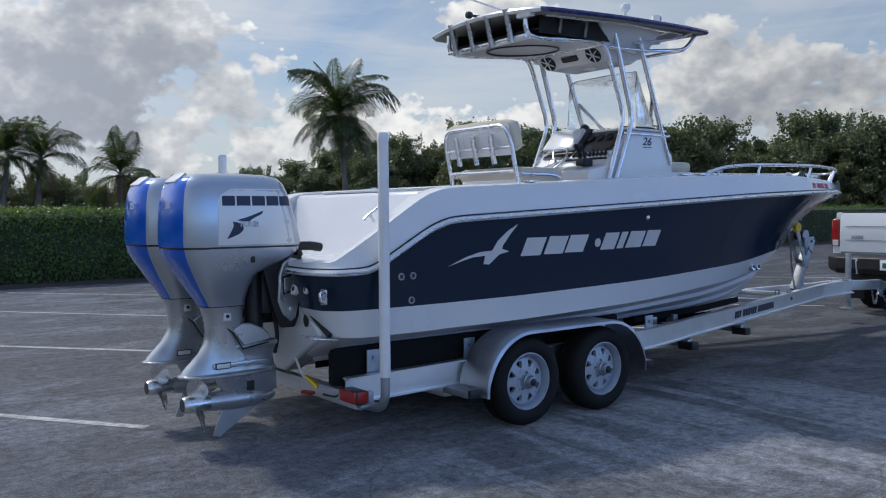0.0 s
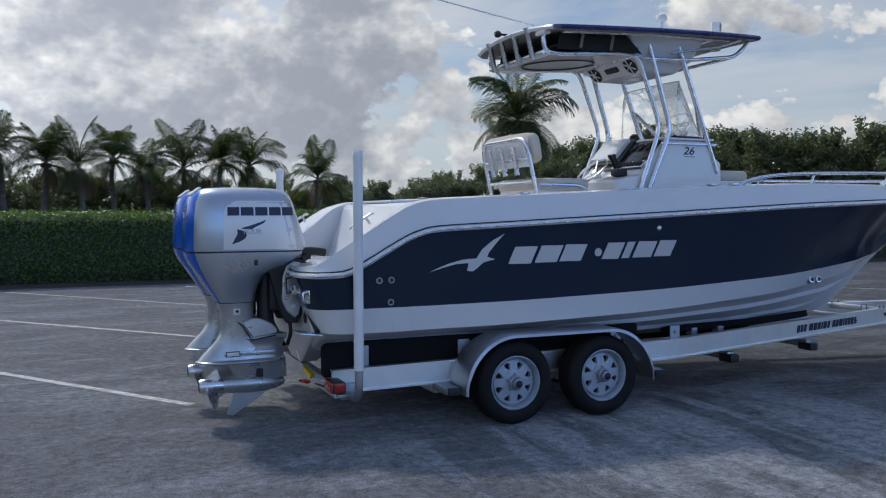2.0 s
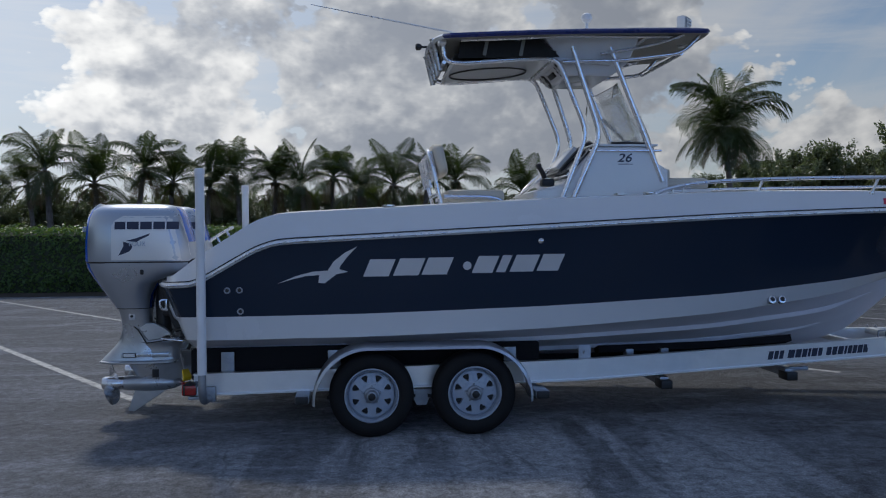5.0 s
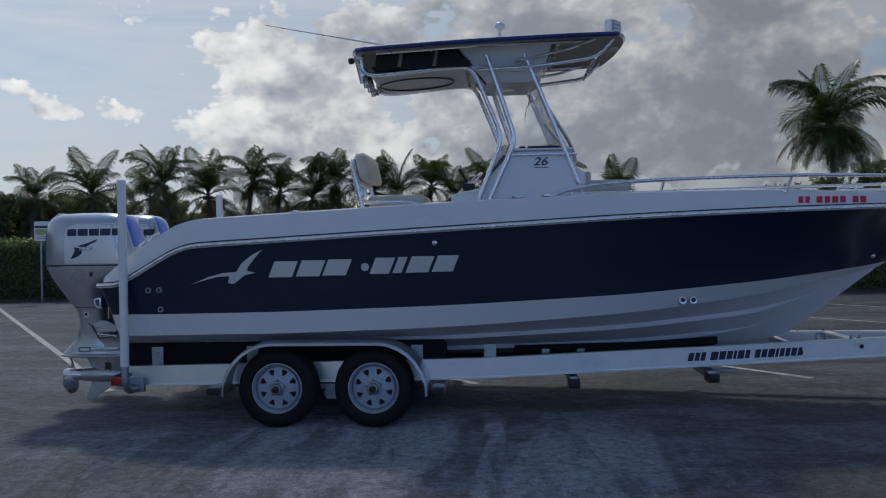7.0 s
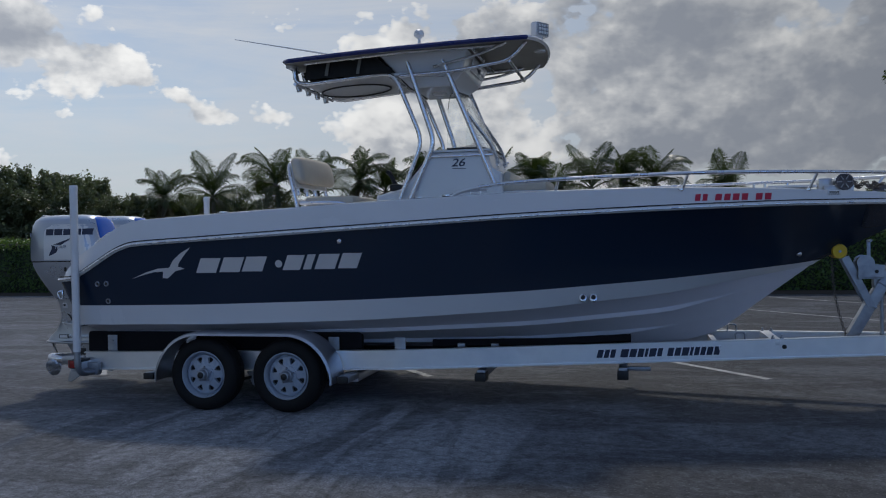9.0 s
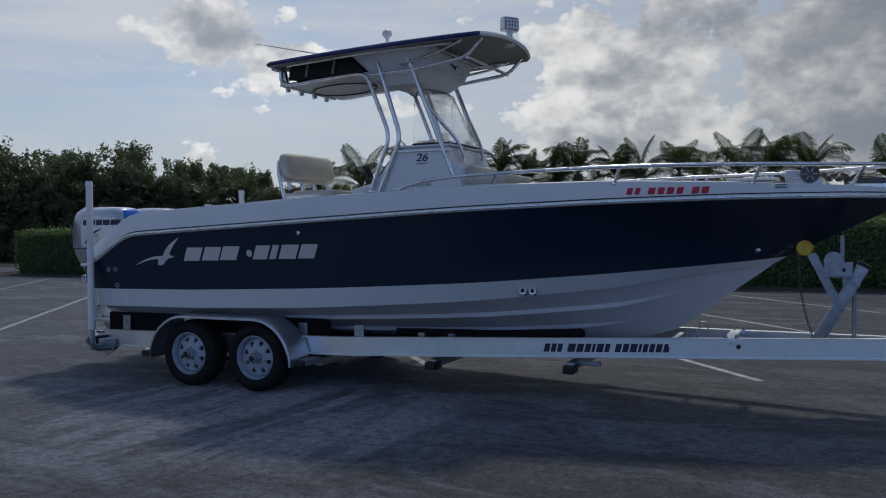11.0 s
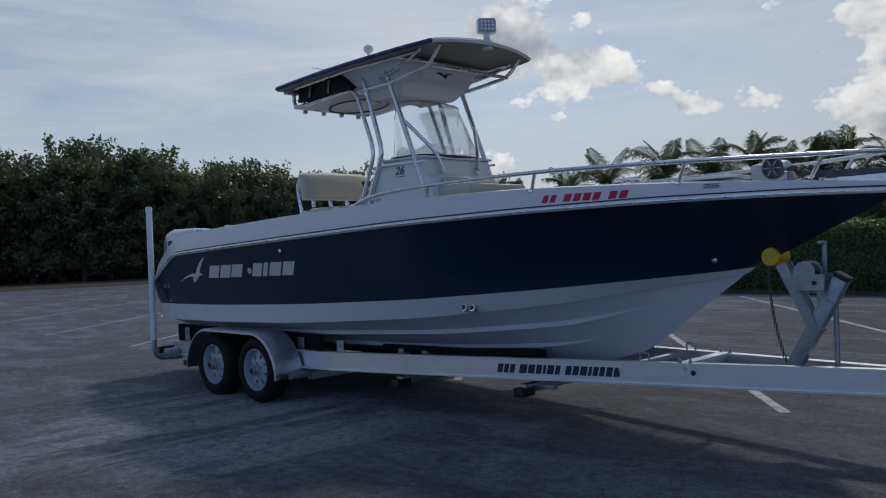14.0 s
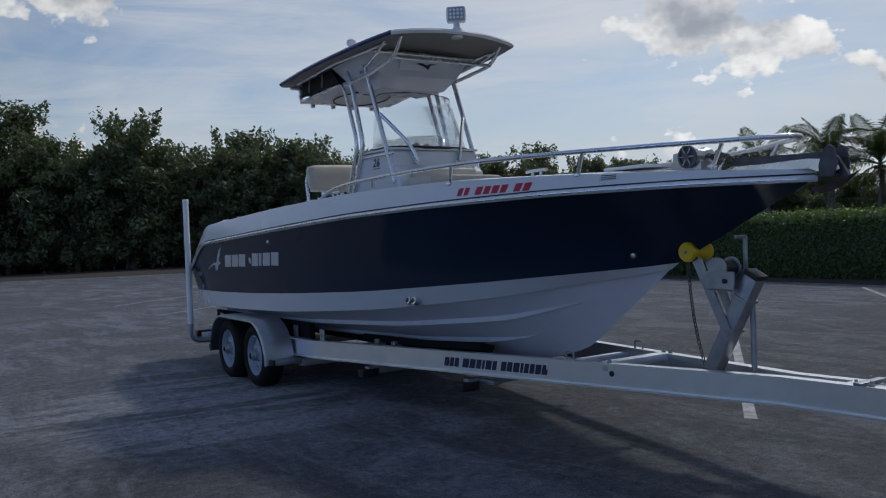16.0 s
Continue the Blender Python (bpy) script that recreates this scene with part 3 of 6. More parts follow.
def build_boat():
    boat = thing("boat", (1.5, 0, 0.42), "white and navy centre console fishing boat with hardtop on a trailer", "boat")
    hull = part("hull", both_sides([keel + (chine - keel) * f for f in (0, 0.33, 0.34, 0.66, 0.67, 1.0)]), BOTTOM, boat, "dull white vee bottom, tinted lilac for ground reflection", 20)
    for i, f in enumerate((0.36, 0.70)):
        for sign in (-1, 1):
            line = (keel + (chine - keel) * f)[5 * STEP:-2 * STEP - (0 if i else 6)]
            s = Shape()
            rings = []
            for p in line:
                k = min(1.0, (line[-1][0] - p[0]) / 0.6 + 0.05)
                rings.append([(p[0], sign * (p[1] - 0.045 * k), p[2] - 0.016 * k), (p[0], sign * (p[1] + 0.012), p[2] - 0.036 * k + 0.006), (p[0], sign * (p[1] + 0.018), p[2] + 0.012), (p[0], sign * (p[1] - 0.03), p[2] + 0.006)])
            part("spray_strake", s.loft(rings), BOTTOM, hull, "", 15)
    lip = chine.copy()
    lip[:, 1] += 0.022 * (lip[:, 1] > 0.02)
    lip[:, 2] -= 0.012
    part("boot_stripe", both_sides([chine, lip, lip + (boot - lip) * 0.12, lip + (boot - lip) * 0.5, boot]), GELCOAT, boat, "glossy white band below the navy sides", 25)
    part("hull_side", both_sides(SIDE_ROWS), NAVY, boat, "glossy navy blue hull sides", 40)
    cap = sheer.copy()
    cap[:, 2] -= 0.035
    cap[:, 1] += 0.012 * (cap[:, 1] > 0)
    crown = inner * 0.5 + sheer * 0.5
    crown[:, 2] += 0.012
    inwall = inner.copy()
    k = np.clip((inwall[:, 0] - 3.0) / 1.2, 0, 1)
    inwall[:, 2] = 1.24 * (1 - k) + (inner[:, 2] - 0.04) * k
    part("gunwale", both_sides([rub, cap, sheer, crown, inner, inwall]), GELCOAT, boat, "white moulded gunwale", 50)
    for off, r, mt, nm in ((0.012, 0.020, GELCOAT, "rub_rail"), (0.030, 0.008, STEEL, "rub_rail_insert")):
        s = Shape()
        line = [(p[0] - (off if p[1] < 0.9 and p[0] < -1 else 0), p[1] + off * (p[1] > 0.05), p[2]) for p in rub]
        s.tube(line[::-1][:] + flip(line)[1:], r, 8)
        part(nm, s, mt, boat)
    s = Shape()
    line = [(p[0], p[1] + 0.006 * (p[1] > 0.05), p[2] + 0.027) for p in rub]
    part("rub_rail_seam", s.tube(line[::-1] + flip(line)[1:], 0.005, 6), BLACK, boat)
    # decks
    s = Shape()
    fore = [p for p in inner if p[0] > 3.9]
    s.loft([[(p[0], -p[1], p[2]) for p in fore], [(p[0], -p[1] * 0.5, p[2] + 0.03) for p in fore], [(p[0], p[1] * 0.5, p[2] + 0.03) for p in fore], [(p[0], p[1], p[2]) for p in fore]], False, False)
    part("foredeck", s, GELCOAT, boat)
    part("cockpit_floor", Shape().box((1.3, 0, 1.22), (3.8, 1.92, 0.04), 0.005), GELCOAT, boat)
    part("motor_well", Shape().box((-1.13, 0, 1.24), (0.62, 1.62, 0.06), 0.015), GELCOAT, boat)
    s = Shape().prism([(-0.93, 1.22), (-0.55, 1.22), (-0.55, 1.76), (-0.74, 1.76)], -0.96, 0.96)
    part("transom_wall", s, GELCOAT, boat, "", 30, 0.03)
    part("bait_hatch", Shape().box((-0.64, 0.1, 1.775), (0.16, 0.9, 0.025), 0.01), GELCOAT, boat)
    s = Shape().loft([[(-1.53, -0.60, 0.96), (-1.53, 0.60, 0.96), (-1.30, 0.60, 0.96), (-1.30, -0.60, 0.96)], [(-1.53, -0.86, 0.775), (-1.53, 0.86, 0.775), (-1.30, 0.86, 0.775), (-1.30, -0.86, 0.775)],
                      [(-1.50, -0.62, 0.66), (-1.50, 0.62, 0.66), (-1.30, 0.62, 0.66), (-1.30, -0.62, 0.66)], [(-1.46, -0.16, 0.43), (-1.46, 0.16, 0.43), (-1.30, 0.16, 0.43), (-1.30, -0.16, 0.43)]])
    part("motor_bracket", s, GELCOAT, boat, "white moulded motor bracket", 30, 0.02)
    for sign in (-1, 1):
        part("trim_tab", Shape().box((-1.58, sign * 0.92, 0.775), (0.18, 0.20, 0.012), 0.004, pose(0, 0, 0, 0, 7, 0)), STEEL, boat)
        # a black tube stands in for the shade of the recess here
        part("pod_gap", Shape().tube([(-1.535, sign * 0.66, 0.955), (-1.515, sign * 0.95, 0.785)], 0.020, 10), BLACK, boat, "black strip for the shade in the gap beside the motor bracket")
        part("oval_fitting", Shape().lathe([(0.048, -0.01), (0.048, 0.008), (0.036, 0.014), (0.03, 0.006)], pose(-1.532, sign * 0.66, 0.865, 0, -90) @ Matrix.Diagonal((1, 0.6, 1, 1)), 20), BLACK, boat)
        # through-hull fittings and vents
        for x, z in ((-1.115, 1.176), (-1.02, 1.178), (-1.018, 1.01)):
            y = sign * (side_y(x, z) + 0.004)
            t = pose(x, y, z, 90 if sign < 0 else -90)
            part("drain_fitting", Shape().lathe([(0.030, -0.01), (0.030, 0.006), (0.024, 0.010), (0.018, 0.008), (0.016, -0.008)], t @ Matrix.Scale(0.85, 4), 18), GALV, boat)
            part("drain_hole", Shape().lathe([(0.017, -0.006), (0.017, 0.004)], t, 16), BLACK, boat)
        for x, z in ((1.355, 1.545), (5.35, 1.36)):
            t = pose(x, sign * (side_y(x, z) + 0.002), z, 90 if sign < 0 else -90)
            part("hull_eye", Shape().lathe([(0.022, -0.01), (0.022, 0.006), (0.012, 0.014), (0.0, 0.015)], t, 16), STEEL, boat)
        for x in (3.46, 3.55):
            t = pose(x, sign * 0.905, 1.015, 72 if sign < 0 else -72)
            part("vent_fitting", Shape().lathe([(0.033, -0.03), (0.033, 0.012), (0.02, 0.016)], t, 18), STEEL, boat)
            part("vent_hole", Shape().lathe([(0.020, 0.0), (0.020, 0.019)], t, 16), BLACK, boat)
        t = pose(5.56, sign * (band_y(5.56, 1.885) + 0.004), 1.885, 0, 0, sign * -28)
        r = t.to_3x3().to_4x4()
        vent = part("deck_vent", Shape().box(t.translation, (0.13, 0.006, 0.042), 0.002, r), GELCOAT, boat)
        for k in (-1, 0, 1):
            part("vent_slot", Shape().box(t @ Vector((0, 0, 0.011 * k)), (0.10, 0.010, 0.005), 0, r), BLACK, vent)
        # stern eye and fittings on the quarter
        part("stern_eye", Shape().tube(bend([(-1.60, sign * 1.06, 1.02), (-1.65, sign * 1.075, 1.025), (-1.66, sign * 1.075, 1.095), (-1.61, sign * 1.06, 1.10)], 0.03), 0.009, 8).box((-1.615, sign * 1.055, 1.06), (0.012, 0.05, 0.10), 0.004, pose(0, 0, 0, 0, 0, sign * -22)), STEEL, boat)
        for y, z, r in ((0.655, 1.085, 0.040), (0.82, 1.09, 0.026)):
            t = pose(-1.617, sign * y, z, 0, -72)
            part("stern_port", Shape().lathe([(r, -0.02), (r, 0.008), (r * 0.7, 0.014), (r * 0.5, 0.012)], t, 20), PVC, boat)
            part("port_hole", Shape().lathe([(r * 0.42, 0.0), (r * 0.42, 0.014)], t, 14), BLACK, boat)
        # gunwale cleats and rod holders
        for x, up in ((-1.16, 1), (2.55, 0), (4.95, 0)):
            q = np.interp(x, sheer[5 * STEP:, 0], sheer[5 * STEP:, 2])
            y = np.interp(x, inner[5 * STEP:, 0], inner[5 * STEP:, 1]) + 0.10
            a = 32 if up else 1
            t = pose(x, sign * y, q + 0.02, 0, -a)
            part("cleat", Shape().tube([t @ Vector(p) for p in curve([(-0.11, 0, 0.022 + 0.02 * up), (-0.07, 0, 0.026 + 0.024 * up), (0.07, 0, 0.026 + 0.024 * up), (0.11, 0, 0.022 + 0.02 * up)], 3)], 0.011, 8).tube([t @ Vector((-0.045, 0, -0.01)), t @ Vector((-0.045, 0, 0.026 + 0.024 * up))], 0.011, 8).tube([t @ Vector((0.045, 0, -0.01)), t @ Vector((0.045, 0, 0.026 + 0.024 * up))], 0.011, 8), STEEL, boat)
        for x in (0.15, 2.05, 2.30):
            q = np.interp(x, sheer[5 * STEP:, 0], sheer[5 * STEP:, 2])
            part("gunwale_rod_holder", Shape().lathe([(0.05, 0.0), (0.05, 0.012), (0.028, 0.014), (0.026, 0.0)], pose(x, sign * 1.10, q + 0.012), 18), STEEL, boat)
        # lettering bars and the bird mark
        step = [0.0, 0.235, 0.46, 0.86, 1.055, 1.165, 1.385]
        wide = [0.20, 0.20, 0.20, 0.165, 0.075, 0.19, 0.175]
        for a, w in zip(step, wide):
            part("name_bar", decal([slant(-0.06 + a, 1.275 + 0.022 * a, w, 0.135, 0.42)], sign=sign), SILVERTXT, boat, "silver bar on the navy side")
        part("name_dot", decal([[(0.765 + 0.034 * math.cos(k * math.pi / 8), 1.352 + 0.034 * math.sin(k * math.pi / 8)) for k in range(16)]], sign=sign), SILVERTXT, boat)
        bird = [(-0.73, 1.225), (-0.58, 1.285), (-0.45, 1.318), (-0.335, 1.325), (-0.29, 1.395), (-0.20, 1.465), (-0.105, 1.512), (-0.17, 1.445), (-0.235, 1.365), (-0.245, 1.335), (-0.175, 1.315), (-0.27, 1.295), (-0.36, 1.225), (-0.41, 1.23), (-0.40, 1.29), (-0.50, 1.285), (-0.60, 1.262)]
        part("bird_mark", decal([bird[0:4] + bird[13:], bird[3:10] + bird[9:10], bird[9:14] + bird[3:4]], sign=sign), SILVERTXT, boat, "silver bird shape")
        x = 4.40
        for k, w in enumerate((0.05, 0.045, 0, 0.062, 0.058, 0.062, 0.058, 0, 0.062, 0.062)):
            if w:
                z0 = 1.832 + 0.004 * (x - 4.4)
                part("registration_bar", decal([slant(x, z0, w * 0.86, 0.056, 0.18)], surf=band_y, sign=sign), REDTXT, boat, "red bar")
            x += (w + 0.012) if w else 0.045
    return boat


boat = build_boat()


def build_console(boat):
    prof = [(1.44, 1.24), (1.46, 1.98), (1.72, 2.04), (2.02, 2.375), (2.56, 2.375), (2.60, 2.22), (2.69, 2.17), (2.74, 1.24)]
    s = Shape()
    rings = []
    for y, k in ((-0.50, 0), (-0.47, 1), (0.47, 1), (0.50, 0)):
        rings.append([(x + (0.0 if k else (0.02 if x < 2.1 else -0.02)), y, z - (0 if k else 0.02 * (z > 2))) for x, z in prof])
    con = part("console", s.loft(rings), GELCOAT, boat, "white moulded helm console", 30, 0.012)
    part("console_lip", Shape().box((2.29, 0, 2.385), (0.60, 1.00, 0.022), 0.008), GELCOAT, con)
    # dash: dark panel, white cover, switches, wheel and throttles
    t = Matrix.Translation((1.885, 0, 2.225)) @ pose(0, 0, 0, 0, -48, 0)
    r = t.to_3x3().to_4x4()

    def on(x, y, z):
        return t @ Vector((x, y, z))
    part("dash_panel", Shape().box(on(0, -0.14, 0.008), (0.36, 0.62, 0.02), 0.004, r), DASH, con, "dark dash panel")
    part("chart_screen_cover", Shape().box(on(0.06, 0.22, 0.06), (0.27, 0.42, 0.05), 0.012, r), GELCOAT, con, "white instrument cover")
    part("chart_screen_frame", Shape().box(on(0.05, 0.20, 0.028), (0.335, 0.52, 0.036), 0.008, r), BLACK, con)
    for y in (-0.10, -0.22, -0.34):
        part("gauge", Shape().lathe([(0.045, 0.0), (0.045, 0.018), (0.036, 0.02), (0.034, 0.014)], Matrix.Translation(on(0.10, y, 0.016)) @ r, 18), BLACK, con)
    for k in range(9):
        part("switch", Shape().box(on(-0.13, -0.42 + 0.05 * k, 0.03), (0.05, 0.022, 0.025), 0.004, r), BLACK, con)
    part("switch_plate", Shape().box(on(-0.13, -0.22, 0.014), (0.08, 0.50, 0.02), 0.003, r), STEEL, con)
    wheel = Shape()
    t2 = Matrix.Translation((1.60, 0.12, 2.10)) @ pose(0, 0, 0, 0, -42, 0)
    wheel.tube([t2 @ Vector((0.18 * math.cos(a), 0.18 * math.sin(a), 0)) for a in np.linspace(0, 2 * math.pi, 29)], 0.012, 8)
    for a in (0.5, 2.6, 4.7):
        wheel.tube([t2 @ Vector((0.02 * math.cos(a), 0.02 * math.sin(a), -0.04)), t2 @ Vector((0.185 * math.cos(a), 0.185 * math.sin(a), 0))], 0.010, 8)
    wheel.lathe([(0.0, 0.0), (0.04, -0.01), (0.045, -0.05), (0.03, -0.14)], t2, 16)
    part("steering_wheel", wheel, TUBE, con, "stainless three-spoke steering wheel")
    thr = Shape().box((1.62, -0.30, 2.06), (0.12, 0.12, 0.07), 0.02)
    for y in (-0.33, -0.27):
        thr.tube(bend([(1.60, y, 2.10), (1.57, y, 2.17), (1.54, y, 2.21)], 0.04), 0.016, 8).box((1.54, y, 2.215), (0.04, 0.035, 0.035), 0.012)
    part("throttle", thr, BLACK, con, "black twin throttle levers")
    part("compass", Shape().lathe([(0.055, 0), (0.055, 0.03), (0.045, 0.07), (0.02, 0.09), (0, 0.093)], pose(2.14, 0.18, 2.395), 18), BLACK, con)
    part("horn", Shape().lathe([(0.05, 0), (0.05, 0.03), (0.03, 0.06), (0.0, 0.07)], pose(2.42, -0.12, 2.395), 16), BLACK, con)
    for sg in (-1, 1):
        part("side_trim", Shape().box((2.29, sg * 0.505, 2.335), (0.66, 0.03, 0.022), 0.008), TUBE, con)
    for sign in (-1, 1):
        part("number_mark", lettering("26", 0.105, pose(2.29, sign * 0.502, 2.268, 90, 0, 0 if sign < 0 else 180) @ Matrix(((1.25, 0.3, 0, 0), (0, 1, 0, 0), (0, 0, 1, 0), (0, 0, 0, 1)))), DARKTXT, con, "dark number 26")
        part("script_bar", Shape().box((2.29, sign * 0.502, 2.215), (0.13, 0.003, 0.006)), DARKTXT, con)
    # windscreen
    base = [(2.17, -0.465), (2.36, -0.47), (2.49, -0.43), (2.56, -0.30), (2.585, 0), (2.56, 0.30), (2.49, 0.43), (2.36, 0.47), (2.17, 0.465)]
    top = [(2.18, -0.445), (2.20, -0.44), (2.235, -0.41), (2.28, -0.28), (2.30, 0), (2.28, 0.28), (2.235, 0.41), (2.20, 0.44), (2.18, 0.445)]
    tz = [2.78, 2.90, 2.95, 2.965, 2.975, 2.965, 2.95, 2.90, 2.78]
    s = Shape()
    lo = curve([(x, y, 2.40) for x, y in base], 4)
    hi = curve([(x, y, z) for (x, y), z in zip(top, tz)], 4)
    s.loft([[a.lerp(b, f) for a, b in zip(lo, hi)] for f in (0, 0.25, 0.5, 0.75, 1)], False, False)
    ws = part("windscreen", s, SCREEN, con, "clear curved acrylic windscreen", 60)
    so = ws.modifiers.new("thickness", "SOLIDIFY")
    so.thickness = 0.006
    ws.visible_shadow = False
    part("windscreen_edge", Shape().tube(hi, 0.003, 6), BLACK, con)
    part("windscreen_trim", Shape().tube(lo, 0.016, 8), BLACK, con)
    # cushioned seat on the fore side
    part("front_seat", Shape().box((2.90, 0, 1.62), (0.46, 0.84, 0.76), 0.03), GELCOAT, con)
    part("front_cushion", Shape().box((2.89, 0, 2.045), (0.44, 0.82, 0.11), 0.045), BEIGE, con, "beige vinyl cushion")
    part("front_backrest", Shape().box((2.725, 0, 2.10), (0.07, 0.72, 0.17), 0.03), BEIGE, con)
    return con


build_console(boat)


def build_hardtop(boat):
    out = [(0.54, 0), (0.555, 0.35), (0.60, 0.68), (0.66, 0.775), (0.80, 0.80), (1.6, 0.83), (2.5, 0.78), (2.90, 0.72), (3.01, 0.66), (3.09, 0.32), (3.11, 0)]
    ring = curve([(x, -y, 0) for x, y in out], 4)
    ring = ring + [Vector((p[0], -p[1], 0)) for p in ring[::-1][1:-1]]

    def zz(x, y):
        return 3.285 + 0.048 * (x - 0.6) * (1 - 0.10 * (x - 0.6)) + 0.055 * (1 - (y / 0.83) ** 2)
    s = Shape()
    rows = []
    for k, dz in ((0.0, 0.02), (0.55, 0.018), (0.93, 0.012), (0.99, 0.0), (1.0, -0.018), (0.985, -0.04), (0.95, -0.04), (0.5, -0.035), (0.0, -0.035)):
        rows.append([(1.85 + (p[0] - 1.85) * k, p[1] * k, zz(p[0] if k > 0.9 else 1.85 + (p[0] - 1.85) * k, p[1] * k) + dz) for p in ring])

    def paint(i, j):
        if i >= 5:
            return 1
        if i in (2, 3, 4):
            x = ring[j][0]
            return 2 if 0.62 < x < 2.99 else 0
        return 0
    top = part("hardtop", s.loft(rows, True, False, 0, paint), [GELCOAT, SHADECREAM, TOPEDGE], boat, "white hardtop with blue edge on aluminium tube frame", 40)
    pipe = 0.021
    for sg in (-1, 1):
        # tube legs
        part("aft_leg", Shape().tube(bend([(1.70, sg * 0.535, 1.90), (1.94, sg * 0.51, 2.49), (1.68, sg * 0.51, 3.13), (1.56, sg * 0.51, 3.155), (0.78, sg * 0.53, 3.09), (0.66, sg * 0.53, 3.12), (0.66, sg * 0.53, 3.27)], 0.13), pipe, 12), TUBE, top)
        part("middle_leg", Shape().tube(bend([(1.80, sg * 0.53, 1.90), (2.06, sg * 0.51, 2.47), (1.77, sg * 0.51, 3.36)], 0.12), 0.024, 12), TUBE, top)
        part("fore_leg", Shape().tube([(2.10, sg * 0.51, 3.37), (2.63, sg * 0.50, 2.06)], 0.024, 12), TUBE, top)
        part("screen_brace", Shape().tube(bend([(2.37, sg * 0.49, 2.74), (2.58, sg * 0.30, 2.44), (2.63, sg * 0.24, 2.27)], 0.10), 0.018, 10).lathe([(0.035, 0), (0.035, 0.012)], pose(2.61, sg * 0.24, 2.265, 0, 70), 14), STEEL, top)
        part("side_tube", Shape().tube(bend([(1.72, sg * 0.51, 3.12), (2.25, sg * 0.52, 3.135), (2.80, sg * 0.55, 3.20), (2.95, sg * 0.56, 3.36)], 0.10), 0.018, 12), TUBE, top)
        part("diagonal_tube", Shape().tube(bend([(2.06, sg * 0.51, 3.19), (2.55, sg * 0.60, 3.27), (2.78, sg * 0.63, 3.35)], 0.1), 0.014, 10), TUBE, top)
        part("roof_bearer", Shape().tube([(0.80, sg * 0.62, 3.275), (1.77, sg * 0.66, 3.315), (2.75, sg * 0.60, 3.335)], 0.017, 10), TUBE, top)
    for x, y, z in ((0.66, 0.53, 3.10), (1.62, 0.51, 3.135), (2.14, 0.51, 3.13), (2.79, 0.55, 3.199), (1.30, 0.64, 3.285), (2.45, 0.62, 3.325)):
        part("cross_tube", Shape().tube([(x, -y, z), (x, y, z)], 0.017, 10), TUBE, top)
    # white tray with its oval hatch, box with loudspeakers, dark net lockers
    tray = Shape().prism([(0.72, 3.105), (0.74, 3.085), (1.55, 3.135), (2.16, 3.10), (2.16, 3.135), (1.55, 3.165)], -0.50, 0.50)
    part("under_tray", tray, GELCOAT, top, "white moulded tray", 30, 0.008)
    oval = [(1.12 + 0.36 * math.cos(a), 0.30 * math.sin(a), 3.098 + 0.36 * math.cos(a) * 0.06 - 0.004) for a in np.linspace(0, 2 * math.pi, 33)]
    part("tray_gasket", Shape().tube(oval, 0.008, 6), BLACK, top)
    box = part("radio_box", Shape().loft([[(xa, -w, z), (xf, -w, z), (xf, w, z), (xa, w, z)] for xa, xf, w, z in ((1.80, 2.20, 0.38, 3.022), (1.70, 2.33, 0.46, 3.13), (1.52, 2.40, 0.58, 3.335))]), GELCOAT, top, "white overhead radio box", 30, 0.015)
    for y in (-0.30, 0.30):
        t = pose(1.745, y, 3.085, 0, -132, 0)
        sp = part("loudspeaker", Shape().lathe([(0.085, 0.0), (0.085, 0.012), (0.07, 0.018), (0.066, 0.008), (0.0, 0.006)], t, 22), BLACK, box, "black round loudspeaker")
        for k in range(3):
            a = k * math.pi / 3
            bar = Shape().tube([t @ Vector((0.078 * math.cos(a), 0.078 * math.sin(a), 0.02)), t @ Vector((-0.078 * math.cos(a), -0.078 * math.sin(a), 0.02))], 0.007, 6)
            part("speaker_bar", bar, GELCOAT, box)
    part("radio", Shape().box((1.735, 0.0, 3.08), (0.02, 0.20, 0.055), 0.005, pose(0, 0, 0, 0, -42, 0)), BLACK, box)
    part("radio_hatch", Shape().box((2.385, 0.05, 3.235), (0.012, 0.60, 0.11), 0.004, pose(0, 0, 0, 0, 23, 0)), GELCOAT, box)
    bird = [(-0.12, 0.02), (-0.05, 0.035), (0, 0.01), (0.06, 0.04), (0.13, 0.025), (0.05, 0.015), (0.02, -0.03), (-0.02, -0.005)]
    part("bird_shape", Shape().prism([(0.05 + a, 3.225 + b) for a, b in bird], 2.395, 2.3995, "x"), DARKTXT, box)
    part("dome_light", Shape().lathe([(0.075, 0), (0.075, -0.015), (0.05, -0.028), (0, -0.03)], pose(2.0, 0, 3.022), 20), GELCOAT, box)
    for sg in (-1, 1):
        part("side_net", Shape().prism([(0.78, 3.13), (1.68, 3.150), (1.50, 3.31), (0.80, 3.285)], sg * 0.555, sg * 0.565), MESHBAG, top, "black net locker side")
        for x in (1.02, 1.34):
            part("net_strap", Shape().box((x, sg * 0.585, 3.22), (0.030, 0.006, 0.14), 0, pose(0, 0, 0, 0, 12, 0)), SHADECREAM, top)
    part("locker_floor", Shape().box((1.2, 0, 3.18), (0.9, 1.12, 0.012), 0.003, pose(0, 0, 0, 0, -2.5, 0)), MESHBAG, top)
    # rod holders across the aft edge
    for y in (-0.37, -0.115, 0.14, 0.39):
        s = Shape().lathe([(0.026, 0.0), (0.026, 0.26), (0.033, 0.275), (0.033, 0.285), (0.020, 0.285), (0.020, 0.02)], pose(0.64, y, 3.055, 0, -13, 0), 16)
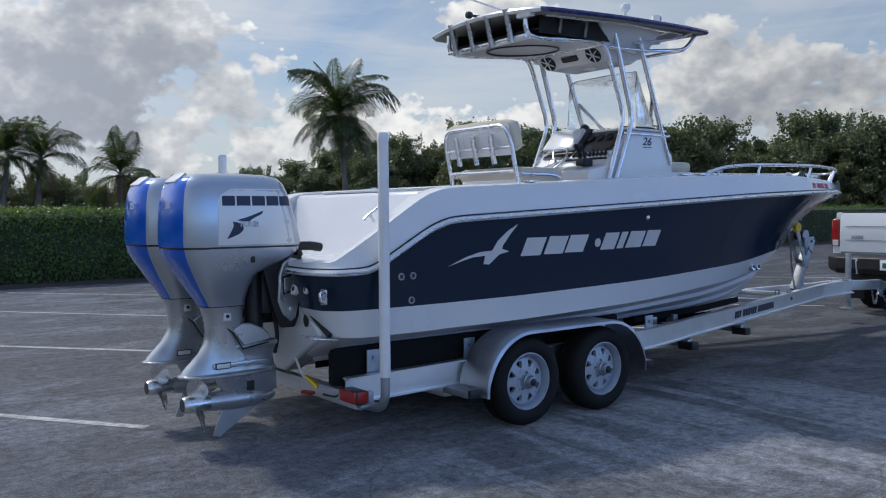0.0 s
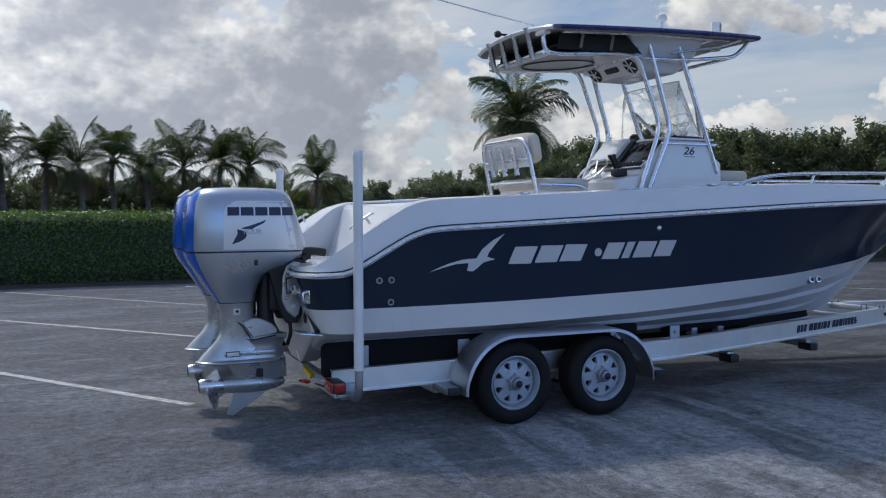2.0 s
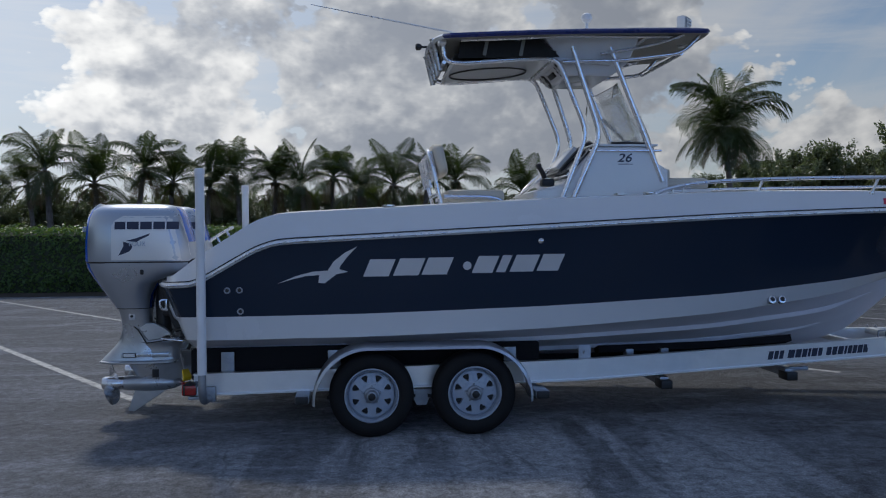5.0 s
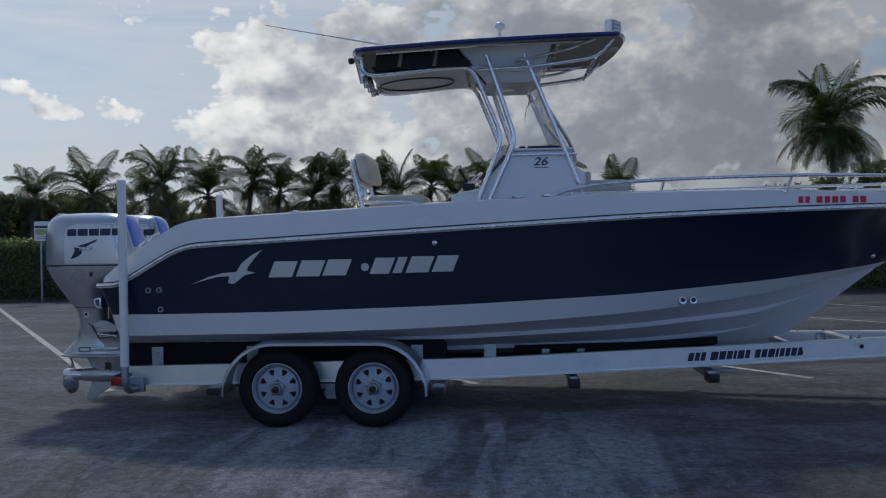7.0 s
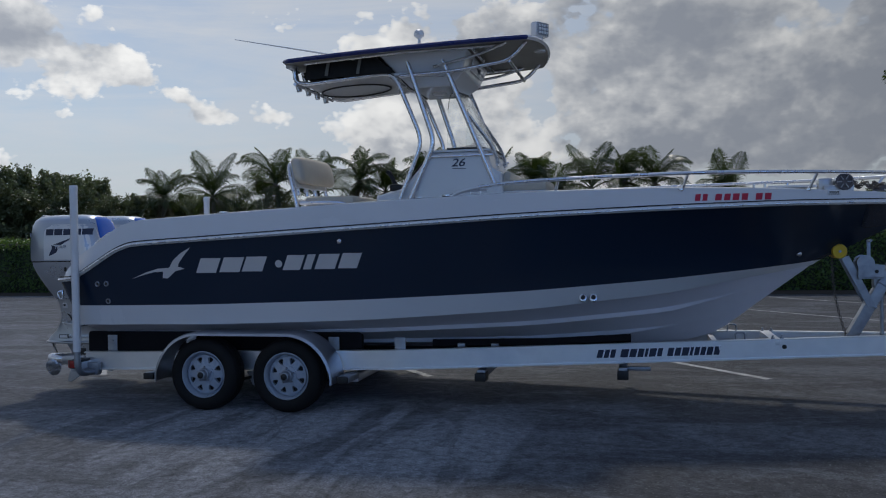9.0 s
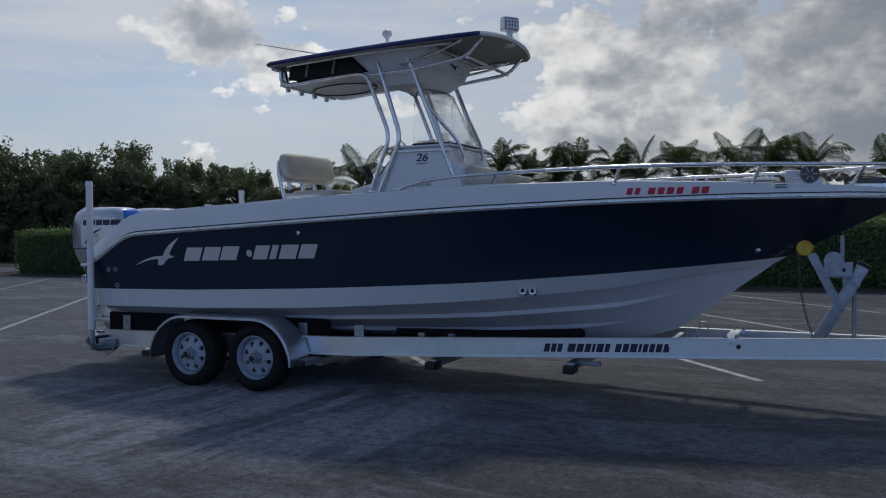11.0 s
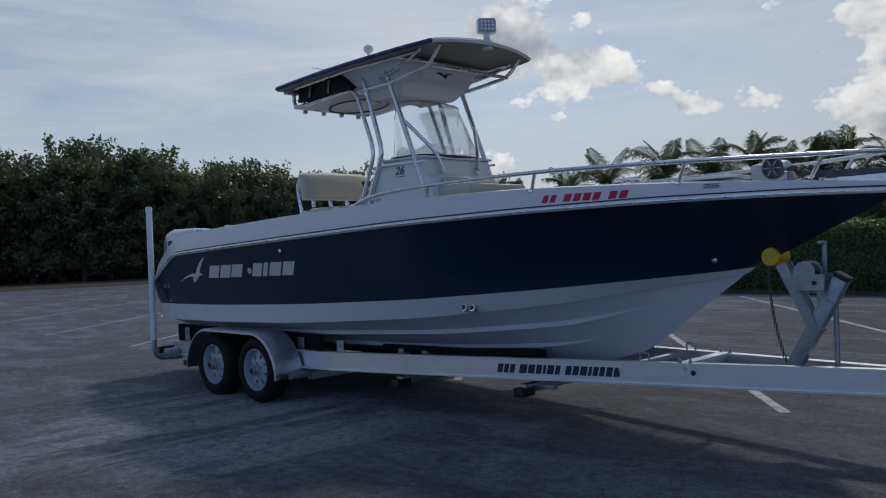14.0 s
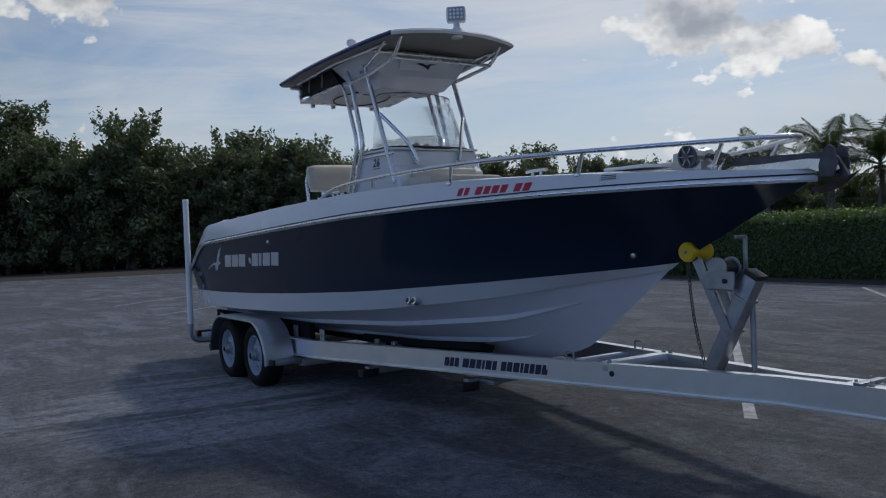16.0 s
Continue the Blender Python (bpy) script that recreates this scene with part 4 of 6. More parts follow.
        part("rod_holder", s, STEEL, top, "polished tube rod holder")
    part("spreader_light", Shape().box((0.64, -0.55, 3.265), (0.07, 0.17, 0.055), 0.02), GELCOAT, top)
    part("stern_light", Shape().tube([(0.80, 0.0, 3.34), (0.50, 0.0, 3.34)], 0.011, 8).lathe([(0.022, 0), (0.032, 0.015), (0.032, 0.045), (0.02, 0.055)], pose(0.50, 0, 3.34, 0, -90), 14), BLACK, top)
    part("whip_antenna", Shape().tube([(1.10, 0.10, 3.44), (0.98, 0.15, 3.48), (-0.55, 0.64, 3.88)], [0.014, 0.010, 0.004], 8).lathe([(0.03, 0), (0.03, 0.04), (0.016, 0.09)], pose(1.11, 0.10, 3.36), 12), GELCOAT, top, "white whip antenna laid aft")
    part("gps_antenna", Shape().lathe([(0.014, 0), (0.014, 0.10), (0.03, 0.115), (0.046, 0.13), (0.05, 0.15), (0.042, 0.175), (0.02, 0.19), (0, 0.192)], pose(1.93, -0.53, 3.355), 18), PVC, top, "white mushroom antenna")
    t = pose(3.02, 0, 3.587, 0, 0, -38)
    r = t.to_3x3().to_4x4()
    lamp = part("flood_light", Shape().box(t.translation, (0.09, 0.185, 0.15), 0.03, r), GELCOAT, top, "white square flood light")
    part("flood_light_stem", Shape().lathe([(0.055, 0), (0.05, 0.08), (0.03, 0.10), (0.03, 0.17)], pose(3.02, 0, 3.37), 16), GELCOAT, lamp)
    part("flood_light_face", Shape().box(t @ Vector((0.048, 0, 0)), (0.006, 0.15, 0.12), 0.002, r), GALV, lamp)
    for i in range(3):
        for j in range(4):
            part("flood_light_lens", Shape().lathe([(0.013, 0), (0.013, 0.008), (0.006, 0.012)], t @ pose(0.050, -0.051 + 0.034 * j, -0.034 + 0.034 * i, 0, 90), 10), PVC, lamp)
    return top


build_hardtop(boat)


def build_leaning_post(boat):
    frame_ = Shape()
    for sg in (-1, 1):
        frame_.tube([(0.62, sg * 0.455, 1.24), (0.63, sg * 0.455, 1.90)], 0.02, 10)
        frame_.tube(bend([(0.66, sg * 0.46, 1.93), (1.10, sg * 0.44, 1.93), (1.24, sg * 0.40, 1.86), (1.27, sg * 0.40, 1.24)], 0.12), 0.02, 10)
    frame_.tube(bend([(0.63, -0.455, 1.88), (0.55, -0.455, 2.22), (0.53, -0.40, 2.345), (0.53, 0.40, 2.345), (0.55, 0.455, 2.22), (0.63, 0.455, 1.88)], 0.10), 0.02, 12)
    frame_.tube([(0.61, -0.455, 1.955), (0.61, 0.455, 1.955)], 0.017, 10)
    frame_.tube([(0.565, -0.455, 2.16), (0.565, 0.455, 2.16)], 0.014, 10)
    lp = part("leaning_post", frame_, TUBE, boat, "aluminium tube leaning post with beige cushions")
    s = Shape()
    rows = []
    for y, k in ((-0.47, 0.55), (-0.45, 0.85), (-0.38, 1.0), (0, 1.04), (0.38, 1.0), (0.45, 0.85), (0.47, 0.55)):
        rows.append([(0.63 + a * k * 0.055 - 0.25 * (b * k * 0.11), y, 2.265 + b * k * 0.132) for a, b in ((-1, -0.75), (-0.6, -1), (0.6, -1), (1, -0.75), (1, 0.75), (0.6, 1), (-0.6, 1), (-1, 0.75))])
    part("backrest", s.loft(rows), BEIGE, lp, "rounded beige backrest pad", 50)
    part("backrest_panel", Shape().box((0.572, 0, 2.215), (0.02, 0.86, 0.25), 0.006, pose(0, 0, 0, 0, -12, 0)), PVC, lp, "white moulded seat back shell")
    for y in (-0.36, -0.12, 0.12, 0.36):
        part("shell_recess", Shape().box((0.560, y, 2.235), (0.008, 0.16, 0.14), 0.003, pose(0, 0, 0, 0, -12, 0)), GELCOAT, lp)
    part("seat_cushion", Shape().box((0.95, 0, 1.935), (0.52, 0.86, 0.12), 0.045), BEIGE, lp, "beige vinyl seat cushion")
    part("seat_base", Shape().box((0.95, 0, 1.60), (0.50, 0.80, 0.60), 0.02), GELCOAT, lp)
    for y in (-0.24, 0.0, 0.24):
        part("rod_holder", Shape().lathe([(0.024, 0), (0.024, 0.25), (0.030, 0.26), (0.019, 0.262), (0.019, 0.02)], pose(0.555, y, 2.02, 0, -12, 0), 14), STEEL, lp)


build_leaning_post(boat)


def build_bow_gear(boat):
    side = [(2.31, 1.13, 1.905), (2.45, 1.13, 1.965), (2.75, 1.125, 2.015), (3.30, 1.10, 2.045), (4.35, 1.03, 2.065), (5.15, 0.82, 2.065), (5.75, 0.56, 2.06), (6.20, 0.27, 2.06), (6.42, 0.12, 2.06)]
    tip = [(6.50, 0.0, 2.06)]
    pts = curve(flip(side) + tip + side[::-1], 5)
    rail = part("bow_rail", Shape().tube(pts, 0.0165, 12), STEEL, boat, "polished stainless bow rail")
    for sg in (-1, 1):
        for x, y, z, dx in ((3.28, 1.10, 2.045, -0.04), (4.35, 1.03, 2.065, -0.06), (5.42, 0.72, 2.065, -0.08), (6.18, 0.28, 2.06, -0.10)):
            part("stanchion", Shape().tube([(x + dx, sg * (y - 0.02), 1.90), (x, sg * y, z)], 0.013, 10).lathe([(0.03, 0), (0.03, 0.012)], pose(x + dx, sg * (y - 0.02), 1.925 if x < 5 else 1.91), 12), STEEL, rail)
    wl = Shape().lathe([(0.05, -0.10), (0.066, -0.09), (0.066, -0.05), (0.055, -0.03), (0.055, 0.05), (0.066, 0.06), (0.066, 0.09), (0.04, 0.10)], pose(5.76, 0.0, 2.005, 90), 22)
    wl.box((5.72, 0, 1.94), (0.26, 0.17, 0.08), 0.02).box((5.62, 0.03, 1.99), (0.13, 0.12, 0.12), 0.03)
    win = part("windlass", wl, LEGPAINT, boat, "grey metal anchor windlass")
    part("gypsy", Shape().lathe([(0.060, 0), (0.076, 0.006), (0.078, 0.020), (0.062, 0.026), (0.056, 0.012), (0.026, 0.012), (0.022, 0.026), (0.0, 0.028)], pose(5.76, -0.095, 2.005, 90), 22), ANCHOR, win, "dark chain wheel")
    for k in range(6):
        a = math.pi * k / 3
        part("wheel_spoke", Shape().tube([(5.76 + 0.022 * math.cos(a), -0.118, 2.005 + 0.022 * math.sin(a)), (5.76 + 0.064 * math.cos(a), -0.118, 2.005 + 0.064 * math.sin(a))], 0.005, 6), GALV, win)
    ro = Shape()
    for sg in (-1, 1):
        ro.prism([(6.10, 1.872), (6.60, 1.858), (6.72, 1.815), (6.79, 1.84), (6.77, 1.895), (6.60, 1.915), (6.10, 1.905)], sg * 0.055, sg * 0.063)
    ro.box((6.32, 0, 1.873), (0.60, 0.12, 0.012), 0.003)
    bow = part("bow_roller", ro, STEEL, boat, "metal bow roller channel")
    part("roller", Shape().lathe([(0.05, -0.05), (0.03, -0.015), (0.03, 0.015), (0.05, 0.05)], pose(6.73, 0, 1.85, 90), 16), BLACK, bow)
    an = Shape().prism([(6.02, 1.968), (6.66, 1.948), (6.66, 1.902), (6.02, 1.918)], -0.016, 0.016)
    an.prism([(6.66, 1.948), (6.75, 1.915), (6.82, 1.80), (6.775, 1.785), (6.71, 1.865), (6.66, 1.902)], -0.014, 0.014)
    an.loft([[(6.88, -0.005, 1.83), (6.88, 0.005, 1.83), (6.84, 0.0, 1.81)], [(6.77, -0.06, 1.77), (6.77, 0.06, 1.77), (6.75, 0, 1.735)], [(6.66, -0.085, 1.745), (6.66, 0.085, 1.745), (6.64, 0, 1.71)], [(6.60, -0.05, 1.75), (6.60, 0.05, 1.75), (6.58, 0, 1.73)]])
    part("anchor", an, ANCHOR, bow, "dull grey plough anchor")
    for sg in (-1, 1):
        part("roller_cheek", Shape().prism([(6.67, 1.80), (6.76, 1.80), (6.785, 1.87), (6.765, 1.965), (6.735, 1.985), (6.70, 1.96), (6.665, 1.87)], sg * 0.056, sg * 0.068), ANCHOR, bow, "dark cheek plate", 30, 0.004)
    ch = Shape()
    links = np.random.default_rng(31)
    for k in range(46):
        u = k / 45
        x, y, z = 5.84 + 0.30 * u, 0.05 * math.sin(9 * u), 1.985 - 0.03 * u + 0.022 * math.sin(23 * u)
        t = pose(x, y - 0.03, z, 90 * (k % 2) + links.uniform(-25, 25), links.uniform(-40, 40), links.uniform(-30, 30))
        ch.tube([t @ Vector((0.024 * math.cos(a), 0.014 * math.sin(a), 0)) for a in np.linspace(0, 2 * math.pi, 9)], 0.0048, 5)
    part("anchor_chain", ch, CHAIN, win, "loose dark anchor chain")
    part("deck_hatch", Shape().box((5.30, 0, 1.97), (0.42, 0.44, 0.025), 0.01), GELCOAT, boat)


build_bow_gear(boat)


# ---------------------------------------------------------------- outboards
def oval_ring(z, xa, xf, w, power=2.6, n=32, tilt=0.0, xw=None):
    c, h = (xa + xf) / 2, (xf - xa) / 2
    ring = []
    for k in range(n):
        a = 2 * math.pi * k / n
        ca, sa = math.cos(a), math.sin(a)
        x = h * math.copysign(abs(ca) ** (2 / power), ca)
        y = w * math.copysign(abs(sa) ** (2 / power), sa)
        ring.append((c + x, y, z + tilt * (c + x)))
    return ring


def build_outboard():
    """Built about its own middle plane, with world x and z."""
    o = thing("outboard_motor", (0, 0, 0), "silver and blue four-stroke outboard motor hung on the stern", "outboard motor", "twin outboards")

    N = 48
    upper = [(1.388, -2.412, -1.475, 0.272), (1.42, -2.415, -1.478, 0.276), (1.55, -2.412, -1.515, 0.280), (1.68, -2.40, -1.555, 0.272), (1.76, -2.385, -1.58, 0.258), (1.815, -2.36, -1.605, 0.232), (1.848, -2.32, -1.64, 0.195), (1.868, -2.25, -1.72, 0.14), (1.876, -2.10, -1.86, 0.06)]

    def aft(i, j):
        off = abs(360 * (j + 0.5) / N - 180)
        return 1 if (off < 38 and i < 6) or (off > 154 and 1 < i < 6) else 0

    def cowl_y(x, z):
        xa, xf, w = (np.interp(z, [u[0] for u in upper], [u[k] for u in upper]) for k in (1, 2, 3))
        q = min(0.999, abs((x - (xa + xf) / 2) / ((xf - xa) / 2)))
        return float(w * (1 - q ** 3.6) ** (1 / 3.6))

    def film(poly, sg, depth=0.002, rows=10):
        """A thin film over the side of the cover, inside a polygon that each level cuts once."""
        zs = [p[1] for p in poly]
        z0, z1 = min(zs) + 1e-5, max(zs) - 1e-5
        grid = []
        for z in np.linspace(z0, z1, rows):
            cut = []
            for (xa, za), (xb, zb) in zip(poly, poly[1:] + poly[:1]):
                if (za - z) * (zb - z) <= 0 and za != zb:
                    cut.append(xa + (xb - xa) * (z - za) / (zb - za))
            grid.append([(x, sg * (cowl_y(x, z) + depth), z) for x in np.linspace(min(cut), max(cut), 9)])
        back = [[(x, y - sg * (depth + 0.004), z) for x, y, z in r] for r in grid]
        s = Shape().loft(grid, False, False)
        ring = [grid[0], back[0]]
        s.loft(ring, False, False).loft([grid[-1], back[-1]], False, False).loft([[r[0] for r in grid], [r[0] for r in back]], False, False).loft([[r[-1] for r in grid], [r[-1] for r in back]], False, False)
        return s
    cowl = part("cowl", Shape().loft([oval_ring(z, a, f, w, 3.6, N) for z, a, f, w in upper], True, True, 0, aft), [COWL, BLUE], o, "silver engine cover with blue corner stripes", 45)
    lower = [(1.376, -2.412, -1.475, 0.272), (1.33, -2.40, -1.50, 0.268), (1.27, -2.365, -1.62, 0.252), (1.20, -2.315, -1.80, 0.228), (1.10, -2.25, -1.86, 0.190), (1.02, -2.195, -1.88, 0.155), (0.985, -2.175, -1.88, 0.145)]
    part("lower_cowl", Shape().loft([oval_ring(z, a, f, w, 3.2, N) for z, a, f, w in lower], True, True, 0, aft), [COWL, BLUE], o, "silver lower cover", 45)
    part("cowl_seam", Shape().loft([oval_ring(z, -2.408, -1.479, 0.268, 3.6, N) for z in (1.374, 1.390)]), BLACK, o, "", 45)
    legs = [(0.985, -2.17, -1.885, 0.128), (0.90, -2.145, -1.885, 0.108), (0.80, -2.135, -1.885, 0.090), (0.72, -2.155, -1.87, 0.084), (0.66, -2.19, -1.84, 0.084), (0.60, -2.25, -1.80, 0.088), (0.555, -2.295, -1.78, 0.094), (0.525, -2.315, -1.77, 0.098)]
    part("mid_section", Shape().loft([oval_ring(z, a, f, w, 2.6, N) for z, a, f, w in legs]), LEGPAINT, o, "silver drive leg", 40)
    part("leg_seam", Shape().loft([oval_ring(z, -2.176, -1.879, 0.134, 2.8, N) for z in (0.978, 0.990)]), BLACK, o, "", 45)
    part("splash_shelf", Shape().loft([oval_ring(z, a, f, w, 2.4, N) for z, a, f, w in ((0.735, -2.02, -1.70, 0.02), (0.715, -2.05, -1.62, 0.085), (0.690, -2.06, -1.615, 0.095), (0.675, -2.04, -1.63, 0.085), (0.62, -2.02, -1.655, 0.075), (0.525, -2.02, -1.64, 0.085))]), LEGPAINT, o, "", 40)
    part("water_plate", Shape().loft([oval_ring(z, a, -1.63, w, 2.3, N) for z, a, w in ((0.500, -2.30, 0.118), (0.508, -2.335, 0.132), (0.520, -2.335, 0.132), (0.530, -2.30, 0.118))]), LEGPAINT, o, "", 40)
    gear = [(0.505, -2.10, -1.63, 0.085), (0.44, -2.06, -1.625, 0.070), (0.36, -2.02, -1.62, 0.055)]
    part("gearcase_strut", Shape().loft([oval_ring(z, a, f, w, 2.2, N) for z, a, f, w in gear]), LEGPAINT, o, "", 40)
    part("gearcase", Shape().lathe([(0.0, 0.51), (0.030, 0.49), (0.056, 0.43), (0.070, 0.34), (0.074, 0.20), (0.066, 0.06), (0.058, 0.0)], pose(-2.14, 0, 0.325, 0, 90), 22), LEGPAINT, o)
    part("skeg", Shape().prism([(-2.03, 0.29), (-1.72, 0.29), (-1.80, 0.24), (-2.05, 0.075), (-2.10, 0.085)], -0.009, 0.009), LEGPAINT, o, "", 30, 0.004)
    hub = Shape().lathe([(0.050, -0.17), (0.058, -0.15), (0.060, 0.02), (0.055, 0.03)], pose(-2.14, 0, 0.325, 0, 90), 20)
    hub.lathe([(0.046, -0.172), (0.046, -0.08)], pose(-2.14, 0, 0.325, 0, 90), 18, 1)
    prop = part("propeller", hub, [STEEL, BLACK], o, "stainless three-blade propeller")
    for k in range(3):
        a0 = math.radians(100 + 120 * k)
        rings = []
        for r, chord, tw in ((0.052, 0.055, 52), (0.10, 0.080, 42), (0.145, 0.088, 33), (0.18, 0.066, 27), (0.198, 0.018, 24)):
            row = []
            for q, th in ((-1, 0.0), (-0.4, 0.006), (0.4, 0.005), (1, 0.0), (0.4, -0.004), (-0.4, -0.005)):
                u = q * chord
                da = u * math.cos(math.radians(tw)) / r + (0.25 * (r / 0.2) ** 2)
                row.append((-2.215 + u * math.sin(math.radians(tw)) + th, r * math.cos(a0 + da), 0.325 + r * math.sin(a0 + da)))
            rings.append(row)
        part("blade", Shape().loft(rings), STEEL, prop, "", 50)
    # clamp and swivel bracket
    for sg in (-1, 1):
        cl = part("clamp_bracket", Shape().prism([(-1.80, 1.24), (-1.62, 1.325), (-1.50, 1.31), (-1.485, 1.24), (-1.50, 0.95), (-1.56, 0.81), (-1.66, 0.81), (-1.71, 0.92)], sg * 0.14, sg * 0.185), BLACK, o, "dark clamp bracket with silver plates", 30, 0.01)
        plate = part("bracket_plate", Shape().prism([(-1.66, 1.265), (-1.60, 1.298), (-1.545, 1.29), (-1.535, 1.10), (-1.54, 0.98), (-1.565, 0.88), (-1.60, 0.85), (-1.665, 0.91), (-1.70, 1.0), (-1.69, 1.18)], sg * 0.185, sg * 0.212), LEGPAINT, o, "silver cast bracket plate", 30, 0.012)
        part("plate_recess", Shape().prism([(-1.668, 1.17), (-1.575, 1.19), (-1.57, 1.07), (-1.665, 1.04)], sg * 0.211, sg * 0.2145), BLACK, plate)
        part("plate_boss", Shape().prism([(-1.658, 1.158), (-1.585, 1.175), (-1.581, 1.082), (-1.655, 1.056)], sg * 0.212, sg * 0.219), LEGPAINT, plate, "", 30, 0.004)
        part("plate_bolt", Shape().lathe([(0.016, 0), (0.016, 0.012), (0.008, 0.014)], pose(-1.605, sg * 0.212, 0.945, -90 * sg), 12), STEEL, plate)
        part("leg_panel", Shape().prism([(-1.985, 0.812), (-1.91, 0.855), (-1.85, 0.853), (-1.76, 0.812), (-1.71, 0.765), (-1.71, 0.725), (-1.905, 0.695)], sg * 0.066, sg * 0.096), LEGPAINT, o, "raised angular panel on the drive leg", 30, 0.010)
        part("leg_groove", Shape().tube([(-2.03, sg * 0.088, 0.835), (-1.985, sg * 0.096, 0.795), (-1.915, sg * 0.100, 0.680), (-1.72, sg * 0.092, 0.708)], 0.006, 6), BLACK, o)
        part("label_frame", Shape().box((-2.06, sg * 0.098, 0.578), (0.11, 0.016, 0.042), 0.004), BLACK, o)
        part("label_face", Shape().box((-2.06, sg * 0.1045, 0.578), (0.095, 0.008, 0.030), 0.003), COWLPANEL, o)
        part("anode", Shape().box((-2.03, sg * 0.108, 0.92), (0.055, 0.016, 0.075), 0.006), COWLPANEL, o)
        part("anode_bolt", Shape().lathe([(0.012, 0), (0.012, 0.008)], pose(-2.03, sg * 0.117, 0.915, -90 * sg), 10), BLACK, o)
        part("intake_grille", Shape().box((-1.85, sg * 0.070, 0.415), (0.055, 0.012, 0.07), 0.004), BLACK, o)
        part("trim_strip", Shape().box((-1.93, sg * 0.095, 0.578), (0.40, 0.014, 0.035), 0.005), COWL, o)
        part("latch", Shape().box((-1.905, sg * 0.262, 1.30), (0.028, 0.012, 0.045), 0.008), BLACK, o)
        # brand bars, side panel and arrow shape
        pan = [(-2.15, 1.40), (-1.51, 1.40), (-1.545, 1.58), (-1.585, 1.70), (-1.61, 1.755), (-1.64, 1.77), (-2.05, 1.77), (-2.11, 1.75), (-2.145, 1.70)]
        part("side_panel", film(pan, sg), COWLPANEL, cowl, "pale silver side panel", 30)
        x = -2.118
        for w in (0.092, 0.100, 0.098, 0.096, 0.098):
            part("brand_bar", film([(x, 1.658), (x + w * 0.95, 1.658), (x + w * 0.95, 1.722), (x, 1.722)], sg, 0.0045, 3), DARKTXT, cowl)
            x += w + 0.008
        for piece in ([(-2.09, 1.44), (-2.03, 1.46), (-2.0, 1.475), (-1.975, 1.50), (-1.985, 1.545), (-2.05, 1.555), (-2.045, 1.52)], [(-2.05, 1.555), (-1.94, 1.551), (-1.905, 1.575), (-1.845, 1.60), (-1.83, 1.625), (-1.93, 1.588)]):
            part("arrow_mark", film(piece, sg, 0.004, 8), DARKTXT, cowl, "dark arrow shape")
        part("engine_word", lettering("FOUR", 0.052, pose(-1.935, sg * 0.2868, 1.535, 90, 0, 0 if sg < 0 else 180)), COWL, cowl)
    part("swivel", Shape().tube([(-1.79, 0, 0.72), (-1.79, 0, 1.25)], 0.065, 16).box((-1.72, 0, 1.06), (0.12, 0.24, 0.30), 0.03), BLACK, o)
    part("steering_arm", Shape().tube([(-1.72, 0, 1.30), (-1.42, 0, 1.335)], 0.035, 12).tube([(-1.50, -0.16, 1.32), (-1.50, 0.16, 1.32)], 0.022, 10), BLACK, o)
    part("cable_boot", Shape().tube(bend([(-1.56, -0.17, 1.375), (-1.42, -0.17, 1.375), (-1.34, -0.16, 1.36)], 0.05), 0.032, 14), BLACK, o)
    part("rigging_tube", Shape().tube([(-1.80, -0.19, 1.345), (-1.54, -0.175, 1.375)], 0.034, 14), COWL, o)
    part("hose", Shape().tube(curve([(-1.60, 0.09, 0.95), (-1.56, 0.10, 0.72), (-1.60, 0.06, 0.60)], 5), 0.016, 8), BLACK, o)
    part("model_number", lettering("225", 0.060, pose(-2.4165, -0.10, 1.66, 90, 0, -90)), COWLPANEL, cowl, "pale model number")
    part("rear_vent", Shape().box((-2.325, 0, 1.840), (0.10, 0.19, 0.02), 0.008, pose(0, 0, 0, 0, -38, 0)), COWLPANEL, cowl)
    return o


motor = build_outboard()
motor.location = (0, -0.36, 0)
copy_thing(motor, pose(0, 0.36, 0))

# ---------------------------------------------------------------- the trailer
def rail_y(x):
    return 0.985 if x < 1.75 else max(0.075, 0.985 - 0.196 * (x - 1.75))


def rail_top(x):
    return 0.497 + 0.0165 * (x + 1.36)


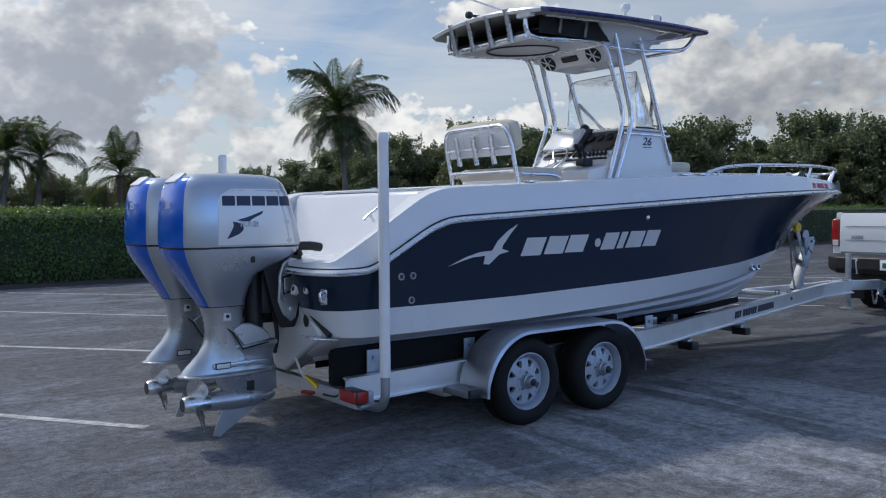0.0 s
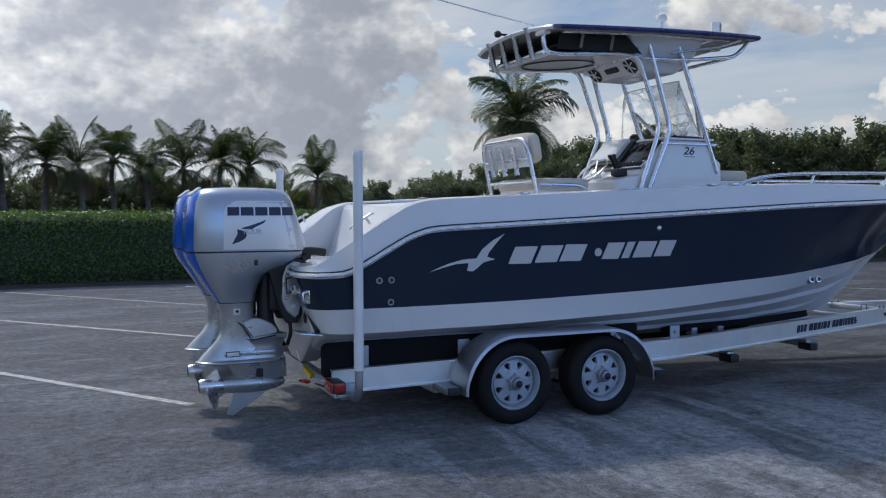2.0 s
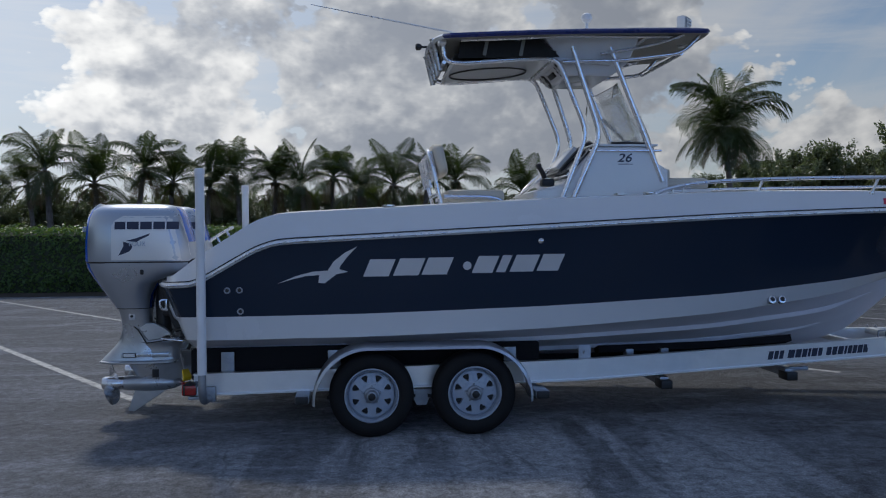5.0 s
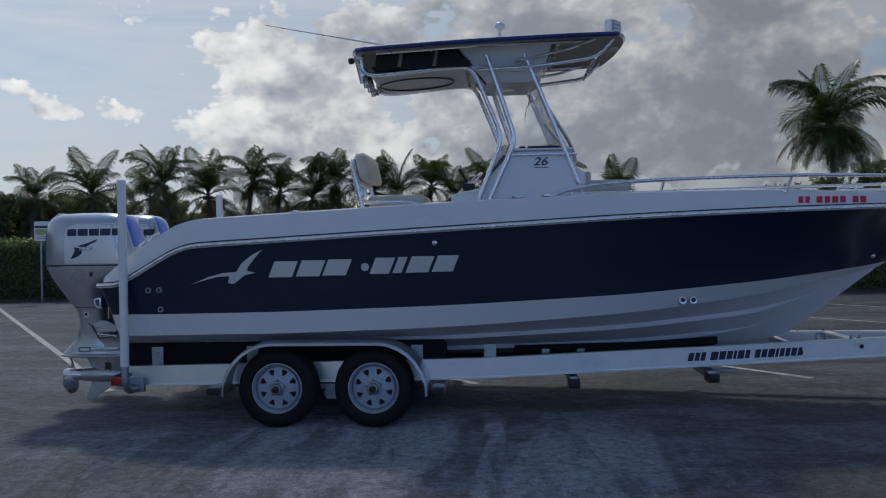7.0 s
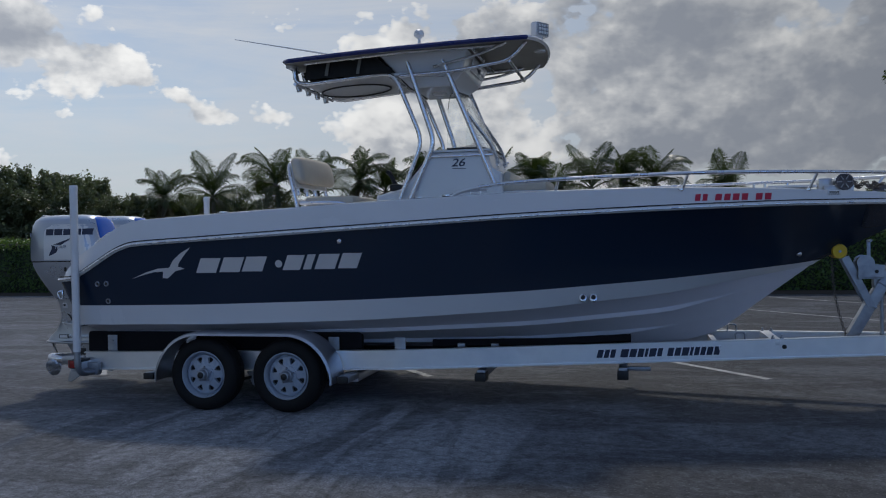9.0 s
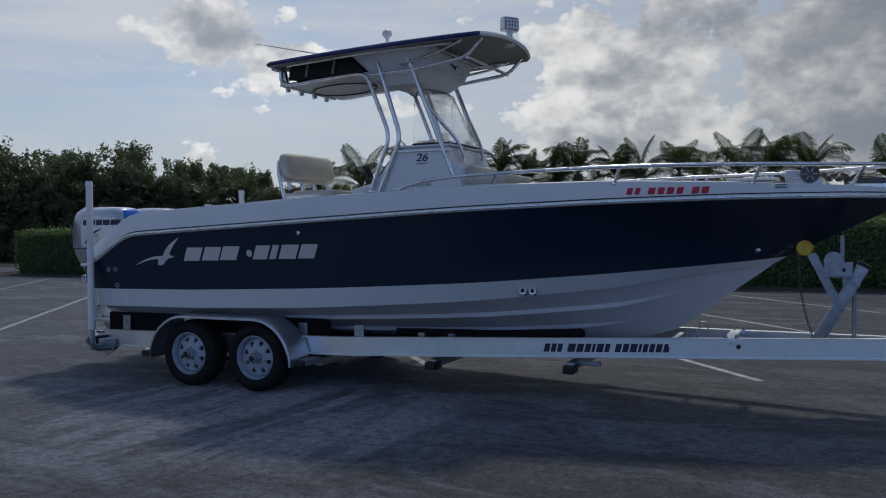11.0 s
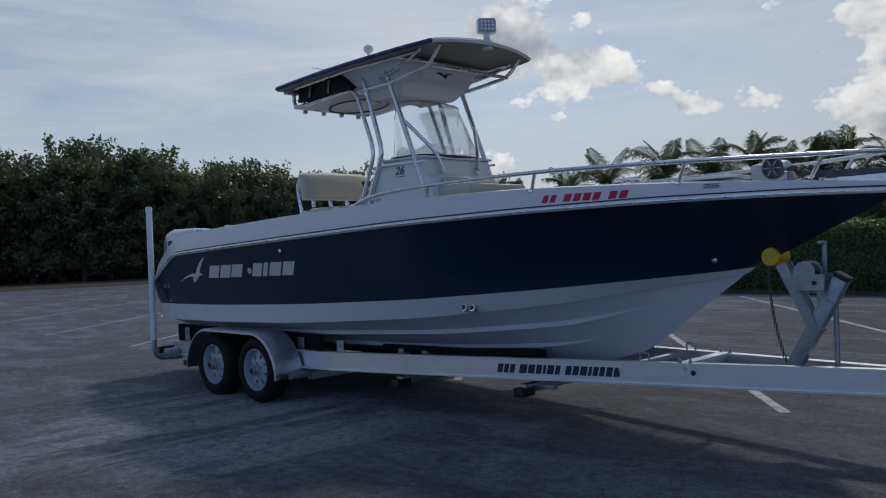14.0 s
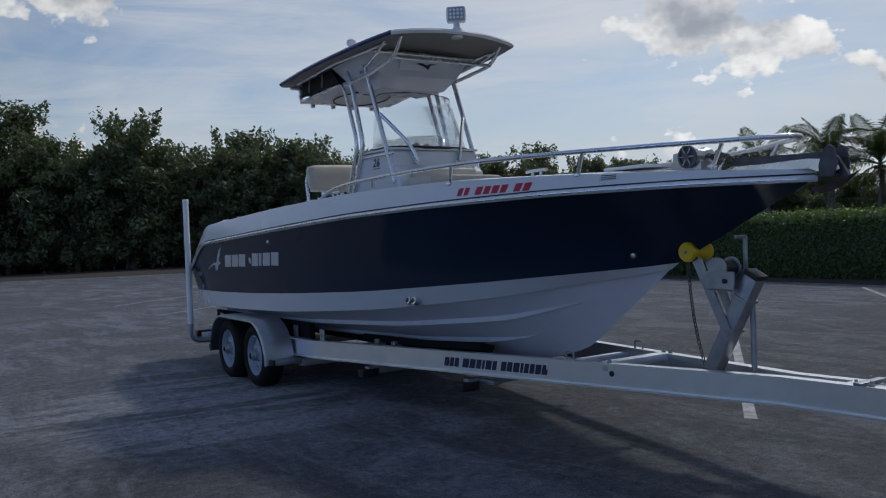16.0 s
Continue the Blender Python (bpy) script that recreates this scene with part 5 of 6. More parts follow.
def build_wheel():
    """A wheel about its own hub, its face towards -y."""
    rim = Shape()
    prof = [(0.205, 0.10), (0.213, 0.02), (0.216, 0.0), (0.208, -0.004), (0.200, 0.012), (0.190, 0.060), (0.180, 0.064), (0.178, 0.036)]
    rim.lathe(prof, pose(0, 0, 0, -90), 40, 0, False)
    n = 8
    for k in range(n):
        a0, a1 = 2 * math.pi * k / n, 2 * math.pi * (k + 1) / n
        rows = []
        # the disc with a rounded window in each eighth
        seg = 6
        outer = [(0.180, a0 + (a1 - a0) * i / seg) for i in range(seg + 1)]
        innr = [(0.088, a0 + (a1 - a0) * i / seg) for i in range(seg + 1)]
        mid = (a0 + a1) / 2
        hole = []
        for r, da in ((0.155, -0.17), (0.160, -0.09), (0.161, 0.0), (0.160, 0.09), (0.155, 0.17), (0.144, 0.178), (0.125, 0.120), (0.110, 0.06), (0.106, 0.0), (0.110, -0.06), (0.125, -0.120), (0.144, -0.178)):
            hole.append((r, mid + da))

        def at(r, a, d=0.0):
            return (r * math.cos(a), 0.056 - 0.022 * math.sin((0.19 - r) / 0.11 * 1.4) + d, r * math.sin(a))
        edge = [outer[i] for i in (6, 5, 4, 3, 2, 1, 0)] + [(0.150, a0), (0.118, a0)] + innr + [(0.118, a1), (0.150, a1)]
        edge.sort(key=lambda p: math.atan2((p[0] - 0.142) * 1.0, (p[1] - mid) * 0.142))
        holes = sorted(hole, key=lambda p: math.atan2((p[0] - 0.142), (p[1] - mid) * 0.142))
        ne, nh = len(edge), len(holes)
        vs = [at(*p) for p in edge] + [at(*p) for p in holes] + [at(p[0], p[1], 0.03) for p in holes]
        fs, i, j = [], 0, 0

        def ang(p):
            return math.atan2((p[0] - 0.142), (p[1] - mid) * 0.142)
        while i < ne or j < nh:
            if j >= nh or (i < ne and ang(edge[i % ne]) <= ang(holes[j % nh])):
                fs.append((i % ne, (i + 1) % ne, ne + j % nh))
                i += 1
            else:
                fs.append((i % ne, ne + (j + 1) % nh, ne + j % nh))
                j += 1
        fs += [(ne + q, ne + (q + 1) % nh, ne + nh + (q + 1) % nh, ne + nh + q) for q in range(nh)]
        rim.add(vs, fs)
    rim.lathe([(0.09, 0.042), (0.088, 0.031), (0.062, 0.028), (0.056, 0.006), (0.044, 0.0)], pose(0, 0, 0, -90), 28, 0, False)
    w = link("wheel", rim, WHITERIM, "white eight-window spoke wheel", 40)
    tyre = Shape().lathe([(0.208, 0.01), (0.222, -0.008), (0.262, -0.022), (0.300, -0.012), (0.322, 0.006), (0.331, 0.025), (0.335, 0.055), (0.327, 0.058), (0.327, 0.068), (0.336, 0.071), (0.337, 0.095), (0.328, 0.097), (0.328, 0.107), (0.337, 0.109), (0.336, 0.133), (0.327, 0.136), (0.327, 0.146), (0.335, 0.149), (0.331, 0.175), (0.318, 0.20), (0.262, 0.222), (0.215, 0.20)], pose(0, 0, 0, -90), 56, 0, False)
    for name, shp, m in (("tyre", tyre, RUBBER), ("hub_cap", Shape().lathe([(0.060, 0.004), (0.058, -0.010), (0.050, -0.014), (0.046, -0.030), (0.038, -0.046), (0.026, -0.050)], pose(0, 0, 0, -90), 20), GALV),
                         ("grease_cap", Shape().lathe([(0.030, -0.040), (0.029, -0.054), (0.018, -0.060), (0, -0.061)], pose(0, 0, 0, -90), 16), BLACK),
                         ("brake_drum", Shape().lathe([(0.165, 0.085), (0.165, 0.15), (0.06, 0.16)], pose(0, 0, 0, -90), 24), BLACK)):
        part(name, shp, m, w)
    for k in range(5):
        a = 2 * math.pi * k / 5 + 0.3
        part("lug_nut", Shape().lathe([(0.009, 0.034), (0.009, 0.014), (0.005, 0.010)], pose(0.068 * math.cos(a), 0, 0.068 * math.sin(a), -90), 6), GALV, w)
    return w


def build_trailer():
    tr = thing("boat_trailer", (0.41, 0, 0), "aluminium tandem-axle boat trailer with white wheels", "trailer")
    for sg in (-1, 1):
        # I-beam side rail, bent inwards ahead of the wheels
        s = Shape()
        h, fl, web = 0.178, 0.036, 0.006
        sec = [(-fl, 0), (fl, 0), (fl, -0.012), (web, -0.016), (web, -h + 0.016), (fl, -h + 0.012), (fl, -h), (-fl, -h), (-fl, -h + 0.012), (-web, -h + 0.016), (-web, -0.016), (-fl, -0.012)]
        rings = []
        for x in (-1.42, 0.0, 1.70, 1.80, 3.5, 5.0, 6.30, 6.40, 7.12):
            rings.append([(x, sg * rail_y(x) + dy, rail_top(x) + dz) for dy, dz in sec])
        rail = part("side_rail", s.loft(rings), ALU, tr, "aluminium beam rail", 30)
        part("rail_hole", Shape().lathe([(0.020, 0.0), (0.020, 0.008), (0.014, 0.010)], pose(5.20, sg * (rail_y(5.2) + 0.004), rail_top(5.2) - 0.075, 90 if sg < 0 else -90), 14), BLACK, rail)
        x = 3.56
        for w in [6, 5, 5, 0, 8, 7, 6, 3, 7, 5, 0, 6, 6, 7, 3, 5, 5, 6, 6]:
            if w:
                wd = w * 0.0084
                z = rail_top(x) - 0.127
                y = sg * (rail_y(x + wd / 2) + 0.0075)
                t = pose(x + wd / 2, y, z + 0.037, 0, 0, math.degrees(math.atan(0.196)) * -sg)
                bar = Shape().add([t @ Vector(p) for p in ((-wd / 2 - 0.006, 0, -0.037), (wd / 2 - 0.006, 0, -0.037), (wd / 2 + 0.012, 0, 0.037), (-wd / 2 + 0.012, 0, 0.037),
                                                           (-wd / 2 - 0.006, sg * 0.002, -0.037), (wd / 2 - 0.006, sg * 0.002, -0.037), (wd / 2 + 0.012, sg * 0.002, 0.037), (-wd / 2 + 0.012, sg * 0.002, 0.037))],
                                   [(0, 1, 2, 3), (4, 5, 6, 7), (0, 1, 5, 4), (1, 2, 6, 5), (2, 3, 7, 6), (3, 0, 4, 7)])
                part("lettering_bar", bar, DARKTXT, rail)
                x += wd + 0.0125
            else:
                x += 0.035
        # fender over both wheels
        arc = []
        R, zc = 0.43, 0.30
        for a in np.linspace(math.radians(183), math.radians(92), 14):
            arc.append((-0.035 + R * math.cos(a), zc + R * math.sin(a)))
        for a in np.linspace(math.radians(88), math.radians(-3), 14):
            arc.append((0.855 + R * math.cos(a), zc + R * math.sin(a)))
        s = Shape()
        rings = []
        for y, d in ((1.015, 0.0), (1.30, 0.0), (1.325, -0.008), (1.333, -0.03), (1.328, -0.032), (1.30, -0.008), (1.015, -0.006)):
            rings.append([(0.41 + (x - 0.41) * (1 + d * 0.9), sg * y, z + d * (0.9 if z > 0.4 else 0.2)) for x, z in arc])
        part("fender", s.loft([[r[i] for r in rings] for i in range(len(arc))]), FENDERPLATE, tr, "rounded aluminium treadplate fender", 40)
        for x in (-0.545, 1.365):
            part("fender_step", Shape().box((x, sg * 1.13, 0.315), (0.11, 0.29, 0.055), 0.006), GALV, tr)
            part("step_cap", Shape().box((x, sg * 1.285, 0.315), (0.10, 0.03, 0.058), 0.008), BLACK, tr)
        part("spring_hanger", Shape().prism([(0.31, 0.33), (0.51, 0.33), (0.45, 0.20), (0.37, 0.20)], sg * 0.965, sg * 1.0), GALV, tr)
        for x in (0.0, 0.82):
            part("leaf_spring", Shape().loft([[(x + u, sg * 0.955, 0.22 + 0.35 * u * u), (x + u, sg * 1.005, 0.22 + 0.35 * u * u), (x + u, sg * 1.005, 0.25 + 0.33 * u * u), (x + u, sg * 0.955, 0.25 + 0.33 * u * u)] for u in np.linspace(-0.36, 0.36, 9)]), BLACK, tr)
        # side bunk boards and fore bunks, carpeted
        b = Shape().loft([[(x, sg * (0.80 + 0.02), z0), (x, sg * (0.87 + 0.02), z0), (x, sg * 0.89, z1), (x, sg * 0.82, z1 - 0.02)] for x, z0, z1 in ((-1.46, 0.44, 0.665), (-1.44, 0.42, 0.69), (1.40, 0.47, 0.70), (1.42, 0.49, 0.68))])
        part("side_bunk", b, CARPET, tr, "black carpeted bunk board", 30, 0.012)
        part("fore_bunk", Shape().loft([[(x, sg * (y - 0.07), z - 0.10), (x, sg * (y + 0.07), z - 0.06), (x, sg * (y + 0.05), z), (x, sg * (y - 0.09), z - 0.04)] for x, y, z in ((2.02, 0.52, 0.60), (3.1, 0.47, 0.615), (3.86, 0.42, 0.655))]), CARPET, tr, "black carpeted bunk board", 30)
        part("keel_bunk", Shape().loft([[(x, sg * (0.24 - 0.07), 0.42), (x, sg * (0.24 + 0.07), 0.45), (x, sg * (0.24 + 0.07), 0.50), (x, sg * (0.24 - 0.07), 0.47)] for x in (-1.2, 3.6)]), CARPET, tr, "", 30)
        for x in (-1.16, -0.30, 1.16, 1.80):
            part("bunk_bracket", Shape().box((x, sg * 0.925, 0.555), (0.105, 0.012, 0.20), 0.004).lathe([(0.014, 0), (0.014, 0.014)], pose(x, sg * 0.93, 0.60, 90 if sg < 0 else -90), 8), GALV, tr)
        for x in (2.3, 2.62, 3.60):
            part("fore_bunk_bracket", Shape().box((x, sg * 0.55, 0.53), (0.07, 0.09, 0.07), 0.006), GALV, tr)
        # guide post
        gp = part("guide_post", Shape().lathe([(0.036, 0.0), (0.036, 1.53), (0.039, 1.53), (0.039, 1.57), (0.034, 1.585), (0, 1.588)], pose(-1.30, sg * 1.288, 0.535), 18), PVC, tr, "white plastic guide post")
        part("post_elbow", Shape().tube(bend([(-1.30, sg * 1.288, 0.62), (-1.30, sg * 1.288, 0.315), (-1.30, sg * 0.95, 0.305)], 0.13, 8), 0.031, 14), GALV, gp)
        part("post_bracket", Shape().box((-1.30, sg * 1.03, 0.335), (0.12, 0.05, 0.12), 0.006), GALV, gp)
        # tail lights and corner
        tl = part("tail_light", Shape().box((-1.42, sg * 1.09, 0.395), (0.10, 0.20, 0.085), 0.012), BLACK, tr)
        part("light_lens", Shape().box((-1.455, sg * 1.09, 0.397), (0.045, 0.196, 0.08), 0.010), RED, tl, "red lens")
        part("side_lens", Shape().box((-1.41, sg * 1.188, 0.397), (0.085, 0.012, 0.072), 0.005), RED, tl, "red lens")
        part("light_bracket", Shape().box((-1.38, sg * 1.08, 0.335), (0.10, 0.22, 0.02), 0.003), GALV, tr)
        for x in (2.53, 3.785):
            part("axle_stub", Shape().box((x, sg * (rail_y(x) - 0.02), 0.295), (0.10, 0.17, 0.075), 0.008), BLACK, tr)
        part("bunk_arm", Shape().box((3.92, sg * 0.45, 0.335), (0.22, 0.05, 0.035), 0.004), GALV, tr)
        part("tie_ring", Shape().tube(bend([(4.78, sg * 0.36, 0.60), (4.78, sg * 0.36, 0.66), (4.86, sg * 0.36, 0.66), (4.86, sg * 0.36, 0.60)], 0.02), 0.008, 8), GALV, tr)
        for x, y in ((6.86, 0.075), (6.95, 0.075), (5.10, 0.33), (5.18, 0.315)):
            part("bolt", Shape().lathe([(0.016, 0), (0.016, 0.012), (0.009, 0.012), (0.009, 0.03), (0, 0.03)], pose(x, sg * y, rail_top(x)), 8), GALV, tr)
    # cross members
    for x, z, h in ((-1.40, 0.36, 0.10), (-0.55, 0.285, 0.07), (1.37, 0.285, 0.07), (2.53, 0.315, 0.075), (3.785, 0.32, 0.075)):
        w = 2 * rail_y(x) if x > -1.3 else 2 * rail_y(x) + 0.3
        part("cross_member", Shape().box((x, 0, z), (0.075, w, h), 0.006), ALU if x < 2 else GALV, tr)
    part("fore_cross_beam", Shape().box((5.12, 0, 0.575), (0.09, 0.66, 0.06), 0.006), ALU, tr)
    part("mid_cross_beam", Shape().box((4.62, 0, 0.53), (0.05, 0.86, 0.05), 0.005), ALU, tr)
    for x in (0.0, 0.82):
        part("axle", Shape().box((x, 0, 0.30), (0.055, 2.10, 0.055), 0.006), GALV, tr)
    part("clip_plate", Shape().box((6.9, 0, rail_top(6.9) + 0.012), (0.05, 0.26, 0.016), 0.003), GALV, tr)
    # tongue, coupler and jack
    part("tongue", Shape().box((7.35, 0, 0.545), (1.15, 0.13, 0.13), 0.01, pose(0, 0, 0, 0, 2.5, 0)), ALU, tr, "aluminium tongue")
    part("coupler", Shape().loft([[(x, -w, z0), (x, w, z0), (x, w, z1), (x, -w, z1)] for x, w, z0, z1 in ((7.75, 0.06, 0.47, 0.59), (7.98, 0.06, 0.46, 0.59), (8.10, 0.05, 0.46, 0.56), (8.14, 0.03, 0.48, 0.53))]), GALV, tr, "", 35, 0.01)
    jk = part("jack_post", Shape().box((7.42, 0.13, 0.60), (0.06, 0.06, 0.76), 0.006), GALV, tr, "galvanised tongue jack")
    part("jack_foot", Shape().box((7.42, 0.13, 0.21), (0.17, 0.15, 0.02), 0.004).tube([(7.42, 0.13, 0.21), (7.42, 0.13, 0.5)], 0.022, 12), GALV, jk)
    part("jack_handle", Shape().tube(bend([(7.42, 0.10, 0.90), (7.42, 0.0, 0.90), (7.36, 0.0, 0.88), (7.36, -0.02, 0.70)], 0.03), 0.01, 8), GALV, jk)
    # winch stand: leaning post, two arms, bow roller, winch and strut
    d = Vector((0.36, 0, 0.65)).normalized()
    t = Matrix(((d.z, 0, d.x, 5.995), (0, 1, 0, 0), (-d.x, 0, d.z, 0.90), (0, 0, 0, 1)))
    ws = part("winch_post", Shape().box((0, 0, 0), (0.10, 0.10, 0.76), 0.012, t), GALV, tr, "leaning galvanised winch post")
    part("post_cap", Shape().box(t @ Vector((0, 0, 0.375)), (0.108, 0.108, 0.035), 0.008, t.to_3x3().to_4x4()), BLACK, ws)
    for z in (-0.02, 0.20):
        part("post_clamp", Shape().box(t @ Vector((0, 0, z)), (0.112, 0.125, 0.022), 0.005, t.to_3x3().to_4x4()), GALV, ws)
    for sg in (-1, 1):
        part("roller_arm", Shape().prism([(5.955, 0.86), (6.02, 0.88), (5.80, 1.335), (5.735, 1.31)], sg * 0.052, sg * 0.066), GALV, ws)
    part("bow_stop_roller", Shape().lathe([(0.02, -0.108), (0.060, -0.106), (0.068, -0.09), (0.066, -0.075), (0.034, -0.015), (0.034, 0.015), (0.066, 0.075), (0.068, 0.09), (0.060, 0.106), (0.02, 0.108)], pose(5.715, 0, 1.375, 90), 24), YELLOW, ws, "yellow double-cone roller")
    part("roller_pin", Shape().tube([(5.715, -0.12, 1.375), (5.715, 0.12, 1.375)], 0.012, 8), GALV, ws)
    part("strut", Shape().tube([(6.10, 0.06, 0.60), (6.10, 0.06, 1.08)], 0.018, 10), GALV, ws)
    wi = part("winch_frame", Shape().prism([(5.87, 1.13), (6.08, 1.13), (6.09, 1.25), (5.87, 1.25)], -0.10, -0.085).prism([(5.87, 1.13), (6.08, 1.13), (6.09, 1.25), (5.87, 1.25)], 0.085, 0.10).box((5.98, 0, 1.13), (0.21, 0.2, 0.012)).box((6.04, 0, 1.09), (0.06, 0.08, 0.10), 0.008), GALV, ws, "galvanised boat winch")
    part("winch_drum", Shape().lathe([(0.074, -0.075), (0.074, -0.066), (0.045, -0.062), (0.045, 0.062), (0.074, 0.066), (0.074, 0.075)], pose(5.94, 0, 1.265, 90), 22), GALV, wi)
    part("winch_strap", Shape().lathe([(0.058, -0.06), (0.058, 0.06)], pose(5.94, 0, 1.265, 90), 20), BLACK, wi)
    part("crank_handle", Shape().box((6.01, 0.125, 1.32), (0.032, 0.012, 0.31), 0.003).tube([(6.01, 0.12, 1.465), (6.01, 0.03, 1.468)], 0.012, 10), GALV, wi)
    part("winch_gear", Shape().lathe([(0.016, 0), (0.016, 0.012), (0.008, 0.014)], pose(6.02, -0.10, 1.19, 90), 12), BLACK, wi)
    ch = Shape()
    for k in range(27):
        u = k / 26
        x = 5.665 + 0.115 * u ** 2.2
        z = 1.325 - 0.72 * u
        q = pose(x, -0.02, z, 90, 0, 90 * (k % 2)) @ pose(0, 0, 0, 0, 0, 90)
        ch.tube([q @ Vector((0.019 * math.cos(a), 0.010 * math.sin(a), 0)) for a in np.linspace(0, 2 * math.pi, 11)], 0.0042, 6)
    part("safety_chain", ch, CHAIN, ws, "dark hanging safety chain")
    # wheels
    w = build_wheel()
    w.parent = tr
    w.matrix_parent_inverse = tr.matrix_basis.inverted()
    w.location = (0, -1.262, 0.336)
    for x, sg in ((0.82, -1), (0, 1), (0.82, 1)):
        c = copy_thing(w, pose(x, sg * 1.262, 0.336, 0, 25 * (x + sg), 0 if sg < 0 else 180))
        c.parent = tr
        c.matrix_parent_inverse = tr.matrix_basis.inverted()
    return tr


build_trailer()


def build_strap():
    st = thing("tie_down_strap", (-1.5, -0.45, 0.4), "yellow ratchet tie-down strap with red hooks between transom and trailer", "strap")
    part("webbing", Shape().loft([[p + Vector((0, -0.02, 0)), p + Vector((0, 0.02, 0)), p + Vector((0, 0.02, 0.004)), p + Vector((0, -0.02, 0.004))] for p in curve([(-1.60, -0.62, 0.60), (-1.56, -0.66, 0.47), (-1.50, -0.74, 0.40), (-1.42, -0.86, 0.385)], 4)]), PVC, st)
    part("pad", Shape().loft([[(-1.575, -0.70, 0.475), (-1.54, -0.64, 0.475), (-1.53, -0.64, 0.49), (-1.57, -0.70, 0.49)], [(-1.545, -0.81, 0.40), (-1.49, -0.73, 0.40), (-1.48, -0.73, 0.43), (-1.535, -0.81, 0.43)]]), YELLOW, st, "yellow pad", 30, 0.008)
    part("ratchet", Shape().box((-1.56, -0.72, 0.375), (0.035, 0.10, 0.025), 0.008, pose(0, 0, 0, 0, 0, 25)), RED, st, "red ratchet")
    part("hook", Shape().tube(curve([(-1.50, -0.82, 0.37), (-1.45, -0.90, 0.36), (-1.42, -0.92, 0.39)], 4), 0.008, 8), BLACK, st)


build_strap()


# ---------------------------------------------------------------- the tow truck
def build_truck():
    tk = thing("pickup_truck", (11.0, 0, 0), "white pickup truck coupled to the boat trailer", "truck")
    W = 1.0
    for sg in (-1, 1):
        s = Shape()
        sec = [(0.90, 0.62), (1.0, 0.64), (1.01, 0.95), (0.99, 1.30), (0.955, 1.54), (0.86, 1.55), (0.86, 0.70)]
        s.loft([[(x, sg * y * k, z) for y, z in sec] for x, k in ((8.62, 0.985), (8.70, 1.0), (10.85, 1.0))])
        bed = part("bed_side", s, TRUCKPAINT, tk, "white bed side", 30, 0.01)
    part("bed_floor", Shape().box((9.75, 0, 0.72), (2.2, 1.8, 0.05)), BLACK, bed)
    tg = part("tailgate", Shape().prism([(8.60, 0.93), (8.585, 1.20), (8.61, 1.50), (8.63, 1.545), (8.68, 1.545), (8.68, 0.93)], -0.875, 0.875), TRUCKPAINT, tk, "white tailgate", 30, 0.012)
    part("tailgate_crease", Shape().box((8.588, 0, 1.33), (0.006, 1.56, 0.012)).box((8.588, 0, 1.12), (0.006, 1.56, 0.008)), GALV, tg)
    part("tailgate_handle", Shape().box((8.59, 0, 1.42), (0.02, 0.26, 0.075), 0.01), BLACK, tg)
    part("emblem", Shape().lathe([(0.075, 0), (0.075, 0.012), (0.05, 0.02)], pose(8.590, 0.0, 1.24, 0, -90), 6), GALV, tg)
    part("badge_bar", Shape().box((8.586, 0.60, 1.165), (0.006, 0.18, 0.055), 0.003), GALV, tg)
    part("cap_rail", Shape().box((8.655, 0, 1.55), (0.07, 1.74, 0.02), 0.006), BLACK, tg)
    for sg in (-1, 1):
        tl = part("tail_light", Shape().prism([(8.60, 1.02), (8.585, 1.22), (8.60, 1.44), (8.72, 1.45), (8.74, 1.02)], sg * 0.89, sg * 1.005), RED, tk, "red tail light", 30, 0.012)
        part("reverse_light", Shape().prism([(8.596, 1.03), (8.590, 1.12), (8.60, 1.12), (8.61, 1.03)], sg * 0.90, sg * 0.99), COWLPANEL, tl)
    part("bumper", Shape().loft([[(8.42, y, 0.62), (8.36, y, 0.70), (8.36, y, 0.86), (8.46, y, 0.91), (8.62, y, 0.91), (8.62, y, 0.60)] if abs(y) < 0.9 else [(8.58, y, 0.66), (8.54, y, 0.72), (8.54, y, 0.86), (8.58, y, 0.91), (8.70, y, 0.91), (8.70, y, 0.64)] for y in (-1.03, -0.82, 0.82, 1.03)]), BLACK, tk, "black step bumper", 30, 0.012)
    part("number_plate", Shape().box((8.345, -0.02, 0.77), (0.012, 0.31, 0.155), 0.004), PVC, tk, "pale number plate with plain bars")
    part("plate_bars", Shape().box((8.337, 0.05, 0.765), (0.004, 0.09, 0.07)).box((8.337, -0.09, 0.765), (0.004, 0.09, 0.07)), mat("plate_green", (0.03, 0.14, 0.07), 0.5), tk)
    part("receiver", Shape().box((8.30, 0, 0.50), (0.50, 0.08, 0.08), 0.006).box((8.10, 0, 0.455), (0.13, 0.06, 0.03)).lathe([(0.018, 0), (0.018, 0.03), (0.026, 0.045), (0.026, 0.07), (0.012, 0.085)], pose(8.07, 0, 0.465), 14), GALV, tk)
    for sg in (-1, 1):
        ch = Shape()
        for k in range(13):
            u = k / 12
            q = pose(7.95 + 0.42 * u, sg * (0.06 + 0.10 * u), 0.48 - 0.26 * math.sin(math.pi * u) , 90 * (k % 2), 55 * math.cos(math.pi * u), 0)
            ch.tube([q @ Vector((0.026 * math.cos(a), 0.013 * math.sin(a), 0)) for a in np.linspace(0, 2 * math.pi, 9)], 0.005, 5)
        part("hitch_chain", ch, GALV, tk)
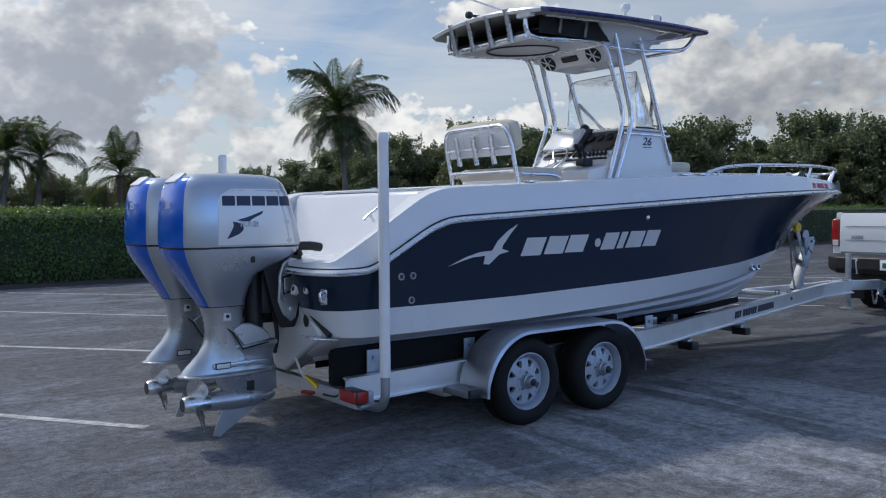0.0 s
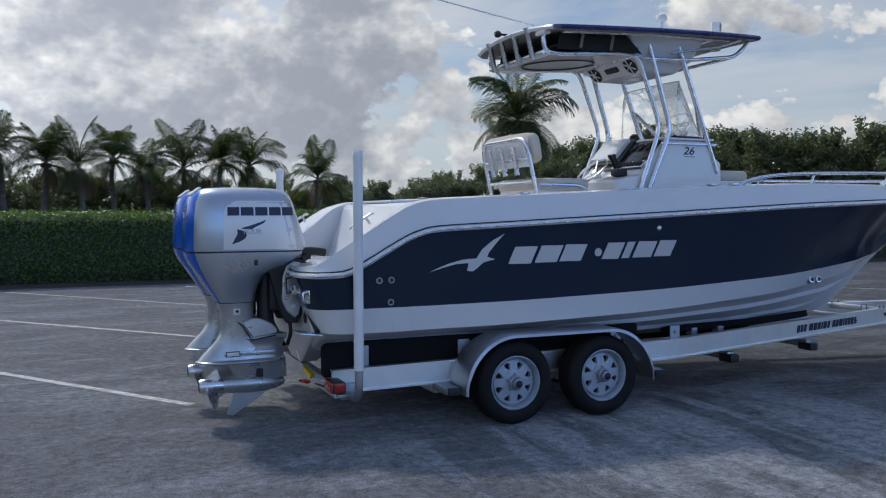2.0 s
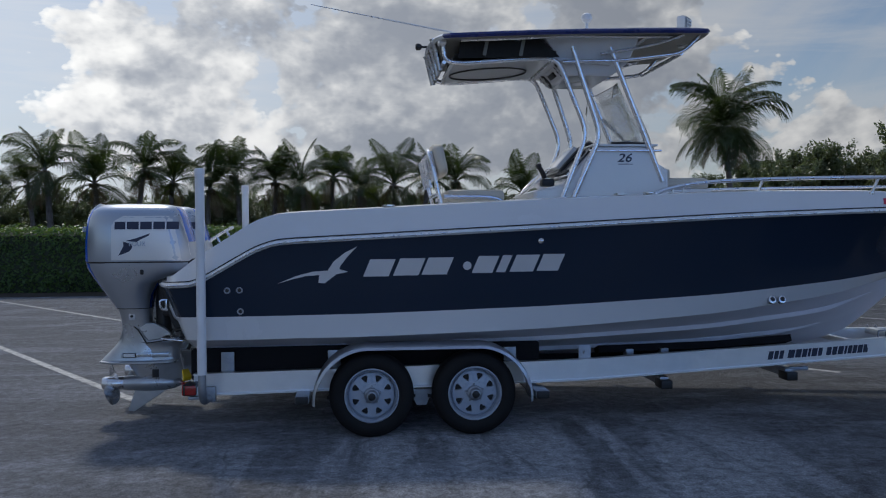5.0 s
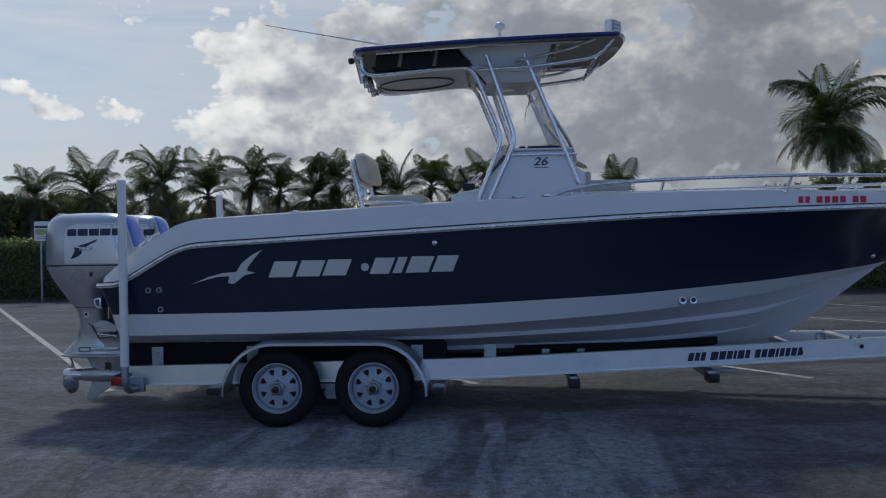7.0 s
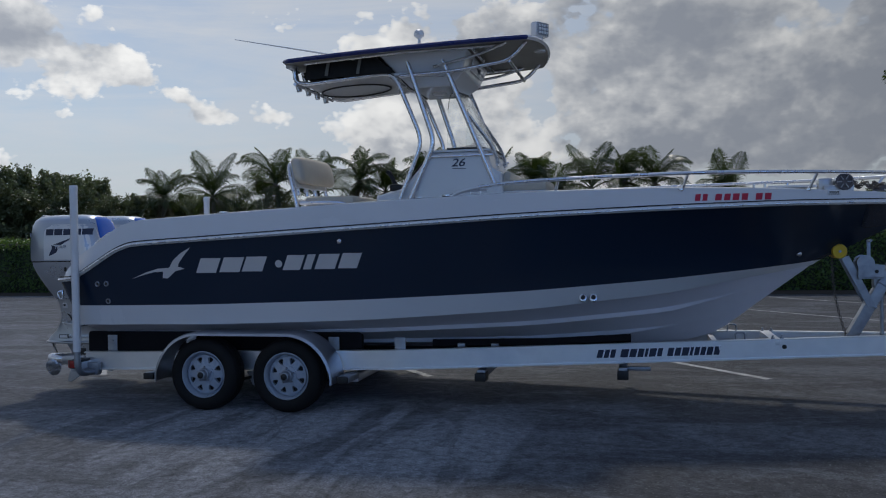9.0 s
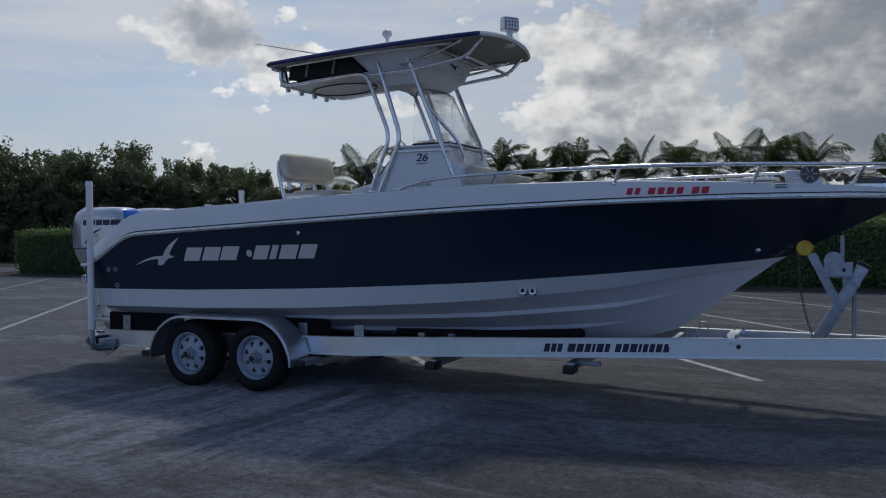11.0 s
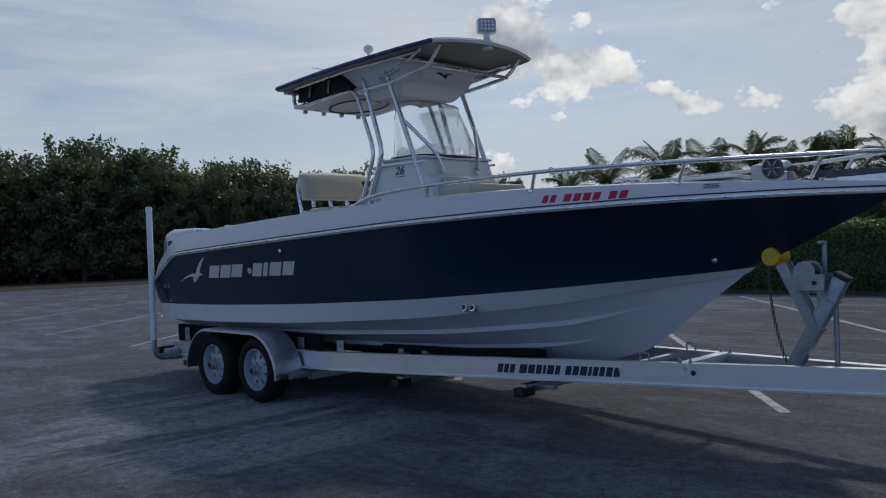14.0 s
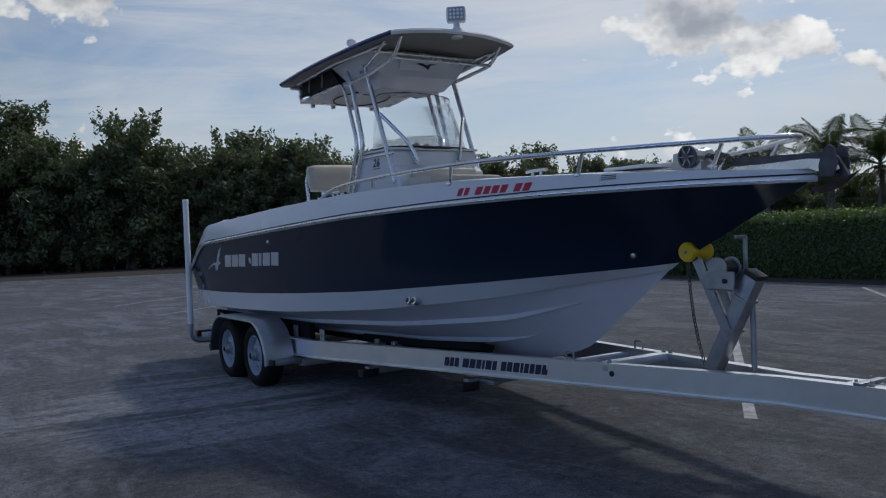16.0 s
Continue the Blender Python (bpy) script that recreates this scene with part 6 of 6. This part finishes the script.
    body = [(10.87, 0.60), (10.87, 1.52), (10.98, 1.93), (11.35, 1.99), (12.4, 1.97), (13.05, 1.50), (14.3, 1.38), (14.45, 1.05), (14.45, 0.60)]
    cab = part("cab", Shape().loft([[(x, y * (1 - 0.16 * max(0, z - 1.4) / 0.5), z) for x, z in body] for y in (-0.99, 0.99)]), TRUCKPAINT, tk, "white cab", 30, 0.03)
    part("rear_window", Shape().prism([(-0.68, 1.56), (0.68, 1.56), (0.62, 1.88), (-0.62, 1.88)], 10.88, 10.92, "x"), DASH, cab, "dark rear window")
    for sg in (-1, 1):
        part("side_window", Shape().prism([(11.05, 1.50), (12.85, 1.50), (12.35, 1.88), (11.1, 1.90)], sg * 0.955, sg * 0.985), DASH, cab, "dark side windows")
        part("mud_flap", Shape().box((9.05, sg * 0.86, 0.38), (0.02, 0.30, 0.40), 0.005), BLACK, tk)
    part("chassis", Shape().box((11.3, 0, 0.52), (5.4, 1.1, 0.16), 0.02), BLACK, tk)
    ty = Shape().lathe([(0.24, 0.0), (0.30, -0.012), (0.37, 0.0), (0.40, 0.03), (0.402, 0.20), (0.39, 0.24), (0.30, 0.26), (0.24, 0.25)], pose(0, 0, 0, -90), 40, 0, False)
    ri = Shape().lathe([(0.0, 0.02), (0.08, 0.015), (0.10, 0.03), (0.21, 0.05), (0.235, 0.0), (0.245, 0.01), (0.245, 0.20)], pose(0, 0, 0, -90), 32)
    first = None
    for x in (9.72, 13.45):
        for sg in (-1, 1):
            if first is None:
                first = link("wheel", ri, GALV, "grey metal wheel")
                part("tyre", ty, RUBBER, first)
                c = first
                c.location = (x, sg * 0.98, 0.40)
            else:
                c = copy_thing(first, pose(x, sg * 0.98, 0.40, 0, 0, 0 if sg < 0 else 180))
            c.parent = tk
            c.matrix_parent_inverse = tk.matrix_basis.inverted()


build_truck()

# ---------------------------------------------------------------- ground, hedge and trees
def build_ground():
    s = Shape()
    n = 24
    edge = [-2500, -400, -120] + list(np.linspace(-60, 60, n)) + [120, 400, 2500]
    k = len(edge)
    s.add([(x, y, 0) for y in edge for x in edge], [(j * k + i, j * k + i + 1, (j + 1) * k + i + 1, (j + 1) * k + i) for j in range(k - 1) for i in range(k - 1)])
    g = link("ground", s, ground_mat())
    tagged(g, "weathered grey asphalt parking lot", "parking lot", kind="structure")
    paint = line_mat()
    for x0, y0, x1, y1 in ((-21.3, 0.5, -31, 13.4), (-17.4, 0.48, -27.2, 13.4), (-13.6, 0.48, -23.4, 13.4), (-9.45, 0.44, -19.1, 13.4), (-5.60, 0.42, -15.2, 13.4), (-2.27, 0.50, -11.4, 13.4),
                           (1.64, 0.86, -8.9, 13.3), (5.27, 1.11, -4.6, 13.3), (9.15, 1.4, -0.9, 13.3), (13.0, 1.6, 3.0, 13.3), (16.9, 1.8, 6.9, 13.3)):
        a = Vector((x0, y0, 0.004))
        b = Vector((x1, y1, 0.004))
        u = (b - a).normalized()
        side = Vector((u.y, -u.x, 0)) * 0.048
        s = Shape()
        rows = []
        for q in np.linspace(0, 1, 40):
            p = a.lerp(b, q)
            w = 1 + 0.12 * noise.noise(p * 2.0)
            rows.append([p - side * w, p + side * w])
        tagged(link("parking_line", s.loft(rows, False, False), paint), "worn white painted parking line", "road marking", "parking lines", "structure")
    # planted strip behind the kerb line
    strip = Shape()
    rows = []
    for x in np.linspace(-24.0, 40, 80):
        wob = 0.12 * noise.noise(Vector((x * 0.5, 0, 0)))
        rows.append([(x, 14.1 + wob, 0.0), (x, 14.25 + wob, 0.05), (x, 16.2, 0.09), (x, 30, 0.10), (x, 70, 0.10)])
    tagged(link("planting_strip", strip.loft(rows, False, False), SOIL), "dark mulch strip under the hedge", "soil", kind="structure")
    wood = Shape()
    rows = []
    for q in np.linspace(0, 1, 50):
        x, y = -49 + 27 * q ** 1.5, -40 + 80 * q
        rows.append([(x + 1.5 + 0.5 * noise.noise(Vector((q * 20, 0, 0))), y, 0.0), (x + 1.0, y, 0.06), (x - 4, y, 0.10), (x - 60, y, 0.12)])
    tagged(link("wood_floor", wood.loft(rows, False, False), SOIL), "dark leaf litter at the wood's edge", "soil", kind="structure")


def build_sign():
    sg = thing("parking_sign", (-10.45, 14.1, 0), "small white sign with dark band and yellow panel on a post", "sign")
    part("sign_post", Shape().box((-10.45, 14.12, 1.08), (0.05, 0.05, 2.20), 0.006), GALV, sg, "thin metal post")
    bd = part("sign_board", Shape().box((-10.40, 14.085, 1.93), (0.44, 0.012, 0.53), 0.004), PVC, sg)
    part("dark_band", Shape().box((-10.40, 14.076, 2.045), (0.40, 0.005, 0.055)), DARKTXT, bd, "dark blue band")
    part("yellow_panel", Shape().box((-10.40, 14.076, 1.91), (0.36, 0.005, 0.15)), YELLOWSIGN, bd, "faded yellow panel")
    for z in (1.78, 1.73):
        part("writing_bar", Shape().box((-10.40, 14.076, z), (0.30, 0.005, 0.018)), GALV, bd)


build_sign()
build_ground()
rng = np.random.default_rng(7)


def leaf_quads(centres, normals, size, jitter=0.9, aspect=0.55):
    """Folded leaves: two triangles each, turned about a rough normal."""
    n = len(centres)
    nn = normals + rng.normal(0, jitter, (n, 3))
    nn /= np.linalg.norm(nn, axis=1)[:, None] + 1e-9
    t = np.cross(nn, rng.normal(0, 1, (n, 3)))
    t /= np.linalg.norm(t, axis=1)[:, None] + 1e-9
    b = np.cross(nn, t)
    sz = size * rng.uniform(0.6, 1.35, n)[:, None]
    a0 = centres - t * sz * 0.5
    a1 = centres + b * sz * aspect * 0.5 + nn * sz * 0.10
    a2 = centres + t * sz * 0.5
    a3 = centres - b * sz * aspect * 0.5 + nn * sz * 0.10
    v = np.stack([a0, a1, a2, a3], 1).reshape(-1, 3)
    f = np.arange(n * 4).reshape(-1, 4)
    return v, f


def leaf_mesh(name, v, f, m):
    me = bpy.data.meshes.new(name)
    me.vertices.add(len(v))
    me.vertices.foreach_set("co", np.ascontiguousarray(v, dtype=np.float32).ravel())
    me.loops.add(f.size)
    me.loops.foreach_set("vertex_index", f.ravel().astype(np.int32))
    me.polygons.add(len(f))
    me.polygons.foreach_set("loop_start", np.arange(0, f.size, f.shape[1], dtype=np.int32))
    me.polygons.foreach_set("loop_total", np.full(len(f), f.shape[1], dtype=np.int32))
    me.update(calc_edges=True)
    me.validate()
    me.materials.append(m)
    return me


def build_hedge():
    x0, x1, y0, y1, h = -22.5, 40.0, 14.6, 16.3, 1.68
    # dark core, so that the shade between the leaves is painted in
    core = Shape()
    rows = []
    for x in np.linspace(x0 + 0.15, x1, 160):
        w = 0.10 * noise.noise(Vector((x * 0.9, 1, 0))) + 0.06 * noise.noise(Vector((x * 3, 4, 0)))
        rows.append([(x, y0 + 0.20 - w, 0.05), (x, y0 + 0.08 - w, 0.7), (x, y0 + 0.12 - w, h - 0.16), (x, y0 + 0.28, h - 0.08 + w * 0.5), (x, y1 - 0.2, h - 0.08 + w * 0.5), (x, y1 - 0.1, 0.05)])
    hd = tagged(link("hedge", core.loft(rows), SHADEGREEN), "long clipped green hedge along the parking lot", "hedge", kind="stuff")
    n = 62000
    face = rng.random(n) < 0.62
    x = rng.uniform(x0, x1, n)
    # thicker towards the stretch that is seen
    x = np.where(rng.random(n) < 0.7, rng.uniform(x0, 12, n), x)
    wob = np.array([0.10 * noise.noise(Vector((a * 0.9, 1, 0))) + 0.06 * noise.noise(Vector((a * 3, 4, 0))) for a in x])
    zf = rng.uniform(0.06, h, n)
    y = np.where(face, y0 - wob + rng.normal(0.05, 0.05, n) + 0.10 * (zf < 0.25), rng.uniform(y0 + 0.02, y1, n))
    z = np.where(face, zf, h + wob * 0.5 + rng.normal(-0.02, 0.05, n) + 0.10 * (rng.random(n) < 0.05))
    c = np.stack([x, y, z], 1)
    nor = np.where(face[:, None], np.array([[0, -1, 0.35]]), np.array([[0, -0.1, 1.0]]))
    v, f = leaf_quads(c, nor, 0.085, 0.6)
    me = leaf_mesh("hedge_leaves", v, f, HEDGELEAF)
    lv = new("hedge_leaves", me)
    lv.parent = hd


build_hedge()


def frond_mesh(name, length, arch, droop, seed, m):
    r = np.random.default_rng(seed)
    s = Shape()
    pts = []
    for k in range(13):
        u = k / 12
        ang = arch - droop * u ** 1.35
        pts.append(ang)
    p = Vector((0, 0, 0))
    line = [p.copy()]
    for ang in pts[:-1]:
        p = p + Vector((math.cos(ang), 0, math.sin(ang))) * length / 12
        line.append(p.copy())
    s.tube(line, [0.030 * length / 2 * (1 - 0.85 * k / 12) for k in range(13)], 5)
    nl = 54
    for k in range(nl):
        u = 0.10 + 0.90 * k / (nl - 1)
        q = u * 12
        i = min(int(q), 11)
        base = line[i].lerp(line[i + 1], q - i)
        d = (line[i + 1] - line[i]).normalized()
        ll = length * (0.36 * math.sin(math.pi * min(1, u * 0.82 + 0.14)) + 0.05) * r.uniform(0.8, 1.12)
        for sg in (-1, 1):
            side = Vector((0, sg, 0))
            out = (side * 0.86 + d * 0.62 + Vector((0, 0, 0.14 - 0.25 * u))).normalized()
            mid = base + out * ll * 0.5
            end = base + out * ll * 0.88 + Vector((0, 0, -ll * r.uniform(0.12, 0.52)))
            w = 0.0145 * length / 2
            a = d * w
            s.add([base - a * 0.5, base + a * 0.5, mid + a, mid - a, end], [(0, 1, 2, 3), (3, 2, 4)])
    me = bpy.data.meshes.new(name)
    me.from_pydata([tuple(v) for v in s.v], [], s.f)
    me.materials.append(m)
    return me


def build_palm(height, length, count, seed, lean=0.3, skirt=0):
    r = np.random.default_rng(seed)
    pm = thing("palm_tree", (0, 0, 0), "coconut palm with arching green fronds and a slim grey trunk", "palm tree", "palms")
    line = [(lean * (k / 10) ** 2, 0.05 * math.sin(k), height * k / 10) for k in range(11)]
    s = Shape().tube(line, [0.15 * (1.35 if k == 0 else 1.0) * (1 - 0.035 * k) for k in range(11)], 10)
    part("trunk", s, TRUNK, pm, "ringed grey palm trunk")
    top = Vector(line[-1])
    fr = [frond_mesh("frond", length * q, radians(a), radians(dr), seed * 10 + i, FROND) for i, (q, a, dr) in enumerate(((1.12, 72, 98), (1.18, 52, 112), (1.10, 26, 98), (0.98, -8, 66), (1.05, 84, 40)))]
    dry = frond_mesh("dry_frond", length * 0.75, radians(-45), radians(42), seed * 10 + 9, DEADFROND)
    for k in range(count):
        ring = k % 4
        kind = (0, 1, 2, 3)[ring] if k < count - 3 else 4
        az = 137.5 * k + r.uniform(-14, 14)
        o = new("frond", fr[kind])
        o.parent = pm
        o.matrix_basis = Matrix.Translation(top + Vector((0, 0, -0.05 * ring))) @ pose(0, 0, 0, r.uniform(-20, 20), r.uniform(-9, 9), az) @ Matrix.Scale(r.uniform(0.86, 1.1), 4)
    hang = frond_mesh("frond", length * 0.95, radians(-28), radians(52), seed * 10 + 7, FROND)
    for k in range(skirt):
        o = new("frond", hang)
        o.parent = pm
        o.matrix_basis = Matrix.Translation(top + Vector((0, 0, -0.12))) @ pose(0, 0, 0, r.uniform(-20, 20), r.uniform(-12, 16), 137.5 * k + 40) @ Matrix.Scale(r.uniform(0.8, 1.1), 4)
    for k in range(3):
        o = new("dry_frond", dry)
        o.parent = pm
        o.matrix_basis = Matrix.Translation(top + Vector((0, 0, -0.15))) @ pose(0, 0, 0, 0, r.uniform(-8, 8), 120 * k + r.uniform(0, 60))
    nuts = Shape()
    for k in range(5):
        a = 1.26 * k
        nuts.lathe([(0.0, -0.11), (0.07, -0.07), (0.09, 0.0), (0.06, 0.08), (0.0, 0.11)], pose(top.x + 0.17 * math.cos(a), top.y + 0.17 * math.sin(a), top.z - 0.22), 8)
    part("coconuts", nuts, DEADFROND, pm)
    return pm


def plant_palms():
    kinds = [build_palm(4.0, 2.0, 16, 3, 0.25), build_palm(3.7, 2.15, 15, 5, -0.2), build_palm(4.3, 1.95, 17, 8, 0.4)]
    first = [True, True, True]
    spots = [(-23.5, 37, 1.0), (-19.4, 36, 1.02), (-16.8, 37.5, 0.95), (-15.2, 35.5, 1.10), (-13.4, 36.5, 1.08), (-11.3, 36, 1.0), (-9.8, 37, 1.04), (-7.8, 35.8, 0.95), (-6.2, 36.6, 1.02), (-4.6, 37, 0.95), (-2.9, 36, 1.05), (-1.6, 37.5, 0.97), (0.0, 36, 0.90), (1.5, 36.2, 0.98), (3.1, 36, 1.0), (4.6, 36.4, 0.98), (8.2, 36, 0.92)]
    for i, (x, y, k) in enumerate(spots):
        q = i % 3
        m = pose(x, y, 0.05, 0, 0, 73 * i % 360)
        if first[q]:
            o = kinds[q]
            o.matrix_basis = m
            first[q] = False
        else:
            o = copy_thing(kinds[q], m)
        k *= (1.0, 1.06, 0.97, 1.03)[i % 4]
        o.scale = (k * 1.05, k * 1.05, k * 1.03)
    big = build_palm(6.15, 2.75, 31, 12, 0.3, 9)
    big.matrix_basis = pose(16.2, 28.4, 0.05, 0, 0, 120)
    tagged(big, "tall dark coconut palm standing alone before the woods", "palm tree", "palms")


plant_palms()


def build_tree(seed, height, spread):
    r = np.random.default_rng(seed)
    tr = thing("tree", (0, 0, 0), "dense dark green broadleaf tree at the wood's edge", "tree", "woodland trees")
    s = Shape()
    s.tube([(0, 0, -0.1), (0.1, 0.05, height * 0.25), (0.0, 0.1, height * 0.55)], [0.16, 0.12, 0.07], 8)
    tips = []
    for k in range(9):
        a = 2.4 * k + r.uniform(-0.3, 0.3)
        z0 = height * r.uniform(0.12, 0.45)
        e = Vector((spread * r.uniform(0.4, 0.8) * math.cos(a), spread * r.uniform(0.4, 0.8) * math.sin(a), z0 + height * r.uniform(0.2, 0.45)))
        s.tube([(0, 0.05, z0), e * 0.5 + Vector((0, 0, z0 * 0.5 + 0.2)), e], [0.06, 0.04, 0.015], 6)
        tips.append(e)
    part("trunk", s, BARK, tr)
    cs, ns = [], []
    for k in range(115):
        u = r.random() ** 0.6
        a = r.uniform(0, 2 * math.pi)
        z = height * (0.10 + 0.90 * r.random() ** 0.8)
        w = spread * (0.95 - 0.62 * (z / height) ** 2.2) * (0.55 + 0.45 * u) * r.uniform(0.7, 1.12)
        c = np.array([w * math.cos(a), w * math.sin(a), min(z, height) * r.uniform(0.9, 1.06)])
        rad = r.uniform(0.28, 0.60)
        m = int(60 * (rad / 0.4) ** 2)
        d = r.normal(0, 1, (m, 3))
        d /= np.linalg.norm(d, axis=1)[:, None]
        cs.append(c + d * rad * r.uniform(0.45, 1.05, (m, 1)) * np.array([1, 1, 0.75]))
        ns.append(d + np.array([0, 0, 0.5]))
    for e in range(12):
        a = r.uniform(0, 2 * math.pi)
        b = np.array([0.5 * spread * math.cos(a), 0.5 * spread * math.sin(a), height * 0.9])
        m = 40
        q = r.random((m, 1))
        cs.append(b + q * np.array([[0.25 * math.cos(a), 0.25 * math.sin(a), height * 0.16]]) + r.normal(0, 0.10, (m, 3)))
        ns.append(r.normal(0, 1, (m, 3)))
    v, f = leaf_quads(np.concatenate(cs), np.concatenate(ns), 0.20, 0.7)
    o = new("crown", leaf_mesh("crown", v, f, LEAF))
    o.parent = tr
    return tr


def plant_woods():
    kinds = [build_tree(21, 6.2, 2.5), build_tree(22, 5.7, 2.8), build_tree(23, 6.5, 2.4), build_tree(24, 6.0, 2.6)]
    used = [False] * 4
    r = np.random.default_rng(5)

    def put(x, y, k):
        i = int(r.integers(0, 4))
        m = pose(x, y, 0, 0, 0, r.uniform(0, 360))
        if used[i]:
            o = copy_thing(kinds[i], m)
        else:
            o, used[i] = kinds[i], True
            o.matrix_basis = m
        o.scale = (k * r.uniform(0.9, 1.1), k * r.uniform(0.9, 1.1), k * r.uniform(0.92, 1.04))
    # places along the wood's edge and the height of the trees there
    lines = [([(-54, -34, 1.25), (-51, -10, 1.50), (-46, 6, 1.34), (-41, 17, 1.05), (-34, 27, 0.93), (-28, 34, 0.80), (-21, 42, 0.62)], 1.45, 2),
             ([(-24, 41, 0.60), (-8, 41, 0.56), (8, 41, 0.54), (20, 43, 0.60), (26, 42, 0.85)], 1.3, 2),
             ([(26, 42, 0.9), (33, 34, 1.0), (42, 24, 1.02), (50, 8, 1.05), (54, -10, 1.0)], 1.7, 2)]
    for pts, gap, deep in lines:
        for row in range(deep):
            for a, b in zip(pts, pts[1:]):
                ka, kb = a[2], b[2]
                a, b = Vector((a[0], a[1], 0)), Vector((b[0], b[1], 0))
                out = Vector(((b - a).y, -(b - a).x, 0)).normalized()
                if out.dot(a) < 0:
                    out = -out
                n = max(1, int((b - a).length / gap))
                for i in range(n):
                    q = (i + 0.5) / n
                    p = a.lerp(b, q) + out * (2.4 * row + r.uniform(-0.6, 0.6)) + Vector((r.uniform(-0.5, 0.5), r.uniform(-0.5, 0.5), 0))
                    put(p.x, p.y, (ka + (kb - ka) * q) * (1.0 + 0.08 * row) * r.uniform(0.80, 1.10))
    # a few taller trees stand out of the line
    for x, y, k in ((28.0, 33.5, 1.0), (24.0, 38.0, 0.90), (-44.5, 8.5, 1.46), (-40.0, 18.0, 1.18)):
        put(x, y, k)
    # undergrowth closes the gaps between the trunks
    cs = []
    for pts, gap, deep in lines:
        for a, b in zip(pts, pts[1:]):
            k = (a[2] + b[2]) / 2
            a, b = np.array([a[0], a[1], 0.0]), np.array([b[0], b[1], 0.0])
            n = int(np.linalg.norm(b - a) * 95)
            q = r.random((n, 1))
            c = a + (b - a) * q + r.normal(0, 0.9, (n, 3)) * np.array([1, 1, 0])
            c[:, 2] = r.uniform(0.05, 3.2 * k, n) ** 1.0
            cs.append(c)
    c = np.concatenate(cs)
    v, f = leaf_quads(c, np.tile([[0.0, 0.0, 0.6]], (len(c), 1)), 0.34, 1.0)
    o = new("undergrowth", leaf_mesh("undergrowth", v, f, LEAF))
    tagged(o, "dense shaded undergrowth at the wood's edge", "undergrowth", kind="stuff")
    # a dark wall behind the trees puts the wood's inner shade into colour
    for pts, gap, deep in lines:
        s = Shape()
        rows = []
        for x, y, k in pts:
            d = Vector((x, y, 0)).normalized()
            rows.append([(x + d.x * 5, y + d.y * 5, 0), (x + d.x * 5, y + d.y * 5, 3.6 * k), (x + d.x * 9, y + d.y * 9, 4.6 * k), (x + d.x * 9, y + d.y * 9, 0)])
        tagged(link("deep_thicket", s.loft(rows), SHADEGREEN), "dark wall standing for the shade inside the wood", "undergrowth", kind="stuff")


plant_woods()
